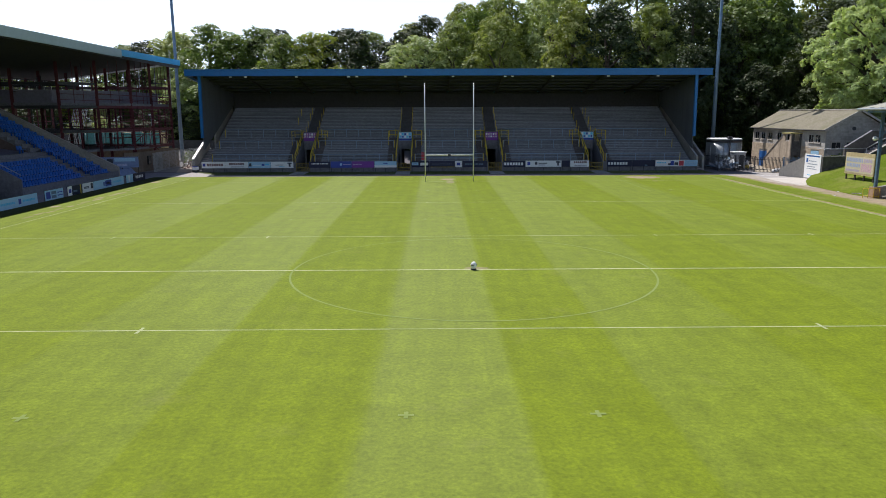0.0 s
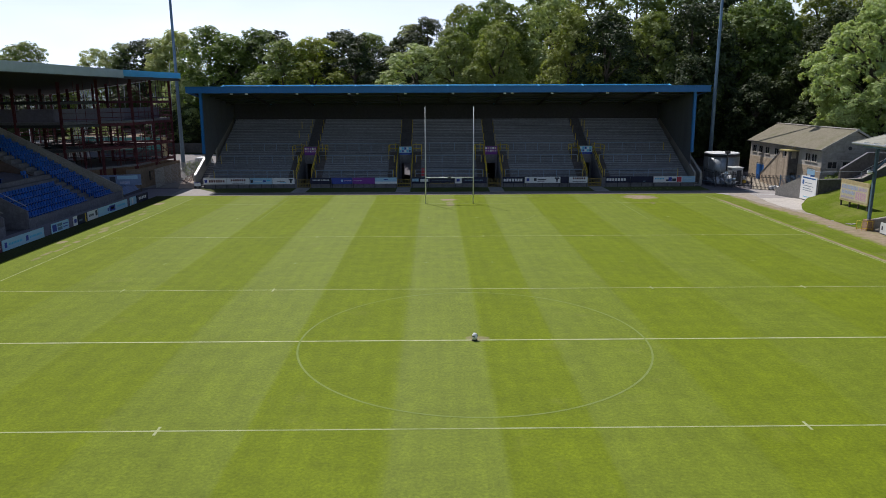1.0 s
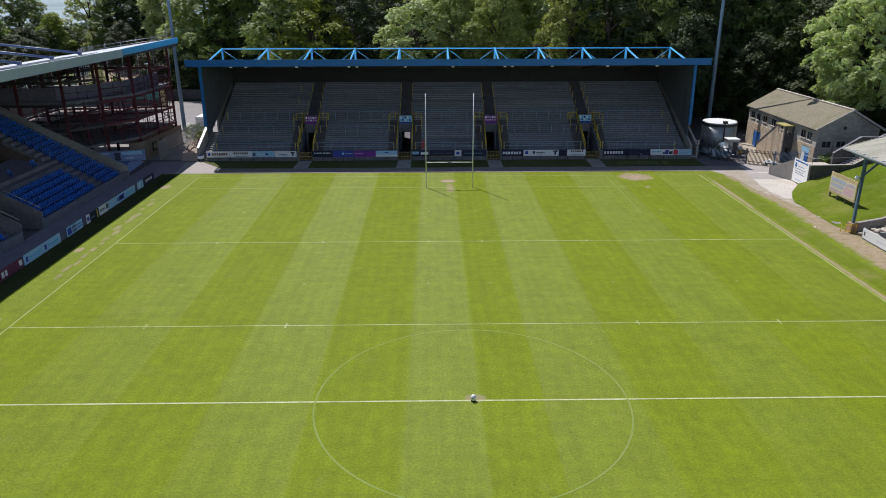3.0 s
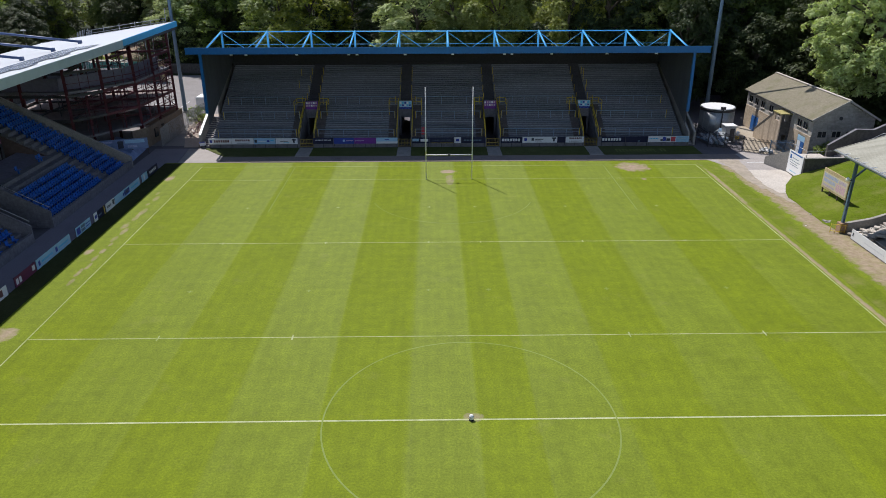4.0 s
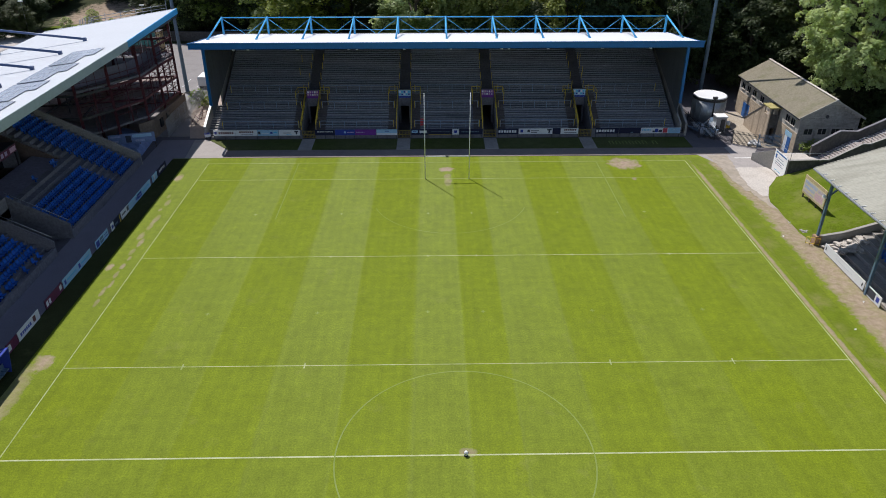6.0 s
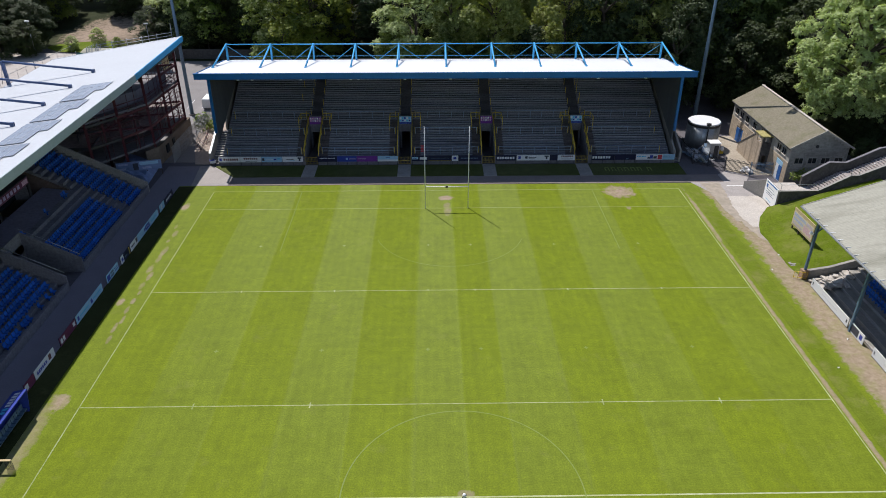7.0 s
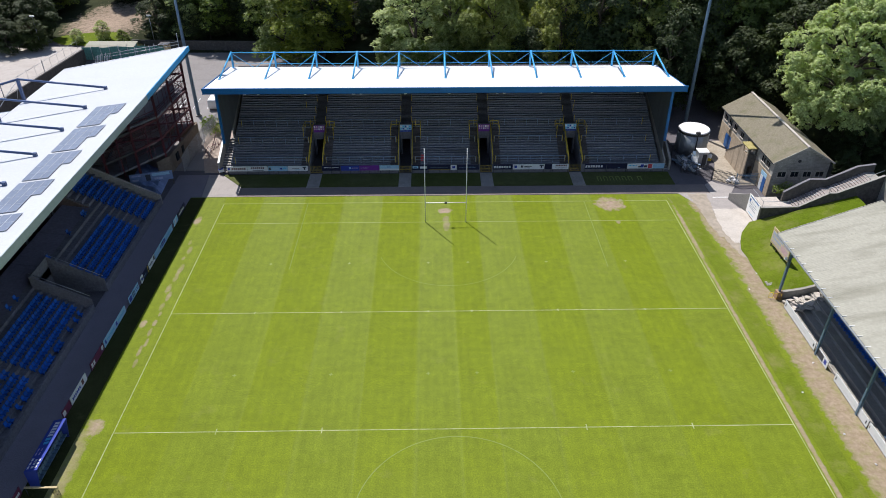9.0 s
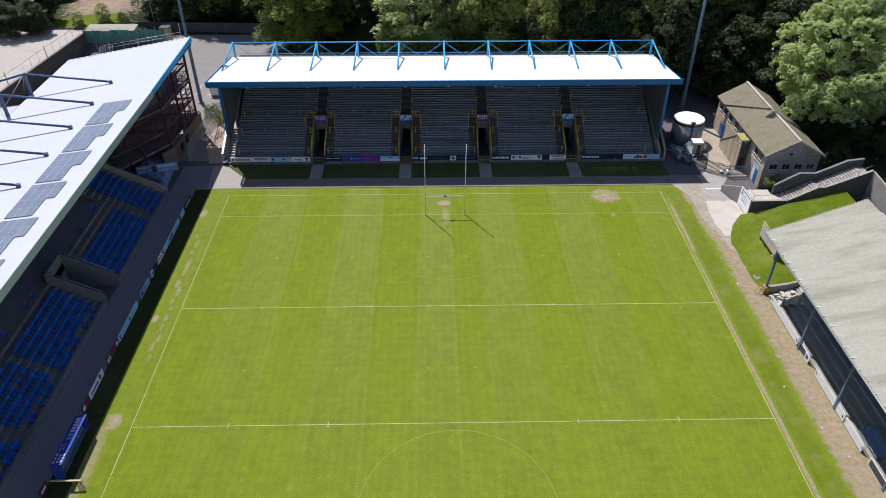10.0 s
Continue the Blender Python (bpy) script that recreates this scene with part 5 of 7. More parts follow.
seat_block(33.0, 44.9, range(0, 5), lambda r: 0.0, "rows of blue plastic seats on concrete steps")
seat_block(33.0, 44.9, range(7, 8), lambda r: 0.72, "bare dark steps holding only scattered blue seats")
seat_block(16.9, 27.2, range(0, 6), lambda r: 0.25 if r == 0 else 0.02, "rows of blue plastic seats with gaps")
seat_block(8.8, 15.9, range(0, 6), lambda r: 0.5 if r == 0 else 0.02, "rows of blue plastic seats with gaps")
seat_block(8.8, 27.2, range(7, 8), lambda r: 0.74, "bare dark steps holding only scattered blue seats")
seat_block(-4.0, 7.6, range(0, 6), lambda r: 0.1 if r == 0 else 0.02, "rows of blue plastic seats beside the walkway")

# open steel frame at the end of the stand
frame_block = thing("steel_frame", "unfinished red-oxide steel frame with bare concrete floors under the roof", "steel frame")
GRID = [(-41.9, 74.3), (-42.4, 68.4), (-42.8, 62.6), (-45.2, 58.0), (-48.0, 54.0),
        (-47.5, 73.2), (-48.0, 67.0), (-49.0, 61.0), (-52.5, 72.4), (-53.0, 66.0), (-53.5, 60.0), (-53.8, 54.2), (-58.3, 71.6), (-58.3, 65.5), (-58.3, 59.5), (-58.3, 54.2)]
for i, (x, y) in enumerate(GRID):
    bm = B()
    z1 = lroof_z(x) - 0.25
    box(bm, x - 0.14, x + 0.14, y - 0.14, y - 0.11, 0.0, z1)
    box(bm, x - 0.14, x + 0.14, y + 0.11, y + 0.14, 0.0, z1)
    box(bm, x - 0.03, x + 0.03, y - 0.11, y + 0.11, 0.0, z1)
    part("column", bm, oxide_red, frame_block)
RUNS = [[0, 1, 2, 3, 4], [5, 6, 7, 4], [8, 9, 10, 11], [12, 13, 14, 15], [0, 5, 8, 12], [1, 6, 9, 13], [2, 7, 10, 14], [4, 11, 15]]
for z in (3.3, 5.7, 8.75, 11.6):
    for run in RUNS:
        for a, b in zip(run, run[1:]):
            if (z == 11.6 and a in (1, 2, 6, 9)) or (z == 3.3 and a in (2, 3, 6, 7)):
                continue
            bm = B()
            beam(bm, (*GRID[a], z), (*GRID[b], z), 0.18, 0.32)
            part("floor_beam", bm, oxide_red if min(a, b) in (0, 1, 2, 5, 6) else dark_steel, frame_block)
for z in (9.3, 9.9, 4.4):
    for a, b in ((0, 1), (1, 2), (2, 3), (0, 5), (5, 8)):
        bm = B()
        tube(bm, (*GRID[a], z + 0.4), (*GRID[b], z + 0.4), 0.04, 0.04, 6)
        part("guard_rail", bm, oxide_red, frame_block)
for a, b, z0, z1 in ((0, 5, 3.3, 8.7), (5, 0, 3.3, 8.7), (0, 1, 0.3, 3.3), (5, 8, 8.8, 12.5), (0, 5, 8.8, 14.0)):
    bm = B()
    tube(bm, (*GRID[a], z0), (*GRID[b], z1), 0.06, 0.06, 6)
    part("cross_brace", bm, oxide_red, frame_block)
deck = [(-42.1, 74.4), (-42.6, 62.8), (-48.2, 54.3), (-58.2, 54.3), (-58.2, 71.8)]
for z, t in ((3.05, 0.28), (8.95, 0.3)):
    bm = B()
    slab(bm, deck, "z", z, z + t)
    part("floor_slab", bm, dark_concrete, frame_block, "bare concrete floor")
bm = B()
for (xa, ya), (xb, yb) in zip([(-43.6, 73.8), (-44.3, 63.3), (-49.5, 55.2)], [(-44.3, 63.3), (-49.5, 55.2), (-57.9, 55.2)]):
    beam(bm, (xa, ya, 10.05), (xb, yb, 10.05), 0.2, 1.6)
part("upstand", bm, bare_deck, frame_block, "curved grey concrete upstand")
srng = random.Random(8)
for i in range(46):
    # loose scaffold standards, ledgers and planks inside the frame
    x, y = srng.uniform(-57.5, -46.0), srng.uniform(56.0, 72.0)
    z = srng.choice((3.35, 5.8, 9.3))
    bm = B()
    if i % 3 == 0:
        tube(bm, (x, y, z), (x, y, min(z + srng.uniform(2.4, 3.4), lroof_z(x) - 0.4)), 0.06, 0.06, 6)
        part("scaffold_tube", bm, dark_steel, frame_block)
    elif i % 3 == 1:
        tube(bm, (x, y, z + 1.0), (x + srng.uniform(-1, 1), min(y + srng.uniform(2.0, 5.0), 73), z + srng.uniform(0.9, 1.1)), 0.05, 0.05, 6)
        part("scaffold_tube", bm, dark_steel, frame_block)
    else:
        beam(bm, (x, y, z + 0.35), (x - srng.uniform(1.5, 3.5), y + srng.uniform(-0.4, 0.4), z + 0.35), 0.3, 0.08)
        part("plank", bm, bark, frame_block)
for z in (4.4, 6.8, 7.6, 10.6, 12.2):
    for a, b in ((0, 1), (1, 2), (2, 3), (3, 4), (5, 6), (6, 7), (8, 9), (9, 10), (10, 11), (12, 13), (13, 14), (14, 15)):
        if (z > 10 and b in (2, 3, 4)) or (z < 7 and a not in (0, 5, 12)):
            continue
        bm = B()
        tube(bm, (*GRID[a], z), (*GRID[b], z), 0.06, 0.06, 6)
        part("sheeting_rail", bm, oxide_red if z < 10 else dark_steel, frame_block)
for a, b in ((0, 1), (1, 2), (2, 3), (3, 4), (5, 6), (6, 7), (12, 13), (13, 14), (14, 15)):
    for f in (0.33, 0.67) if a in (0, 12) else (0.5,):
        x, y = GRID[a][0] + (GRID[b][0] - GRID[a][0]) * f, GRID[a][1] + (GRID[b][1] - GRID[a][1]) * f
        bm = B()
        box(bm, x - 0.07, x + 0.07, y - 0.07, y + 0.07, 3.3, 8.7 if a < 4 else lroof_z(x) - 0.3)
        part("stud", bm, oxide_red, frame_block)
for a, b, n in ((0, 1, 4), (1, 2, 4), (2, 3, 3), (3, 4, 3), (0, 5, 4), (5, 8, 4)):
    for i in range(1, n):
        x, y = (GRID[a][k] + (GRID[b][k] - GRID[a][k]) * (i + 0.25 * (i % 2)) / n for k in (0, 1))
        for z0, z1 in ((3.35, 8.9), (9.2, lroof_z(x) - 0.35)):
            bm = B()
            tube(bm, (x + 0.2, y + 0.2, z0), (x + 0.2, y + 0.2, z1), 0.035, 0.035, 6)
            part("scaffold_tube", bm, oxide_red, frame_block)
    for z in (6.3, 7.1, 8.1, 9.5, 10.2, 12.9):
        if z > 12 and a > 0:
            continue
        bm = B()
        tube(bm, (GRID[a][0] + 0.15, GRID[a][1] + 0.1, z), (GRID[b][0] + 0.15, GRID[b][1] + 0.1, z + 0.12 * ((a + b) % 3)), 0.032, 0.032, 6)
        part("scaffold_tube", bm, oxide_red, frame_block)
for i in range(9):
    y = 56.0 + i * 1.9
    bm = B()
    tube(bm, (-57.9, y, 9.2), (-57.9, y, 12.6), 0.05, 0.05, 6)
    part("scaffold_tube", bm, galvanised, frame_block)
bm = B()
slab(bm, [(-42.9, 62.8), (-43.4, 61.0), (-48.4, 54.6), (-57.9, 54.6), (-57.9, 74.6), (-42.3, 74.6)], "z", 5.45, 5.62)
part("floor_slab", bm, earth_floor, frame_block, "dark dusty half-built floor")
block_wall = thing("block_wall", "buff concrete-block wall under the steel frame", "wall", kind="structure")
bm = B()
for (xa, ya), (xb, yb) in zip([(-41.65, 75.2), (-42.35, 62.6)], [(-42.35, 62.6), (-43.6, 60.6)]):
    beam(bm, (xa, ya, 1.35), (xb, yb, 1.35), 0.25, 2.7)
slab(bm, [(-41.6, 0.0), (-58.4, 0.0), (-58.4, 2.7), (-41.6, 2.7)], "y", 75.3, 75.5)
part("wall_face", bm, sand_block, block_wall)
for y in (64.6, 67.2):
    bm = boxes((-42.15, -41.9, y, y + 1.0, 0.9, 2.1))
    part("window_opening", bm, dark_glass, block_wall)
tarp = thing("tarpaulin", "rumpled blue-grey tarpaulin lying over building rubble", "tarpaulin")
bm = B()
g = {}
for i in range(14):
    for j in range(8):
        u, v = i / 13, j / 7
        x = -41.8 - 5.6 * v - 0.5 * u
        y = 55.0 + 6.6 * u + 2.6 * v
        edge = min(u, v, 1 - u, 1 - v)
        g[i, j] = bm.verts.new((x, y, 0.03 + (1.0 if edge > 0 else 0) * (0.55 + 0.5 * noise.noise((x * 1.1, y * 1.1, 5.0)) + 0.9 * v)))
for i in range(13):
    for j in range(7):
        bm.faces.new((g[i, j], g[i + 1, j], g[i + 1, j + 1], g[i, j + 1]))
part("sheet", bm, tarp_sheet, tarp)
fence = thing("mesh_fence", "grey see-through mesh fence panels standing in the corner", "fence")
RUN = [Vector(p) for p in ((-39.2, 80.6, 0), (-40.0, 75.8, 0), (-40.45, 71.0, 0), (-40.6, 66.0, 0), (-40.45, 62.4, 0))]
for p, q in zip(RUN, RUN[1:]):
    for k in range(2):
        a, b = p.lerp(q, k / 2), p.lerp(q, (k + 1) / 2)
        bm = B()
        for z in range(14):
            tube(bm, (a.x, a.y, 0.08 + z * 0.19), (b.x, b.y, 0.08 + z * 0.19), 0.016, None, 4, caps=False)
        for i in range(18):
            c = a.lerp(b, i / 18)
            tube(bm, (c.x, c.y, 0.0), (c.x, c.y, 2.6), 0.014 if i else 0.04, None, 4, caps=False)
        tagged(part("fence_panel", bm, galvanised, fence), kind="stuff")


def crowd_barrier(x, y, z, lean, turn):
    ob = thing("crowd_barrier", "rusty steel crowd barrier leaning in the dusty corner", "barrier", "stacked barriers", m=pose(x, y, z, lean, 0, turn))
    for zz in (0.12, 1.05):
        bm = B()
        tube(bm, (-1.1, 0, zz), (1.1, 0, zz), 0.03, 0.03, 6)
        part("rail", bm, oxide_red, ob)
    for sx in (-1, 1):
        bm = B()
        tube(bm, (sx * 1.1, 0, 0.0), (sx * 1.1, 0, 1.07), 0.03, 0.03, 6)
        part("upright", bm, oxide_red, ob)
        part("foot", boxes((sx * 0.8 - 0.03, sx * 0.8 + 0.03, -0.3, 0.3, 0.0, 0.04)), oxide_red, ob)
    for i in range(9):
        bm = B()
        tube(bm, (-0.9 + i * 0.225, 0, 0.12), (-0.9 + i * 0.225, 0, 1.05), 0.012, 0.012, 5)
        part("bar", bm, galvanised, ob)


for x, y, lean, turn in ((-38.5, 71.6, 22, 96), (-38.15, 71.3, 26, 99), (-37.9, 70.4, 18, 70), (-38.6, 68.6, 40, 120), (-37.4, 73.0, 30, 84), (-38.9, 74.2, 24, 102)):
    crowd_barrier(x, y, 0.03, lean, turn)
cart = thing("line_marker", "small white and blue line-marking cart by the side stair", "cart", m=pose(-34.6, 62.0, 0.02, 0, 0, 25))
part("tank", boxes((-0.4, 0.4, -0.28, 0.28, 0.28, 0.72)), white_board, cart)
part("lid", boxes((-0.42, 0.3, -0.3, 0.3, 0.72, 0.78)), blue_board, cart)
for sx in (-0.3, 0.3):
    for sy in (-0.33, 0.33):
        bm = B()
        tube(bm, (sx, sy - 0.05, 0.16), (sx, sy + 0.05, 0.16), 0.16, 0.16, 12)
        part("wheel", bm, black_rubber, cart)
bm = B()
tube(bm, (0.4, -0.2, 0.6), (1.0, -0.2, 1.05), 0.02, 0.02, 6)
tube(bm, (0.4, 0.2, 0.6), (1.0, 0.2, 1.05), 0.02, 0.02, 6)
tube(bm, (1.0, -0.22, 1.05), (1.0, 0.22, 1.05), 0.02, 0.02, 6)
part("handle", bm, dark_steel, cart)
banner = thing("site_banner", "faded blue and white printed banner on a rough timber rail", "banner", m=pose(-46.6, 57.0, 0.0, 0, 0, 16))
face = part("panel", boxes((0.0, 6.0, -0.03, 0.03, 0.95, 2.35)), tarp_sheet, banner)
for u0, u1, v0, v1, mt in ((0.3, 1.6, 1.9, 2.15, faded_blue_ink), (0.3, 1.2, 1.2, 1.5, faded_blue_ink), (2.2, 2.9, 1.1, 2.1, grey_ink), (3.1, 5.6, 1.75, 2.2, pale_blue_board), (3.4, 4.6, 1.15, 1.45, faded_blue_ink)):
    part("print", boxes((u0, u1, -0.04, -0.031, v0, v1)), mt, face)
for u in (0.1, 2.0, 3.95, 5.9):
    part("timber_post", boxes((u - 0.05, u + 0.05, 0.031, 0.12, 0.0, 2.4)), bark, banner)

# ---- right-hand stand ----
rstand = thing("propped_stand", "low stand with a weathered corrugated roof on blue posts", "grandstand")
RF, RB = (37.0, 8.05), (49.9, 10.35)     # eave and rear edge: x, z


def rroof_z(x):
    return RF[1] + (x - RF[0]) * (RB[1] - RF[1]) / (RB[0] - RF[0])


def skew(x):
    """y of the slanting far end of the roof."""
    return 30.75 + (x - RF[0]) * 0.25


SHEETS = 30
for k in range(SHEETS):
    # one corrugated strip of roof, run from eave to rear edge
    bm = B()
    wid, n = 2.0, 16
    rows = []
    for i in range(n + 1):
        v = i / n * wid
        dz = 0.006 * math.cos(i * math.pi)
        row = []
        for x in (RF[0], 40.2, 43.6, 47.0, RB[0]):
            row.append(bm.verts.new((x, skew(x) - k * wid - v, rroof_z(x) + dz + 0.003 * (k % 2))))
        rows.append(row)
    for a, b in zip(rows, rows[1:]):
        for i in range(4):
            bm.faces.new((a[i], b[i], b[i + 1], a[i + 1]))
    part("roof_sheet", bm, fibre_roof, rstand, "weathered pale grey-green corrugated sheets")
bm = B()
slab(bm, [(RF[0] + 0.1, RF[1] - 0.12), (RB[0], RB[1] - 0.12), (RB[0], RB[1] - 0.2), (RF[0] + 0.1, RF[1] - 0.2)], "y", -30.0, 29.4)
part("roof_lining", bm, grey_soffit, rstand)
bm = B()
beam(bm, (RF[0], skew(RF[0]) + 0.06, RF[1] - 0.02), (RB[0], skew(RB[0]) + 0.06, RB[1] - 0.02), 0.06, 0.14)
part("barge_board", bm, fibre_roof, rstand)
bm = B()
tube(bm, (RF[0] - 0.08, skew(RF[0]), RF[1] - 0.08), (RF[0] - 0.08, -30, RF[1] - 0.08), 0.1, 0.1, 8)
part("gutter", bm, galvanised, rstand)
bm = boxes((RF[0] + 0.10, RF[0] + 0.18, -30, 29.4, RF[1] - 0.36, RF[1] - 0.14))
part("eave_beam", bm, grey_blue_paint, rstand)
for i in range(34):
    y = 29.0 - i * 1.45
    bm = boxes((RF[0] - 0.1, RF[0] + 0.42, y - 0.025, y + 0.025, rroof_z(RF[0]) + 0.02, rroof_z(RF[0]) + 0.10))
    part("eave_clip", bm, white_paint, rstand)
for y in (29.3, 19.5, 11.0, 1.5, -8.0, -17.5):
    bm = B()
    beam(bm, (38.45, y, 0.8 if y > 25 else 0.0), (38.45, y, rroof_z(38.45) - 0.1), 0.24, 0.24)
    post = part("roof_post", bm, grey_blue_paint, rstand, "blue-grey steel roof post")
    bm = B()
    beam(bm, (38.45, y, 5.6), (41.5, y, rroof_z(41.5) - 0.2), 0.14, 0.14)
    beam(bm, (38.45, y, rroof_z(38.45) - 0.3), (RB[0], y, rroof_z(RB[0]) - 0.3), 0.16, 0.3)
    part("rafter", bm, grey_blue_paint, post)
bm = boxes((38.1, 38.8, 28.95, 29.65, 0.0, 1.0))
part("brick_plinth", bm, plinth_brick, rstand, "buff-brown brick plinth under the end post")
for r in range(12):
    bm = boxes((39.0 + r * 0.95, 40.0 + r * 0.95, -30.0, 28.9, -0.2, 0.12 + r * 0.30))
    step = part("standing_step", bm, concrete, rstand)
    part("step_edging", boxes((39.0 + r * 0.95, 39.06 + r * 0.95, -29.9, 28.8, 0.124 + r * 0.30, 0.135 + r * 0.30)), pale_concrete, step)
bm = B()
slab(bm, [(38.75, 0.0), (38.75, 1.05), (41.0, 1.45), (50.0, 4.4), (50.0, 0.0)], "y", 29.0, 29.35)
part("end_wall", bm, concrete, rstand, "low sloping concrete end wall")
bm = boxes((50.2, 50.4, -30.0, 31.5, 0.0, 10.1))
part("back_wall", bm, render_wall, rstand)
for r, y0, y1 in ((3, -28.0, 25.5), (4, -28.0, 26.8), (5, -28.0, 26.8), (6, -28.0, 26.8)):
    ob = thing("seat_block", "row of blue plastic seats under the corrugated roof", "stadium seats", "seat blocks")
    n = int((y1 - y0) / 0.55)
    for i in range(n):
        shared("seat", seat_mesh, ob, pose(39.55 + r * 0.95, y0 + i * 0.55, 0.12 + r * 0.30, 0, 0, 180))
rubble = thing("slab_pile", "heap of broken pale concrete slabs on the terrace", "rubble")
for i in range(34):
    w, d = rng.uniform(0.5, 1.5), rng.uniform(0.35, 0.7)
    x, y = rng.uniform(39.2, 42.6), rng.uniform(26.4, 28.7)
    bm = B()
    slab(bm, [(-w / 2, -d / 2), (w / 2, -d / 2 * rng.uniform(0.6, 1)), (w / 2 * rng.uniform(0.6, 1), d / 2), (-w / 2, d / 2 * rng.uniform(0.6, 1))], "z", -0.06, 0.06)
    ob = part("broken_slab", bm, pale_concrete, rubble)
    ob.matrix_basis = pose(x, y, 0.12 + 0.30 * int(max(0, x - 39) / 0.95) + rng.uniform(0.08, 0.3), rng.uniform(-14, 14), rng.uniform(-14, 14), rng.uniform(0, 180))
sheet = thing("plastic_sheet", "crumpled clear plastic sheet on the steps", "plastic sheet")
bm = B()
g = {}
for i in range(9):
    for j in range(5):
        x, y = 39.3 + j * 0.33, 4.6 + i * 0.42
        g[i, j] = bm.verts.new((x, y, 0.45 + 0.16 * j + 0.22 * noise.noise((x * 2.1, y * 2.1, 1.0))))
for i in range(8):
    for j in range(4):
        bm.faces.new((g[i, j], g[i + 1, j], g[i + 1, j + 1], g[i, j + 1]))
part("sheet", bm, grey_blue_paint, sheet)
gate = thing("hurdle", "low yellow metal hurdle beside the brick plinth", "barrier", m=pose(37.3, 29.2, 0, 0, 0, -20))
bm = B()
for z in (0.2, 0.9):
    tube(bm, (0, 0, z), (1.3, 0, z), 0.03, 0.03, 6)
for x in (0, 0.43, 0.87, 1.3):
    tube(bm, (x, 0, 0), (x, 0, 0.92), 0.025, 0.025, 6)
part("frame", bm, yellow_paint, gate)

# loudspeaker bracketed to the end post
horn = thing("loudspeaker", "white round loudspeaker bracketed to the blue end post", "loudspeaker", m=pose(38.2, 29.3, 5.35))
bm = B()
tube(bm, (0.0, 0.0, 0.0), (-0.10, 0.36, 0.03), 0.10, 0.22, 14)
part("horn", bm, white_paint, horn)
bm = B()
tube(bm, (0.14, 0.0, 0.0), (0.0, 0.0, 0.0), 0.05, 0.05, 8)
part("bracket", bm, dark_steel, horn)
lumps = thing("rubble_patch", "broken bits of grey concrete lying on the grass edge", "rubble")
for i in range(7):
    bm = B()
    u, v = 38.2 + 0.25 * (i % 3), 31.6 + 0.3 * (i // 3)
    slab(bm, [(u, v), (u + 0.3, v + 0.05), (u + 0.24, v + 0.26), (u - 0.04, v + 0.2)], "z", 0.0, 0.10 + 0.03 * (i % 2))
    part("lump", bm, concrete, lumps)

# billboard on the bank
bill = thing("billboard", "faded straw-yellow billboard with lilac print on timber posts", "billboard", m=pose(41.35, 39.3, 0, 0, 0, -89))
bm = boxes((0.0, 4.8, -0.04, 0.04, 1.42, 3.65))
face = part("panel", bm, ply, bill)
bm = boxes((0.12, 4.68, -0.05, -0.042, 1.62, 3.25))
part("print_field", bm, straw_board, face)
for u0, u1, v0, v1, mt, n in ((0.25, 3.0, 2.72, 3.12, faded_blue_ink, 11), (0.3, 2.6, 2.2, 2.55, faded_blue_ink, 9), (2.75, 4.5, 1.8, 2.6, pink_ink, 5), (0.3, 2.5, 1.75, 1.95, lilac_ink, 14), (3.15, 4.5, 2.75, 3.1, lilac_ink, 6)):
    for i in range(n):
        s = (u1 - u0) / n
        bm = boxes((u0 + i * s, u0 + (i + 0.75) * s, -0.058, -0.051, v0, v1))
        part("print", bm, mt, face)
for u in (0.15, 1.65, 3.15, 4.65):
    bm = boxes((u - 0.07, u + 0.07, 0.05, 0.18, 0.4, 3.4))
    part("timber_post", bm, bark, bill)

# ---- retaining wall and steps ----
ret = thing("retaining_wall", "concrete retaining wall with a flight of steps and railings", "wall", kind="structure")
TOP = [(42.25, 2.76), (47.2, 2.82), (50.85, 4.87), (51.85, 4.9), (55.7, 6.62), (57.5, 7.45)]
# outer face turns from the sun; that shade is part of its colour
bm = B()
slab(bm, [(42.25, -0.1), (57.5, -0.1)] + TOP[::-1], "y", 45.35, 45.65)
part("outer_wall", bm, sooty_shade_wall, ret, "sooty concrete outer wall, its shade put into the colour")
for (xa, za), (xb, zb) in zip(TOP, TOP[1:]):
    bm = B()
    beam(bm, (xa, 45.5, za + 0.04), (xb, 45.5, zb + 0.04), 0.36, 0.07)
    part("coping", bm, concrete, ret)
bm = B()
slab(bm, [(45.66, -0.1), (49.25, -0.1), (49.25, 2.75), (45.66, 2.75)], "x", 42.25, 42.55)
part("sign_wall", bm, concrete, ret)
bm = B()
v = [(42.3, 49.25, 2.7), (41.0, 52.8, 0.9), (41.0, 52.8, -0.1), (42.3, 49.25, -0.1)]
a = [bm.verts.new(p) for p in v]
b = [bm.verts.new((p[0] + 0.28, p[1] + 0.1, p[2])) for p in v]
bm.faces.new(a)
bm.faces.new(b[::-1])
for i in range(4):
    bm.faces.new((a[i], b[i], b[(i + 1) % 4], a[(i + 1) % 4]))
part("wing_wall", bm, concrete, ret)
bm = boxes((42.56, 47.1, 45.66, 47.9, 2.0, 2.3), (42.56, 46.0, 47.9, 49.2, 2.0, 2.3))
part("landing", bm, pale_concrete, ret)
for i in range(11):
    bm = boxes((47.1 + i * 0.33, 47.46 + i * 0.33, 45.66, 47.9, 1.6, 2.49 + i * 0.182))
    part("stair_tread", bm, stair_stone, ret)
bm = boxes((50.74, 51.8, 45.66, 47.9, 2.4, 4.46))
part("landing", bm, stair_stone, ret)
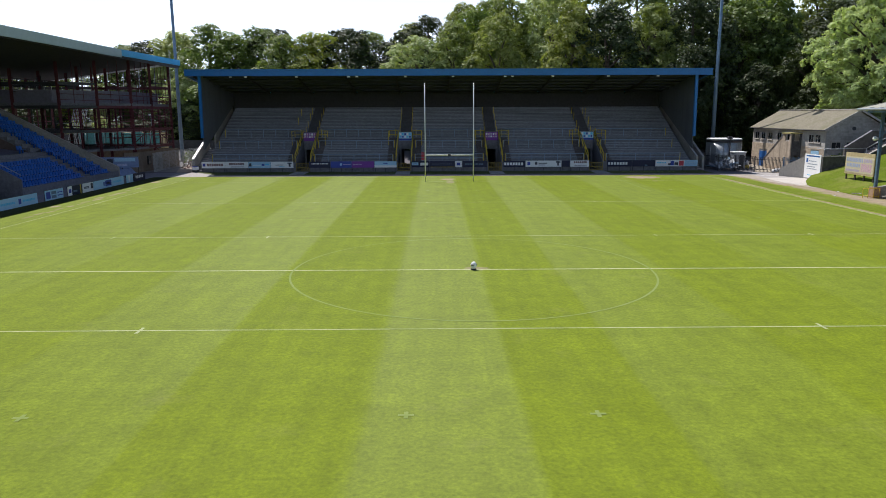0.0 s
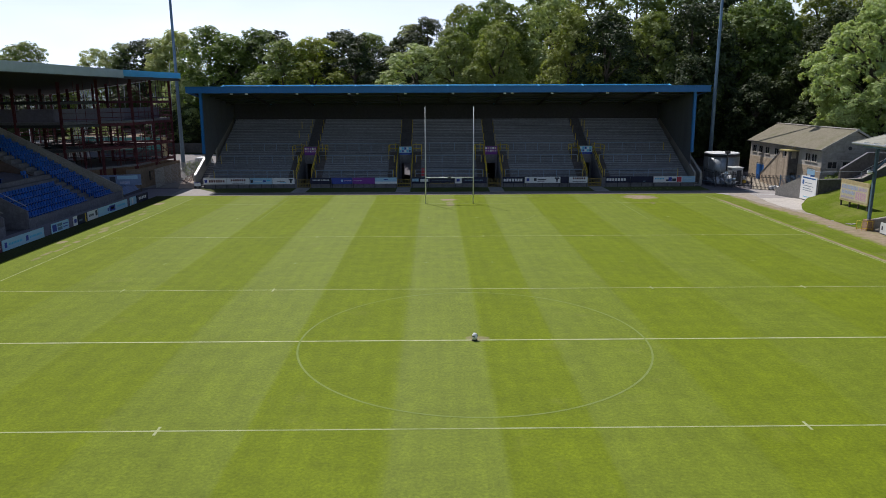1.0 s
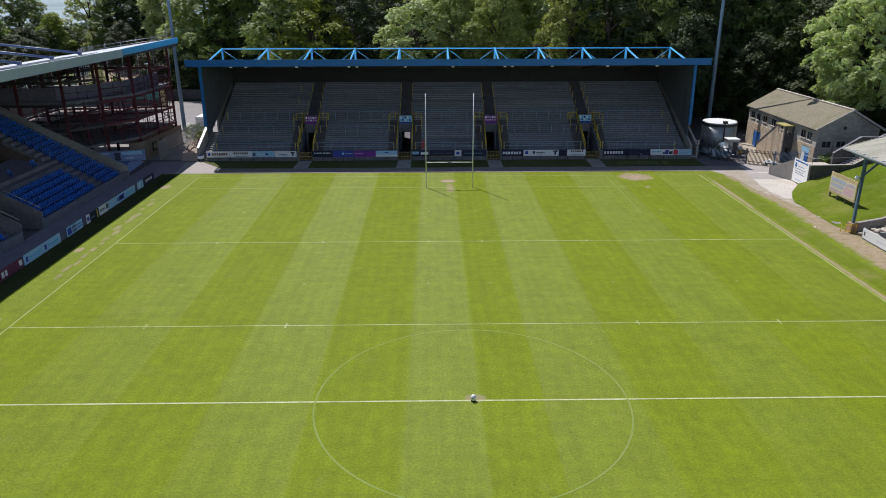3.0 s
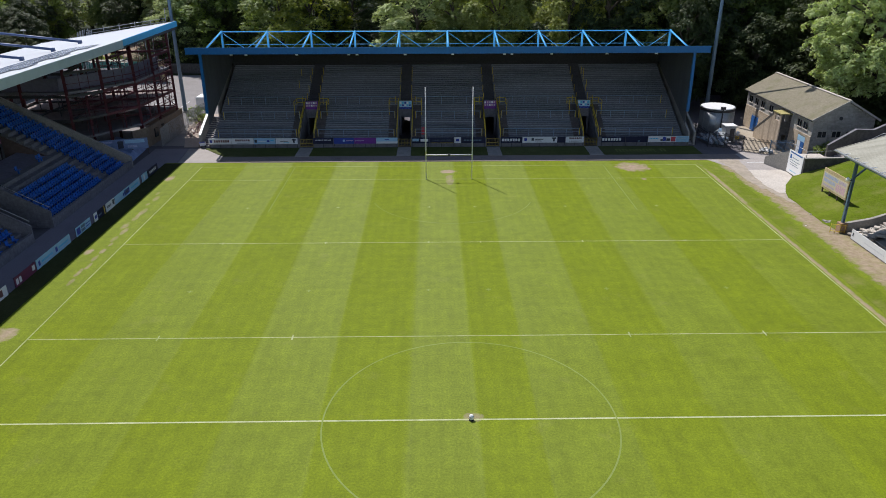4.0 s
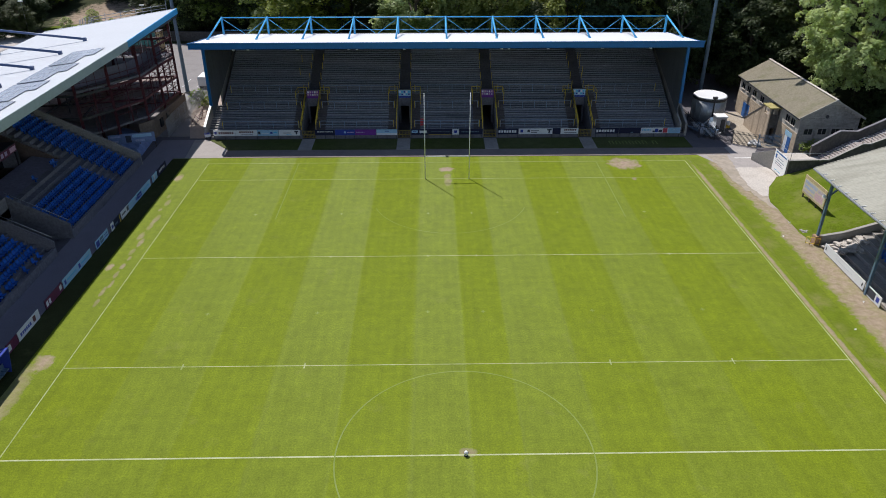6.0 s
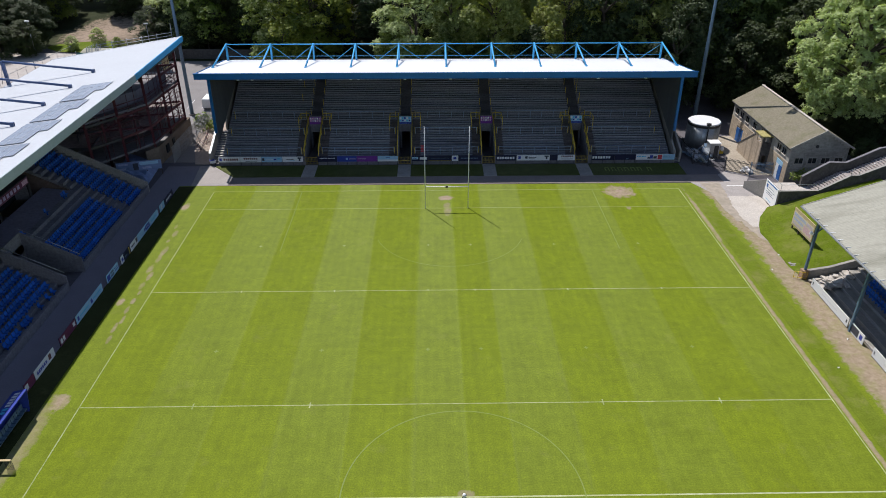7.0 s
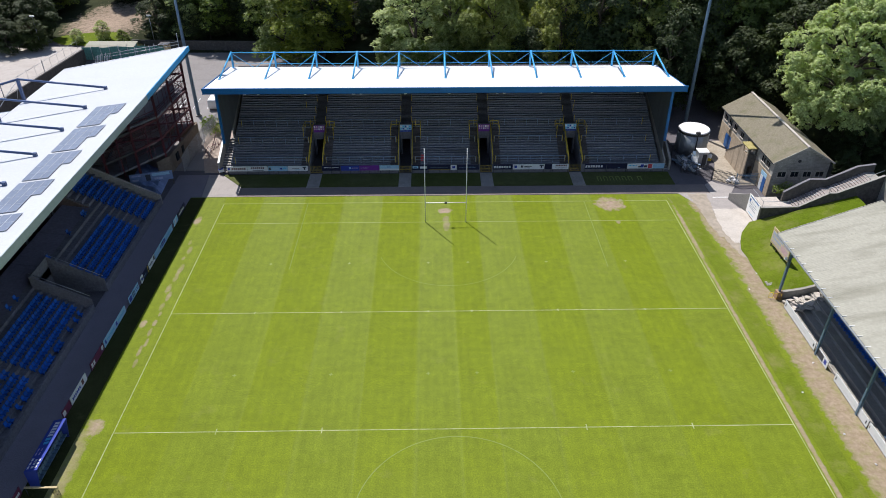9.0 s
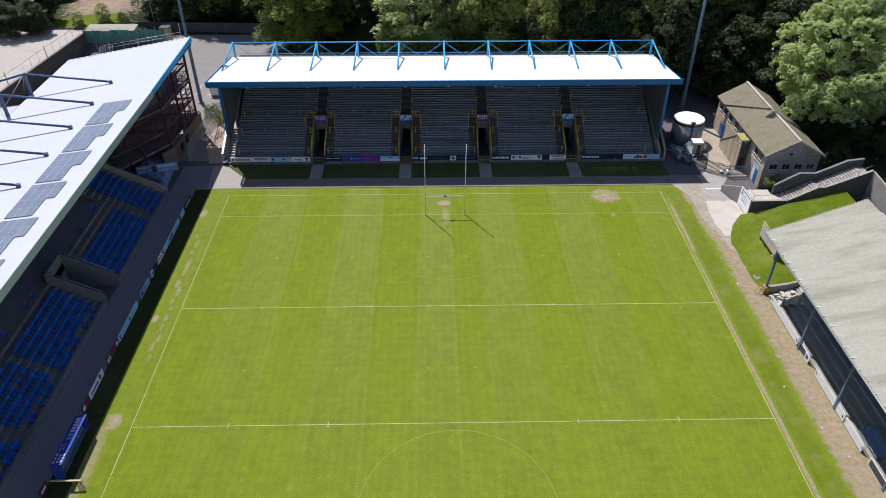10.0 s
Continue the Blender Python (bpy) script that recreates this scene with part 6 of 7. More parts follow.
for i in range(13):
    bm = boxes((51.8 + i * 0.33, 52.16 + i * 0.33, 45.66, 47.9, 3.0, 4.62 + i * 0.162))
    part("stair_tread", bm, stair_stone, ret)
INNER = [(46.15, 3.65), (49.2, 5.6), (51.4, 5.55), (52.75, 6.2), (55.25, 7.5), (57.5, 7.8)]
bm = B()
slab(bm, [(46.15, 1.5), (57.5, 1.5)] + INNER[::-1], "y", 47.95, 48.3)
part("inner_wall", bm, sooty_shade_wall, ret)
for (xa, za), (xb, zb) in zip(INNER, INNER[1:]):
    bm = B()
    beam(bm, (xa, 48.1, za + 0.04), (xb, 48.1, zb + 0.04), 0.38, 0.07)
    part("coping", bm, dark_concrete, ret)
bm = boxes((56.1, 57.5, 45.66, 47.9, 3.0, 6.7))
part("top_landing", bm, concrete, ret)
bm = B()
slab(bm, [(45.4, 0.0), (30.0, 0.0), (30.0, 6.1), (45.4, 7.4)], "x", 57.5, 57.8)
part("side_wall", bm, concrete, ret)
bm = B()
for pts in ([(42.4, 45.5, 3.65), (47.2, 45.5, 3.72), (50.85, 45.5, 5.75), (51.85, 45.5, 5.8), (55.7, 45.5, 7.5), (57.2, 45.5, 8.2)], [(42.4, 45.5, 3.65), (42.4, 49.2, 3.65)]):
    for p, q in zip(pts, pts[1:]):
        tube(bm, p, q, 0.03, 0.03, 6)
        tube(bm, p, (p[0], p[1], p[2] - 1.0), 0.03, 0.03, 6)
part("railing", bm, galvanised, ret)
wsign = thing("wall_sign", "large white sign with blue lettering fixed to the retaining wall", "sign", m=pose(42.24, 49.15, 0.15, 0, 0, -90))
bm = boxes((0.0, 3.5, -0.05, 0.0, 0.0, 2.8))
pan = part("panel", bm, sign_white, wsign)
bm = boxes((0.3, 3.2, -0.056, -0.051, 2.5, 2.66))
part("print_band", bm, door_blue, pan)
for v0, u0, u1, n in ((1.95, 0.95, 2.6, 8), (1.6, 0.5, 2.9, 12), (1.3, 0.6, 2.4, 10), (1.05, 0.6, 2.8, 10), (0.3, 0.8, 2.4, 7)):
    for i in range(n):
        s = (u1 - u0) / n
        bm = boxes((u0 + i * s, u0 + (i + 0.7) * s, -0.056, -0.051, v0, v0 + 0.09))
        part("print", bm, cyan_ink if v0 < 0.5 else grey_blue_paint, pan)
bm = boxes((0.35, 0.75, -0.056, -0.051, 1.8, 2.3))
part("emblem", bm, door_blue, pan)

# ---- clubhouse ----
club = thing("clubhouse", "two-storey stone block with a mossy pitched roof and outside stair", "building", m=pose(0.72, 0.7, 0))
CX0, CX1, CY0, CY1, EZ, RZ = 46.0, 53.9, 52.6, 72.8, 5.65, 7.95
CXM = (CX0 + CX1) / 2
bm = B()
slab(bm, [(CY0, 0.0), (CY1, 0.0), (CY1, EZ), (CY0, EZ)], "x", CX0, CX0 + 0.3)
front = part("front_wall", bm, render_wall, club)
bm = B()
slab(bm, [(CX0 + 0.3, 0.0), (CX1, 0.0), (CX1, EZ), (CXM, RZ - 0.1), (CX0 + 0.3, EZ)], "y", CY0, CY0 + 0.3)
gable = part("gable_wall", bm, render_wall, club, "grey rendered gable wall")
bm = B()
slab(bm, [(CX0 + 0.3, 0.0), (CX1, 0.0), (CX1, EZ), (CXM, RZ - 0.1), (CX0 + 0.3, EZ)], "y", CY1 - 0.3, CY1)
part("rear_gable", bm, render_wall, club)
bm = boxes((CX1 - 0.3, CX1, CY0 + 0.3, CY1 - 0.3, 0, EZ))
part("rear_wall", bm, render_wall, club)
for sx, xe in ((-1, CX0 - 0.45), (1, CX1 + 0.45)):
    bm = B()
    ze = EZ - 0.05
    slab(bm, [(xe, ze), (CXM, RZ + 0.12), (CXM, RZ), (xe, ze - 0.14)], "y", CY0 - 0.4, CY1 + 0.3)
    rf = part("roof_slope", bm, felt_roof, club, "grey-brown mossy roof sheets")
    bm = B()
    tube(bm, (xe, CY0 - 0.4, ze - 0.1), (xe, CY1 + 0.3, ze - 0.1), 0.07, 0.07, 6)
    part("gutter", bm, dark_steel, rf)
bm = B()
beam(bm, (CXM, CY0 - 0.42, RZ + 0.16), (CXM, CY1 + 0.32, RZ + 0.16), 0.34, 0.1)
part("ridge_cap", bm, pale_concrete, club, "pale ridge capping")
for xa, xb, za, zb in ((CX0 - 0.45, CXM, EZ - 0.12, RZ + 0.05), (CX1 + 0.45, CXM, EZ - 0.12, RZ + 0.05)):
    bm = B()
    beam(bm, (xa, CY0 - 0.45, za), (xb, CY0 - 0.45, zb), 0.06, 0.24)
    part("verge_board", bm, render_wall, club)


def window(parent, at, w, h, wide_axis, frame_mat=white_paint, panes=2):
    """A recess-framed window: dark glass, frame bars and a sill. at: middle of the face; wide_axis: 'x' on a wall that faces -y, 'y' on one that faces -x."""
    x, y, z = at
    def lay(u0, u1, d0, d1, z0, z1):
        return (x + u0, x + u1, y - d1, y - d0, z + z0, z + z1) if wide_axis == "x" else (x - d1, x - d0, y + u0, y + u1, z + z0, z + z1)
    win = part("window", boxes(lay(-w / 2, w / 2, 0.0, 0.03, -h / 2, h / 2)), dark_glass, parent)
    bars = [(-w / 2 - 0.05, -w / 2 + 0.03), (w / 2 - 0.03, w / 2 + 0.05)] + [(-w / 2 + w * i / panes - 0.02, -w / 2 + w * i / panes + 0.02) for i in range(1, panes)]
    bm = boxes(*[lay(a, b, 0.032, 0.07, -h / 2, h / 2) for a, b in bars], lay(-w / 2 - 0.05, w / 2 + 0.05, 0.034, 0.072, h / 2 - 0.03, h / 2 + 0.05))
    part("window_frame", bm, frame_mat, win)
    part("window_sill", boxes(lay(-w / 2 - 0.1, w / 2 + 0.1, 0.0, 0.12, -h / 2 - 0.12, -h / 2)), pale_concrete, win)
    return win


for x in (47.35, 49.2, 51.0, 52.8):
    window(gable, (x, CY0, 3.7), 1.15, 0.85, "x", render_wall)
bm = boxes((CX0 + 0.3, CX1, CY0 - 0.05, CY0, 2.35, 2.5))
part("string_course", bm, concrete, gable)
for y in (54.3, 55.9, 61.5, 64.4, 67.2, 69.3, 71.3):
    window(front, (CX0, y, 4.45), 1.2, 0.95, "y", render_wall)
# stone facing, course by course: stones are cut short beside doors, windows and corners
bm = boxes((-0.06, 0.0, 0.0, 1.0, -0.145, 0.145))
stone = made("stone", bm, sandstone)
bm = boxes((0.0, 1.0, -0.04, 0.0, -0.145, 0.145))
grey_block = made("stone", bm, grey_stone)


def courses(lo, hi, z0, n, length, holes, lay):
    """Running bond between lo and hi; holes: (a, b, z0, z1) left open."""
    for c in range(n):
        z = z0 + c * 0.305
        a = lo(z) if callable(lo) else lo
        end = hi(z) if callable(hi) else hi
        cut = sorted((h0, h1) for h0, h1, y0, y1 in holes if y0 < z + 0.14 and z - 0.14 < y1 and h1 > a and h0 < end)
        free = []
        for h0, h1 in cut:
            free.append((a, h0))
            a = h1
        free.append((a, end))
        for f0, f1 in free:
            u = f0
            first = True
            while u < f1 - 0.08:
                w = length * (0.5 if first and c % 2 else 1.0)
                first = False
                w = min(w, f1 - u)
                lay(u, w - 0.015, z)
                u += w


courses(CY0, CY1, 0.16, 11, 0.92, [(53.75, 55.75, 0, 3.0), (63.75, 64.75, 0, 2.25), (67.85, 70.25, 0, 2.25)],
        lambda u, w, z: shared("stone", stone, front, pose(CX0 - 0.002, u, z) @ Matrix.Diagonal((1, w, 1, 1))))
courses(lambda z: CX0 + 0.02 + max(0.0, (z + 0.2 - EZ) / (RZ - EZ)) * (CXM - CX0), lambda z: CX1 - max(0.0, (z + 0.2 - EZ) / (RZ - EZ)) * (CX1 - CXM), 0.16, 24, 0.62,
        [(x - 0.74, x + 0.74, 2.9, 4.2) for x in (47.35, 49.2, 51.0, 52.8)],
        lambda u, w, z: shared("stone", grey_block, gable, pose(u, CY0 - 0.002, z) @ Matrix.Diagonal((w, 1, 1, 1))))
for x in (47.35, 49.2, 51.0, 52.8):
    part("lintel", boxes((x - 0.74, x + 0.74, CY0 - 0.05, CY0, 4.03, 4.2)), concrete, gable)
bm = B()
tube(bm, (49.4, CY0 - 0.10, 5.75), (49.4, CY0 - 0.03, 5.75), 0.24, 0.24, 14)
part("round_vent", bm, dark_steel, gable)
for y0, y1, mt in ((53.9, 54.75, door_blue), (54.8, 55.6, white_board), (63.8, 64.7, pale_blue_board), (67.9, 70.2, door_blue)):
    bm = boxes((CX0 - 0.06, CX0, y0, y1, 0.0, 2.2))
    dr = part("door", bm, mt, front)
    bm = boxes((CX0 - 0.1, CX0 - 0.061, y0 + 0.12, y0 + 0.17, 0.95, 1.1))
    part("handle", bm, galvanised, dr)
bm = boxes((CX0 - 0.06, CX0, 53.8, 55.7, 2.25, 2.9))
part("door_sign", bm, pale_blue_board, front)
# outside stair with a solid parapet, up to a roofed porch
for i in range(16):
    bm = boxes((44.68, 45.93, 65.1 - i * 0.33, 65.47 - i * 0.33, 0.0 if i < 6 else 0.225 * i - 0.7, 0.225 * (i + 1)))
    part("outside_step", bm, concrete, club)
bm = B()
slab(bm, [(65.6, 0.0), (65.6, 1.15), (60.5, 4.6), (60.5, 0.0)], "x", 44.5, 44.68)
wall_side = part("stair_parapet", bm, streaked_stone, club, "rain-streaked sloping stone parapet")
bm = B()
beam(bm, (44.59, 65.65, 1.2), (44.59, 60.5, 4.68), 0.26, 0.22)
part("coping", bm, sooty_shade_wall, wall_side)
bm = boxes((44.65, 45.93, 58.4, 60.5, 3.5, 3.68))
part("porch_floor", bm, concrete, club)
bm = boxes((44.5, 44.65, 58.25, 60.49, 0.0, 3.95), (44.5, 44.65, 58.25, 58.6, 3.95, 4.95), (44.5, 44.65, 59.9, 60.49, 3.95, 4.95))
part("porch_wall", bm, streaked_stone, club)
# shaded side of the porch, painted darker than its sunny front
bm = boxes((44.652, 45.0, 58.25, 58.4, 0.0, 4.95), (45.7, 45.93, 58.25, 58.4, 0.0, 4.95), (45.0, 45.7, 58.25, 58.4, 2.1, 4.0))
part("porch_wall", bm, sooty_shade_wall, club, "end wall with a doorway, darkened for its shaded side")
bm = boxes((44.4, 45.98, 58.1, 60.6, 4.952, 5.1))
part("porch_roof", bm, moss_sheet, club, "yellow mossy flat roof")

# storage tank and plant beside the terrace
tank = thing("storage_tank", "round galvanised storage tank with a pale lid and a dark rim", "tank", m=pose(40.35, 68.7, 0))
bm = B()
tube(bm, (0, 0, 0), (0, 0, 3.55), 2.42, 2.42, 40)
part("shell", bm, galvanised, tank)
bm = B()
tube(bm, (0, 0, 3.55), (0, 0, 3.95), 2.46, 2.46, 40)
part("rim", bm, dark_steel, tank, "dark band below the lid")
bm = B()
tube(bm, (0, 0, 3.95), (0, 0, 4.1), 2.5, 2.35, 40)
part("lid", bm, white_board, tank, "pale dusty lid")
bm = B()
tube(bm, (-0.2, -2.6, 0), (-0.2, -2.6, 4.4), 0.09, 0.09, 8)
box(bm, -0.5, 0.1, -2.75, -2.3, 4.1, 4.45)
part("pipe", bm, dark_steel, tank)
for i in range(16):
    a = 2 * math.pi * i / 16
    bm = B()
    beam(bm, (2.44 * math.cos(a), 2.44 * math.sin(a), 0), (2.44 * math.cos(a), 2.44 * math.sin(a), 3.54), 0.06, 0.05)
    part("shell_seam", bm, galvanised, tank)
kiosk = thing("plant_cabin", "small white-topped plant cabin beside the tank", "cabin", m=pose(40.5, 63.9, 0))
bm = boxes((-0.75, 0.75, -0.7, 0.7, 0, 2.3))
part("body", bm, galvanised, kiosk)
bm = boxes((-0.85, 0.85, -0.8, 0.8, 2.3, 2.42))
part("roof", bm, white_paint, kiosk)
bm = boxes((-0.1, 0.55, -0.74, -0.7, 0.1, 2.0))
part("door", bm, dark_steel, kiosk)
yard = thing("yard_paving", "pale buff concrete yard below the clubhouse", "paving", kind="structure")
bm = B()
slab(bm, [(40.8, 58.7), (43.4, 57.0), (46.7, 56.8), (46.7, 72.5), (43.2, 72.5), (42.9, 64.0)], "z", -0.2, 0.015)
part("paving_slab", bm, yard_buff, yard)


def palisade(points, label, h=2.0, step=0.16, mt=None):
    ob = thing("palisade_fence", label, "fence")
    for p, q in zip(points, points[1:]):
        p, q = Vector((*p, 0)), Vector((*q, 0))
        n = max(2, int((q - p).length / step))
        for z in (0.35, h - 0.35):
            bm = B()
            beam(bm, (p.x, p.y, z), (q.x, q.y, z), 0.05, 0.06)
            part("rail", bm, mt or dark_steel, ob)
        d = (q - p).normalized()
        bm = B()
        beam(bm, (0, 0, 0.05), (0, 0, h), 0.06, 0.02, (0, 1, 0))
        me = made("pale", bm, mt or dark_steel)
        for i in range(1, n + 1):
            w = p.lerp(q, i / n)
            shared("pale", me, ob, pose(w.x, w.y, 0, 0, 0, math.degrees(math.atan2(d.y, d.x))))
        bm = B()
        beam(bm, (p.x, p.y, 0), (p.x, p.y, h + 0.1), 0.12, 0.12)
        part("post", bm, mt or dark_steel, ob)
    return ob


palisade([(40.5, 58.6), (43.4, 56.7)], "dark steel palisade gate standing half open")
palisade([(43.4, 56.7), (46.65, 56.9)], "grey-blue steel palisade fence beside the clubhouse", mt=grey_blue_paint)
palisade([(36.6, 61.0), (38.6, 60.2), (40.5, 58.6)], "dark steel palisade fence in the shade", 2.1)
palisade([(35.6, 78.0), (36.4, 66.0), (36.6, 61.0)], "dark steel palisade fence beside the terrace", 2.2, 0.3)
bags = thing("rubbish_bags", "pile of white and grey builders' bags by the gate", "rubbish")
for i in range(11):
    bm = B()
    r = rng.uniform(0.22, 0.42)
    bmesh.ops.create_icosphere(bm, subdivisions=2, radius=r)
    for v in bm.verts:
        v.co *= 1 + 0.25 * noise.noise(v.co * 4 + Vector((i, 0, 0)))
        v.co.z *= 0.75
    ob = part("bag", bm, white_board if i % 3 else galvanised, bags)
    ob.matrix_basis = pose(43.7 + rng.uniform(-0.9, 0.8), 58.2 + rng.uniform(-0.7, 0.9), r * 0.6)
junk = thing("scrap_heap", "heap of grey scrap panels and tubes in the shade", "scrap")
for i in range(22):
    x, y = rng.uniform(36.9, 40.0), rng.uniform(60.8, 65.0)
    bm = B()
    beam(bm, (-rng.uniform(0.5, 1.2), 0, rng.uniform(0.0, 0.3)), (rng.uniform(0.5, 1.2), 0, rng.uniform(0.4, 1.6)), rng.uniform(0.05, 0.9), 0.05)
    ob = part("scrap_piece", bm, galvanised if i % 2 else grey_blue_paint, junk)
    ob.matrix_basis = pose(x, y, 0.05, 0, 0, rng.uniform(0, 180))
drum = thing("mixer", "small orange and white site mixer beside the tank", "mixer", m=pose(42.3, 65.2, 0))
bm = B()
tube(bm, (0, 0, 0.45), (0.3, 0.1, 1.0), 0.35, 0.22, 12)
part("drum", bm, white_paint, drum)
bm = boxes((-0.35, 0.35, -0.25, 0.25, 0.0, 0.42))
part("frame", bm, yellow_paint, drum)

# ---- floodlight poles ----
for x, y, name in ((-44.3, 84.6, "tall grey steel floodlight mast behind the seated stand"), (41.85, 76.9, "tall grey steel floodlight mast under the trees")):
    ob = thing("floodlight_mast", name, "floodlight", "floodlight masts", m=pose(x, y, 0))
    bm = B()
    tube(bm, (0, 0, 0), (0, 0, 36.0), 0.34, 0.15, 12)
    part("pole", bm, grey_blue_paint, ob)
    bm = B()
    tube(bm, (0, 0, 0), (0, 0, 0.25), 0.55, 0.55, 12)
    part("base", bm, concrete, ob)
    bm = boxes((-2.0, 2.0, -0.1, 0.1, 35.6, 35.8), (-2.0, 2.0, -0.1, 0.1, 36.8, 37.0))
    part("head_frame", bm, grey_blue_paint, ob)
    for i in range(8):
        bm = boxes((-1.9 + (i % 4) * 1.0, -1.2 + (i % 4) * 1.0, -0.5, -0.11, 35.5 + 1.2 * (i // 4), 36.1 + 1.2 * (i // 4)))
        part("lamp_head", bm, galvanised, ob)

# ---- walls, fences and small things beyond ----
bm = B()
beam(bm, (-70.5, 122.6, 1.0), (-37.5, 121.2, 0.9), 0.5, 2.6)
solid("boundary_wall", bm, sooty_shade_wall, "sooty dark stone boundary wall below the trees", "wall", kind="structure")
bm = B()
for p, q in (((-81.7, 40.0, 2.0), (-77.4, 83.6, 2.0)), ((-77.4, 83.6, 2.0), (-74.9, 109.1, 2.0)), ((-74.9, 109.1, 2.0), (-74.8, 111.4, 2.0))):
    beam(bm, p, q, 0.4, 4.0)
solid("yard_wall", bm, sooty_shade_wall, "tall dark stone retaining wall between yard and car park", "wall", kind="structure")
bm = B()
beam(bm, (-75.0, 110.9, 0.8), (-58.5, 112.6, 0.8), 0.4, 1.8)
solid("yard_end_wall", bm, sooty_shade_wall, "dark stone wall below the green netting", "wall", kind="structure")
top_fence = palisade([(-79.7, 60.0), (-77.4, 83.6), (-76.1, 96.5), (-74.9, 109.1)], "thin grey post and wire fence on top of the yard wall", 2.5, 2.4, galvanised)
top_fence.matrix_basis = pose(0, 0, 3.95)
net = thing("netted_fence", "faded green debris netting on scaffold poles above the yard's end wall", "fence")
for i in range(9):
    x = -74.9 + i * 1.82
    bm = B()
    g = [bm.verts.new((x + 1.82 * a, 110.75 + 0.12 * math.sin(x + a * 3) + 1.6 * (i + a) / 9, z - 0.25 * (i + a) / 9)) for z in (1.7, 3.0, 4.35 + 0.1 * math.sin(i * 2.3)) for a in (0, 0.5, 1)]
    for r in range(2):
        for c in range(2):
            bm.faces.new((g[r * 3 + c], g[r * 3 + c + 1], g[r * 3 + c + 4], g[r * 3 + c + 3]))
    part("netting", bm, green_net, net)
    bm = B()
    tube(bm, (x, 110.6 + 1.6 * i / 9, 1.6), (x, 110.6 + 1.6 * i / 9, 4.7), 0.05, 0.05, 6)
    part("pole", bm, galvanised, net)
shed = thing("low_shed", "long low shed with a pale sheet roof beyond the netting", "shed")
bm = boxes((-75.1, -65.3, 112.8, 115.6, 0.0, 3.6))
part("body", bm, green_net, shed)
bm = B()
slab(bm, [(112.5, 3.6), (115.8, 4.0), (115.8, 4.1), (112.5, 3.7)], "x", -75.4, -65.0)
part("roof", bm, fibre_roof, shed)
hut = thing("store_hut", "small orange-brown boarded hut at the netting's end", "hut", m=pose(-58.6, 113.4, 0))
part("body", boxes((-0.9, 0.9, -0.9, 0.9, 0.0, 4.2)), ply, hut)
part("roof", boxes((-1.05, 1.05, -1.05, 1.05, 4.2, 4.32)), dark_steel, hut)
edge = thing("edge_rail", "temporary scaffold rail along the end of the stand roof", "scaffolding")
for k in range(2):
    bm = B()
    tube(bm, (-54.0, 75.3, lroof_z(-54.0) + 0.25 + 0.45 * k), (-42.3, 76.4, lroof_z(-42.3) + 0.35 + 0.45 * k), 0.045, 0.045, 6)
    part("scaffold_tube", bm, galvanised, edge)
for i in range(6):
    x = -54.0 + i * 2.3
    bm = B()
    tube(bm, (x, 75.3 + i * 0.21, 9.0), (x + 0.25, 75.3 + i * 0.21, lroof_z(x) + 1.0 + (1.2 if i == 5 else 0.0)), 0.045, 0.045, 6)
    part("scaffold_tube", bm, galvanised, edge)
scaf = thing("scaffold_stack", "bundle of scaffold tubes leaning on the stand's rear end", "scaffolding")
for i in range(9):
    bm = B()
    tube(bm, (-59.6 + 0.2 * i, 75.6 + 0.1 * i, 0.0), (-55.2 + 0.28 * i, 75.0 - 0.02 * i, 14.2 + 0.10 * (i % 5)), 0.05, 0.05, 6)
    part("scaffold_tube", bm, galvanised, scaf)
for x, y, h in ((-84.0, 112.3, 7.0), (-20.5, 113.2, 13.5), (-21.3, 113.2, 12.0), (-64.0, 122.2, 7.0)):
    ob = thing("lamp_post", "thin grey lamp post standing by the yard", "street lamp", "yard lamp posts", m=pose(x, y, rise(x, y)))
    bm = B()
    tube(bm, (0, 0, 0), (0, 0, h), 0.09, 0.05, 8)
    part("pole", bm, galvanised, ob)
    bm = boxes((-0.45, 0.45, -0.14, 0.14, h - 0.05, h + 0.2))
    part("lamp_head", bm, white_paint, ob)
tower = thing("far_tower", "dark tower block standing far off above the trees", "building", m=pose(-401.5, 800.0, rise(-401.5, 800.0) - 1.0))
part("shaft", boxes((-3.2, 3.2, -3.2, 3.2, 0.0, 33.0 - rise(-401.5, 800.0))), sooty_shade_wall, tower)
part("cap", boxes((-3.5, 3.5, -3.5, 3.5, 33.0 - rise(-401.5, 800.0), 33.8 - rise(-401.5, 800.0))), sooty_shade_wall, tower)
box_trailer = thing("box_trailer", "small white box trailer parked below the trees", "trailer", m=pose(-31.0, 115.8, 0))
bm = boxes((-1.0, 1.0, -0.8, 0.8, 0.45, 2.1))
bmesh.ops.bevel(bm, geom=bm.edges[:], offset=0.05, segments=2, affect="EDGES")
part("body", bm, white_paint, box_trailer)
for sx in (-1.02, 1.02):
    bm = B()
    tube(bm, (sx - 0.08, 0, 0.3), (sx + 0.08, 0, 0.3), 0.3, 0.3, 14)
    part("wheel", bm, black_rubber, box_trailer)
part("tow_bar", boxes((-0.05, 0.05, -1.7, -0.8, 0.42, 0.5)), dark_steel, box_trailer)
van = thing("van", "white parked van in the sunlit yard", "van", m=pose(-42.2, 89.3, 0, 0, 0, 90))
bm = B()
slab(bm, [(-2.3, 0.35), (2.3, 0.35), (2.35, 0.9), (1.75, 1.15), (1.25, 1.9), (1.0, 2.0), (-2.25, 2.0), (-2.35, 1.7)], "y", -0.9, 0.9)
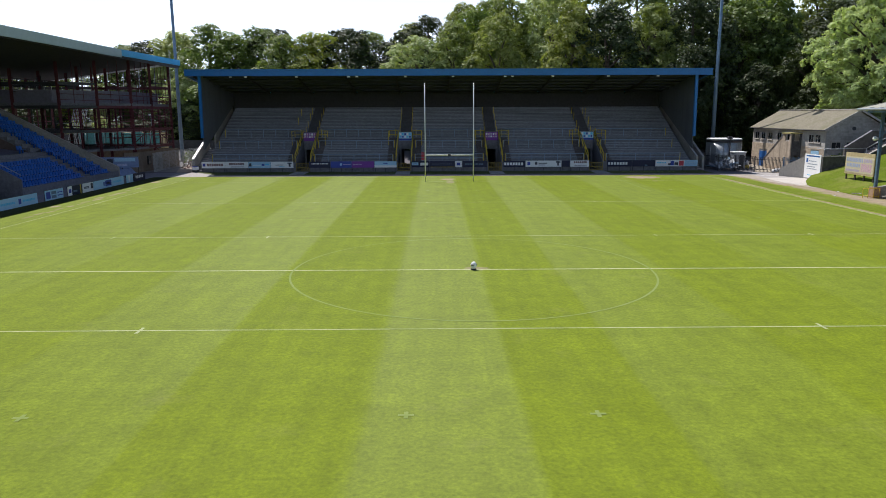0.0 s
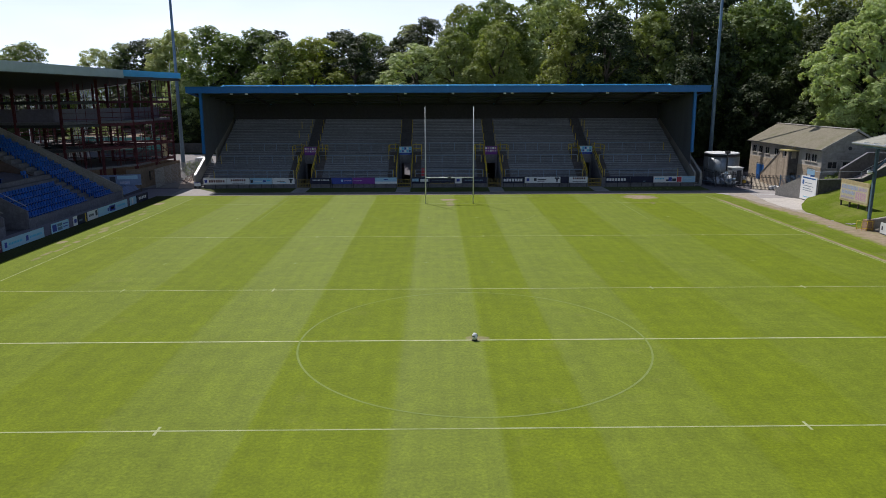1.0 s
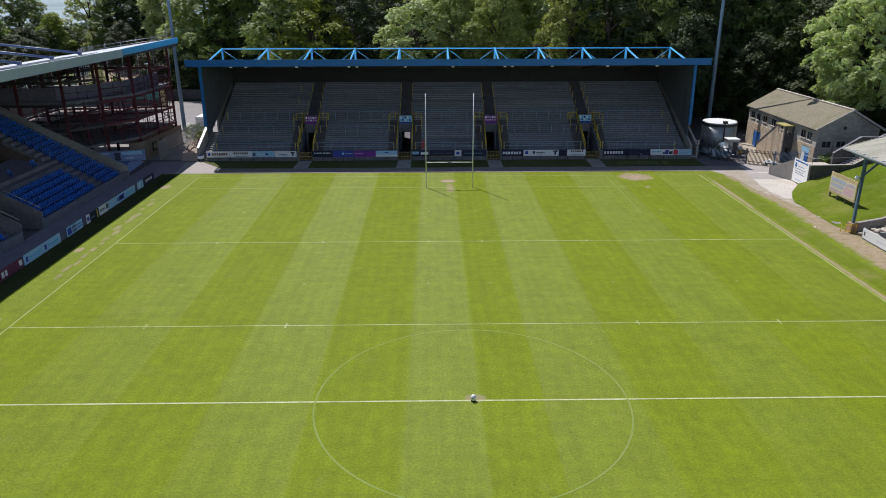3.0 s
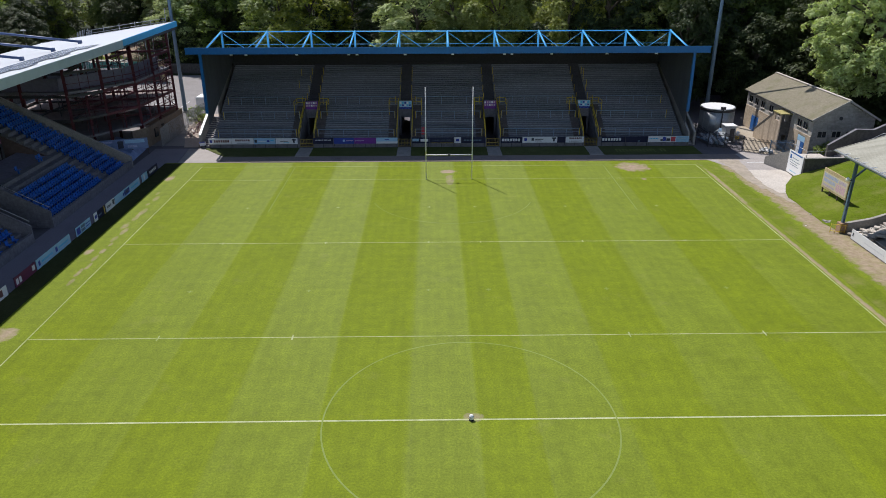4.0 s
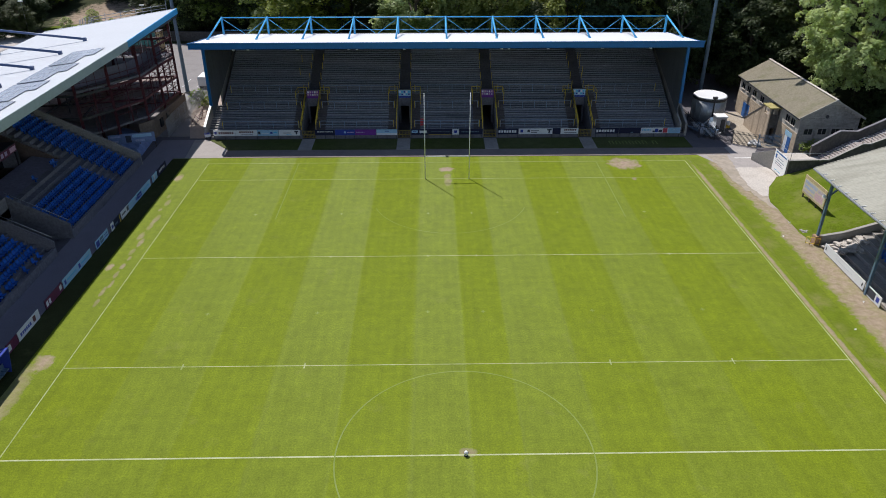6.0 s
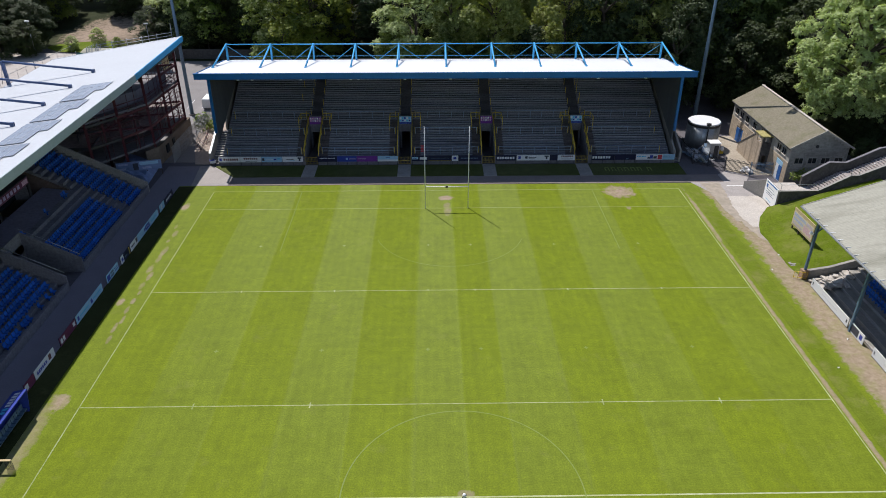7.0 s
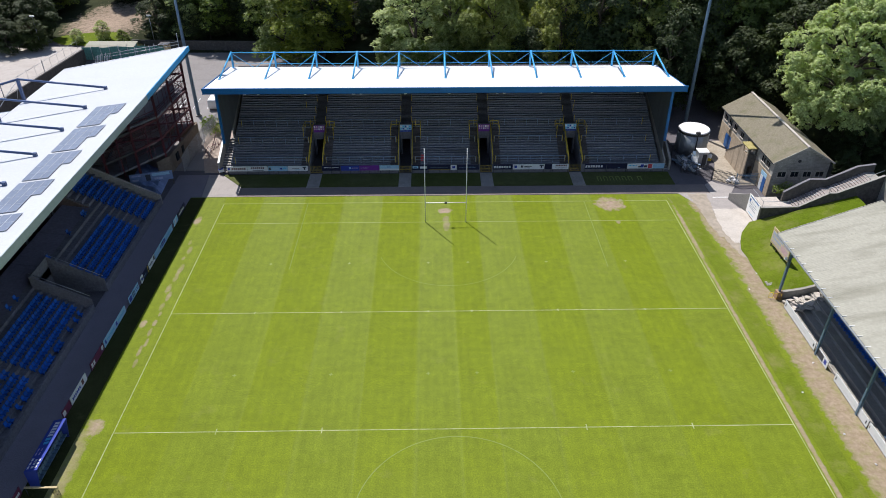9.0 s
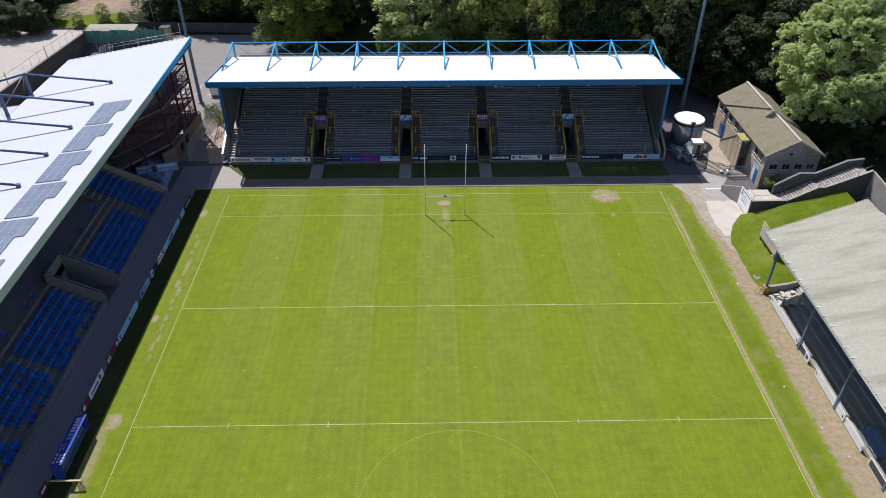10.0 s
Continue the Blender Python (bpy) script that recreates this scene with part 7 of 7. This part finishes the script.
bmesh.ops.bevel(bm, geom=bm.edges[:], offset=0.06, segments=2, affect="EDGES")
part("body", bm, white_paint, van)
bm = B()
slab(bm, [(1.30, 1.2), (1.70, 1.2), (1.28, 1.85), (1.1, 1.85)], "y", -0.905, 0.905)
part("glass", bm, dark_glass, van)
for x in (-1.45, 1.5):
    for y in (-0.82, 0.82):
        bm = B()
        tube(bm, (x, y - 0.1, 0.33), (x, y + 0.1, 0.33), 0.33, 0.33, 16)
        part("wheel", bm, black_rubber, van)


# ---- trees ----
def leaf_cloud(name, blobs, per, size, material, seed, squash=0.85, tufts=26.0):
    """Many small leaf faces over the outsides of overlapping clumps."""
    r = np.random.RandomState(seed)
    pts = []
    for cx, cy, cz, rad in blobs:
        n = max(20, int(per * rad * rad))
        # rosettes of leaves scattered over the upper part of the clump
        k = max(12, int(tufts * rad * rad))
        c = r.normal(size=(k, 3))
        c /= np.linalg.norm(c, axis=1)[:, None]
        c[:, 2] = np.where(c[:, 2] < -0.35, -c[:, 2], c[:, 2])
        own = r.randint(0, k, n)
        e = r.normal(size=(n, 3))
        e /= np.linalg.norm(e, axis=1)[:, None]
        e = np.where((np.sum(e * c[own], axis=1) < -0.15)[:, None], -e, e)
        tip = (0.19 + 0.24 * r.rand(k)) * rad ** 0.5
        far = rad * (0.62 + 0.38 * r.rand(k))
        p = (c * far[:, None])[own] + e * (tip[own] * (0.35 + 0.85 * r.rand(n)))[:, None]
        p = p * np.array([1, 1, squash]) + np.array([cx, cy, cz])
        nn = e * 0.5 + c[own] * 0.5 + r.normal(scale=0.38, size=(n, 3)) + np.array([0, 0, 0.60])
        nn /= np.linalg.norm(nn, axis=1)[:, None]
        t = np.cross(nn, r.normal(size=(n, 3)))
        t /= np.linalg.norm(t, axis=1)[:, None]
        b = np.cross(nn, t)
        s = size * (0.6 + 0.8 * r.rand(n))[:, None]
        pts.append(np.stack([p - t * s * 0.48, p + t * s * 0.48, p + b * s * 0.78 + nn * s * 0.12], axis=1))
    v = np.concatenate(pts).reshape(-1, 3)
    k = len(v) // 3
    me = bpy.data.meshes.new(name)
    me.vertices.add(len(v))
    me.vertices.foreach_set("co", v.astype(np.float32).ravel())
    me.loops.add(len(v))
    me.loops.foreach_set("vertex_index", np.arange(len(v), dtype=np.int32))
    me.polygons.add(k)
    me.polygons.foreach_set("loop_start", np.arange(0, 3 * k, 3, dtype=np.int32))
    me.polygons.foreach_set("loop_total", np.full(k, 3, dtype=np.int32))
    me.update()
    me.validate()
    me.materials.append(material)
    return me


def tree_kind(label, material, seed, h=20.0, spread=6.0, base=0.13, clumps=44, per=172.0, leaf=0.35, rad=(1.6, 2.9), lean=0.0, tufts=26.0):
    """A tree of height h: trunk, limbs and a clumped crown that fills an uneven egg shape."""
    r = random.Random(seed)
    ob = thing("tree", label, "tree")
    bm = B()
    pts = [Vector((0, 0, -0.6))]
    for i in range(1, 6):
        pts.append(Vector((r.uniform(-0.25, 0.25) * i * 0.5 + lean * i, r.uniform(-0.25, 0.25) * i * 0.5, h * 0.15 * i)))
    for i in range(5):
        tube(bm, pts[i], pts[i + 1], h * 0.022 * (1 - i * 0.17), h * 0.022 * (1 - (i + 1) * 0.17), 9, caps=False)
    part("trunk", bm, bark, ob)
    blobs = []
    for i in range(clumps):
        f = (i + 0.5) / clumps
        z = h * (base + (0.97 - base) * f)
        wide = spread * (math.sin(math.pi * min(1.0, 0.18 + 0.80 * f)) ** 0.7)
        a = i * 2.39996 + r.uniform(-0.4, 0.4)
        q = wide * (0.35 + 0.65 * r.random() ** 0.5) * r.uniform(0.75, 1.12)
        br = r.uniform(*rad) * (1.0 - 0.35 * f)
        blobs.append((math.cos(a) * q + lean * 5 * f, math.sin(a) * q, z - br * 0.5, br))
    for i in range(0, clumps, 4):
        cx, cy, cz, _ = blobs[i]
        bm = B()
        z0 = min(cz * 0.75, h * 0.62)
        j = min(4, int(z0 / (h * 0.15)))
        p = pts[j].lerp(pts[j + 1], 0.5)
        m = Vector((cx * 0.5, cy * 0.5, (p.z + cz) * 0.52))
        tube(bm, p, m, h * 0.009, h * 0.006, 6, caps=False)
        tube(bm, m, (cx, cy, cz), h * 0.006, h * 0.002, 6, caps=False)
        part("limb", bm, bark, ob)
    crown = new("crown", leaf_cloud("crown", blobs, per, leaf, material, seed, tufts=tufts))
    crown.parent = ob
    return ob


KINDS = [
    tree_kind("tall green broadleaf tree on the wooded bank", leaf_mid, 11),
    tree_kind("dark green broadleaf tree on the wooded bank", leaf_dark, 12, spread=5.6),
    tree_kind("fresh yellow-green tree on the wooded bank", leaf_lime, 13, spread=6.0),
    tree_kind("pale silvery-leaved tree on the wooded bank", leaf_pale, 14, spread=6.4, base=0.1, rad=(1.5, 2.6)),
    tree_kind("tall narrow green tree on the wooded bank", leaf_mid, 15, spread=4.8, clumps=40, rad=(1.4, 2.5)),
    tree_kind("spreading dark tree with an uneven crown", leaf_dark, 16, spread=7.0, clumps=50, rad=(1.3, 2.5)),
]
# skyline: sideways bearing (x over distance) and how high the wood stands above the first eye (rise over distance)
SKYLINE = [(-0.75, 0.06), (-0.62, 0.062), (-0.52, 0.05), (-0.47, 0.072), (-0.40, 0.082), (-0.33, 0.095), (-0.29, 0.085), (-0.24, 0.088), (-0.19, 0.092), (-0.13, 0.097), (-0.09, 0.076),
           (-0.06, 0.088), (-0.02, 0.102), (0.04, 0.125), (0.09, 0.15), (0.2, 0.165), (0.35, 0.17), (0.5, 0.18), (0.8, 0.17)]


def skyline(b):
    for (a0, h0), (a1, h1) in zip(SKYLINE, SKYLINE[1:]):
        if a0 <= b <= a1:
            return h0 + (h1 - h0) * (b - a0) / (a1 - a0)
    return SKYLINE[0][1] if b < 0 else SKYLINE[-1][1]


rng = random.Random(21)
used = [0] * len(KINDS)


def plant(k, x, y, h, wide=1.0):
    m = pose(x, y, rise(x, y), 0, 0, rng.uniform(0, 360)) @ Matrix.Diagonal((h / 20 * wide, h / 20 * wide, h / 20, 1))
    if used[k]:
        ob = copy_thing(KINDS[k], Matrix.Identity(4))
    else:
        ob = KINDS[k]
    ob.matrix_basis = m
    used[k] += 1
    return ob


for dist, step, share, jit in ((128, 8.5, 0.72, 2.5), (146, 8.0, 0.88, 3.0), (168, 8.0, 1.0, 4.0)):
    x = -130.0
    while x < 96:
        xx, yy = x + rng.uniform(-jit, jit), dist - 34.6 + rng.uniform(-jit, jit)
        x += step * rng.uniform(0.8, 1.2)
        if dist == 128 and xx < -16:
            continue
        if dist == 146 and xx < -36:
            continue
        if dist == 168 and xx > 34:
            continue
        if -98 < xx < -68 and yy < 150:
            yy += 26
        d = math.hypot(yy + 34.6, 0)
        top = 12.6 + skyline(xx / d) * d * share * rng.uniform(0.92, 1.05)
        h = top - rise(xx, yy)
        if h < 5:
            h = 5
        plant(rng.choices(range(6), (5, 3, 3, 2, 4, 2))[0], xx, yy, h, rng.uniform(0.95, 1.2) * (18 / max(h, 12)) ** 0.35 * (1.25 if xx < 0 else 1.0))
for x, y, h, k, w in ((-118, 150, 20, 1, 1.2), (-104, 148, 21, 0, 1.3), (-112, 138, 17, 0, 1.3), (-101, 131, 13, 5, 1.3), (-95, 134, 12, 1, 1.2), (-93, 142, 14, 2, 1.1), (-91.0, 122, 11, 1, 1.3), (-87.5, 120.0, 10, 1, 1.4), (-93.5, 139, 11, 5, 1.1), (-96, 119.5, 11, 1, 1.4), (-105, 122, 13, 5, 1.2), (-60.5, 131, 15, 3, 1.2), (-57, 128, 14, 3, 1.1), (-49, 129, 16, 1, 1.1), (-42, 128, 14, 1, 1.1),
                      (-73.6, 119.2, 4.4, 3, 1.4), (-78.4, 117.0, 3.2, 3, 1.5), (-69.6, 119.0, 3.2, 2, 1.5), (-35, 124, 15, 1, 1.0), (-27, 121, 15, 1, 1.1), (-4.4, 88.5, 11.6, 2, 0.85), (-9, 95, 11, 0, 1.0), (1, 97, 12, 0, 1.0), (8, 95, 11, 0, 1.0), (16, 92, 12, 1, 1.1),
                      (26, 91, 13, 5, 1.0), (36, 92, 15, 5, 1.0), (46, 92, 17, 5, 1.0), (39.8, 84.0, 19, 5, 0.85), (52, 84, 16, 1, 1.1), (60, 82, 20, 5, 1.1), (70, 88, 22, 1, 1.1), (58, 96, 24, 5, 1.0), (80, 74, 20, 1, 1.1), (76, 60, 14, 5, 1.0), (82, 52, 15, 1, 1.0), (70, 46, 9, 0, 1.2)):
    plant(k, x, y, h, w)
for x, y, h, k, w in ((-95, 111.5, 9, 1, 1.4), (-90, 110.5, 8, 5, 1.4), (-85.5, 112.5, 7.5, 1, 1.4), (-100.5, 111, 9, 1, 1.4), (59.5, 57, 4.5, 1, 1.5), (63, 60, 6, 5, 1.4), (66, 55, 6, 1, 1.4), (61, 63, 6, 1, 1.4), (70, 60, 8, 1, 1.2), (-66, 141, 10, 1, 1.4), (-66, 147, 10, 5, 1.3), (-60, 138, 11, 1, 1.3), (-79, 147, 11, 1, 1.3), (-92, 146, 10, 5, 1.2)):
    plant(k, x, y, h, w)
for i in range(11):
    plant(1 if i % 3 else 5, -64.5 + i * 4.0 + rng.uniform(-1, 1), 126.5 + rng.uniform(0, 4), 9 + rng.uniform(-1.5, 2.5), 1.35)
big = tree_kind("huge sycamore overhanging the clubhouse, sunlight put into its pale leaves", leaf_sycamore, 31, h=25, spread=10.0, base=0.24, clumps=200, per=420.0, leaf=0.26, rad=(1.1, 2.2), tufts=15.0)
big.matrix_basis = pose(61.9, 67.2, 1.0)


def bush(label, material, seed, x, y, z, r, n=7):
    q = random.Random(seed)
    ob = thing("bush", label, "bush", m=pose(x, y, z))
    blobs = [(q.uniform(-1, 1) * r * 0.7, q.uniform(-1, 1) * r * 0.7, q.uniform(0.1, 0.7) * r, q.uniform(0.35, 0.6) * r) for _ in range(n)]
    bm = B()
    for i in range(4):
        a = i * 1.6
        tube(bm, (0, 0, -0.1), (0.5 * r * math.cos(a), 0.5 * r * math.sin(a), 0.6 * r), 0.05, 0.02, 5, caps=False)
    part("stems", bm, bark, ob)
    lv = new("leaves", leaf_cloud("leaves", blobs, 160.0, 0.24, material, seed))
    lv.parent = ob


bush("weedy green shrub against the corner wall", leaf_lime, 51, -40.6, 79.0, 0, 1.9)
bush("weedy green shrub beside the mesh fence", leaf_mid, 52, -39.6, 77.0, 0, 1.3)
bush("low ivy at the foot of the gable wall", leaf_lime, 53, 47.2, 51.6, 1.6, 1.0, 9)
bush("low ivy at the foot of the gable wall", leaf_mid, 54, 49.0, 51.4, 1.9, 1.1, 9)
bush("small shrub above the steps", leaf_lime, 55, 51.5, 50.8, 2.8, 0.9)


# scraps of paper blown along the track
for i, (x, y, a) in enumerate(((37.6, 18.2, 20), (36.1, 8.6, 70), (37.2, 5.1, 130), (35.8, 31.0, 40), (37.9, 34.2, 95), (34.6, 14.0, 10))):
    scrap = thing("paper_scrap", "crumpled scrap of white paper on the ground", "litter", "paper scraps", m=pose(x, y, 0.016, 0, 0, a))
    bm = B()
    v = [bm.verts.new(p) for p in ((-0.12, -0.07, 0.0), (0.0, -0.09, 0.05), (0.13, -0.06, 0.01), (0.11, 0.08, 0.04), (-0.02, 0.09, 0.0), (-0.11, 0.06, 0.06))]
    bm.faces.new((v[0], v[1], v[4], v[5]))
    bm.faces.new((v[1], v[2], v[3], v[4]))
    bmesh.ops.solidify(bm, geom=bm.faces[:], thickness=0.004)
    part("sheet", bm, white_board, scrap)
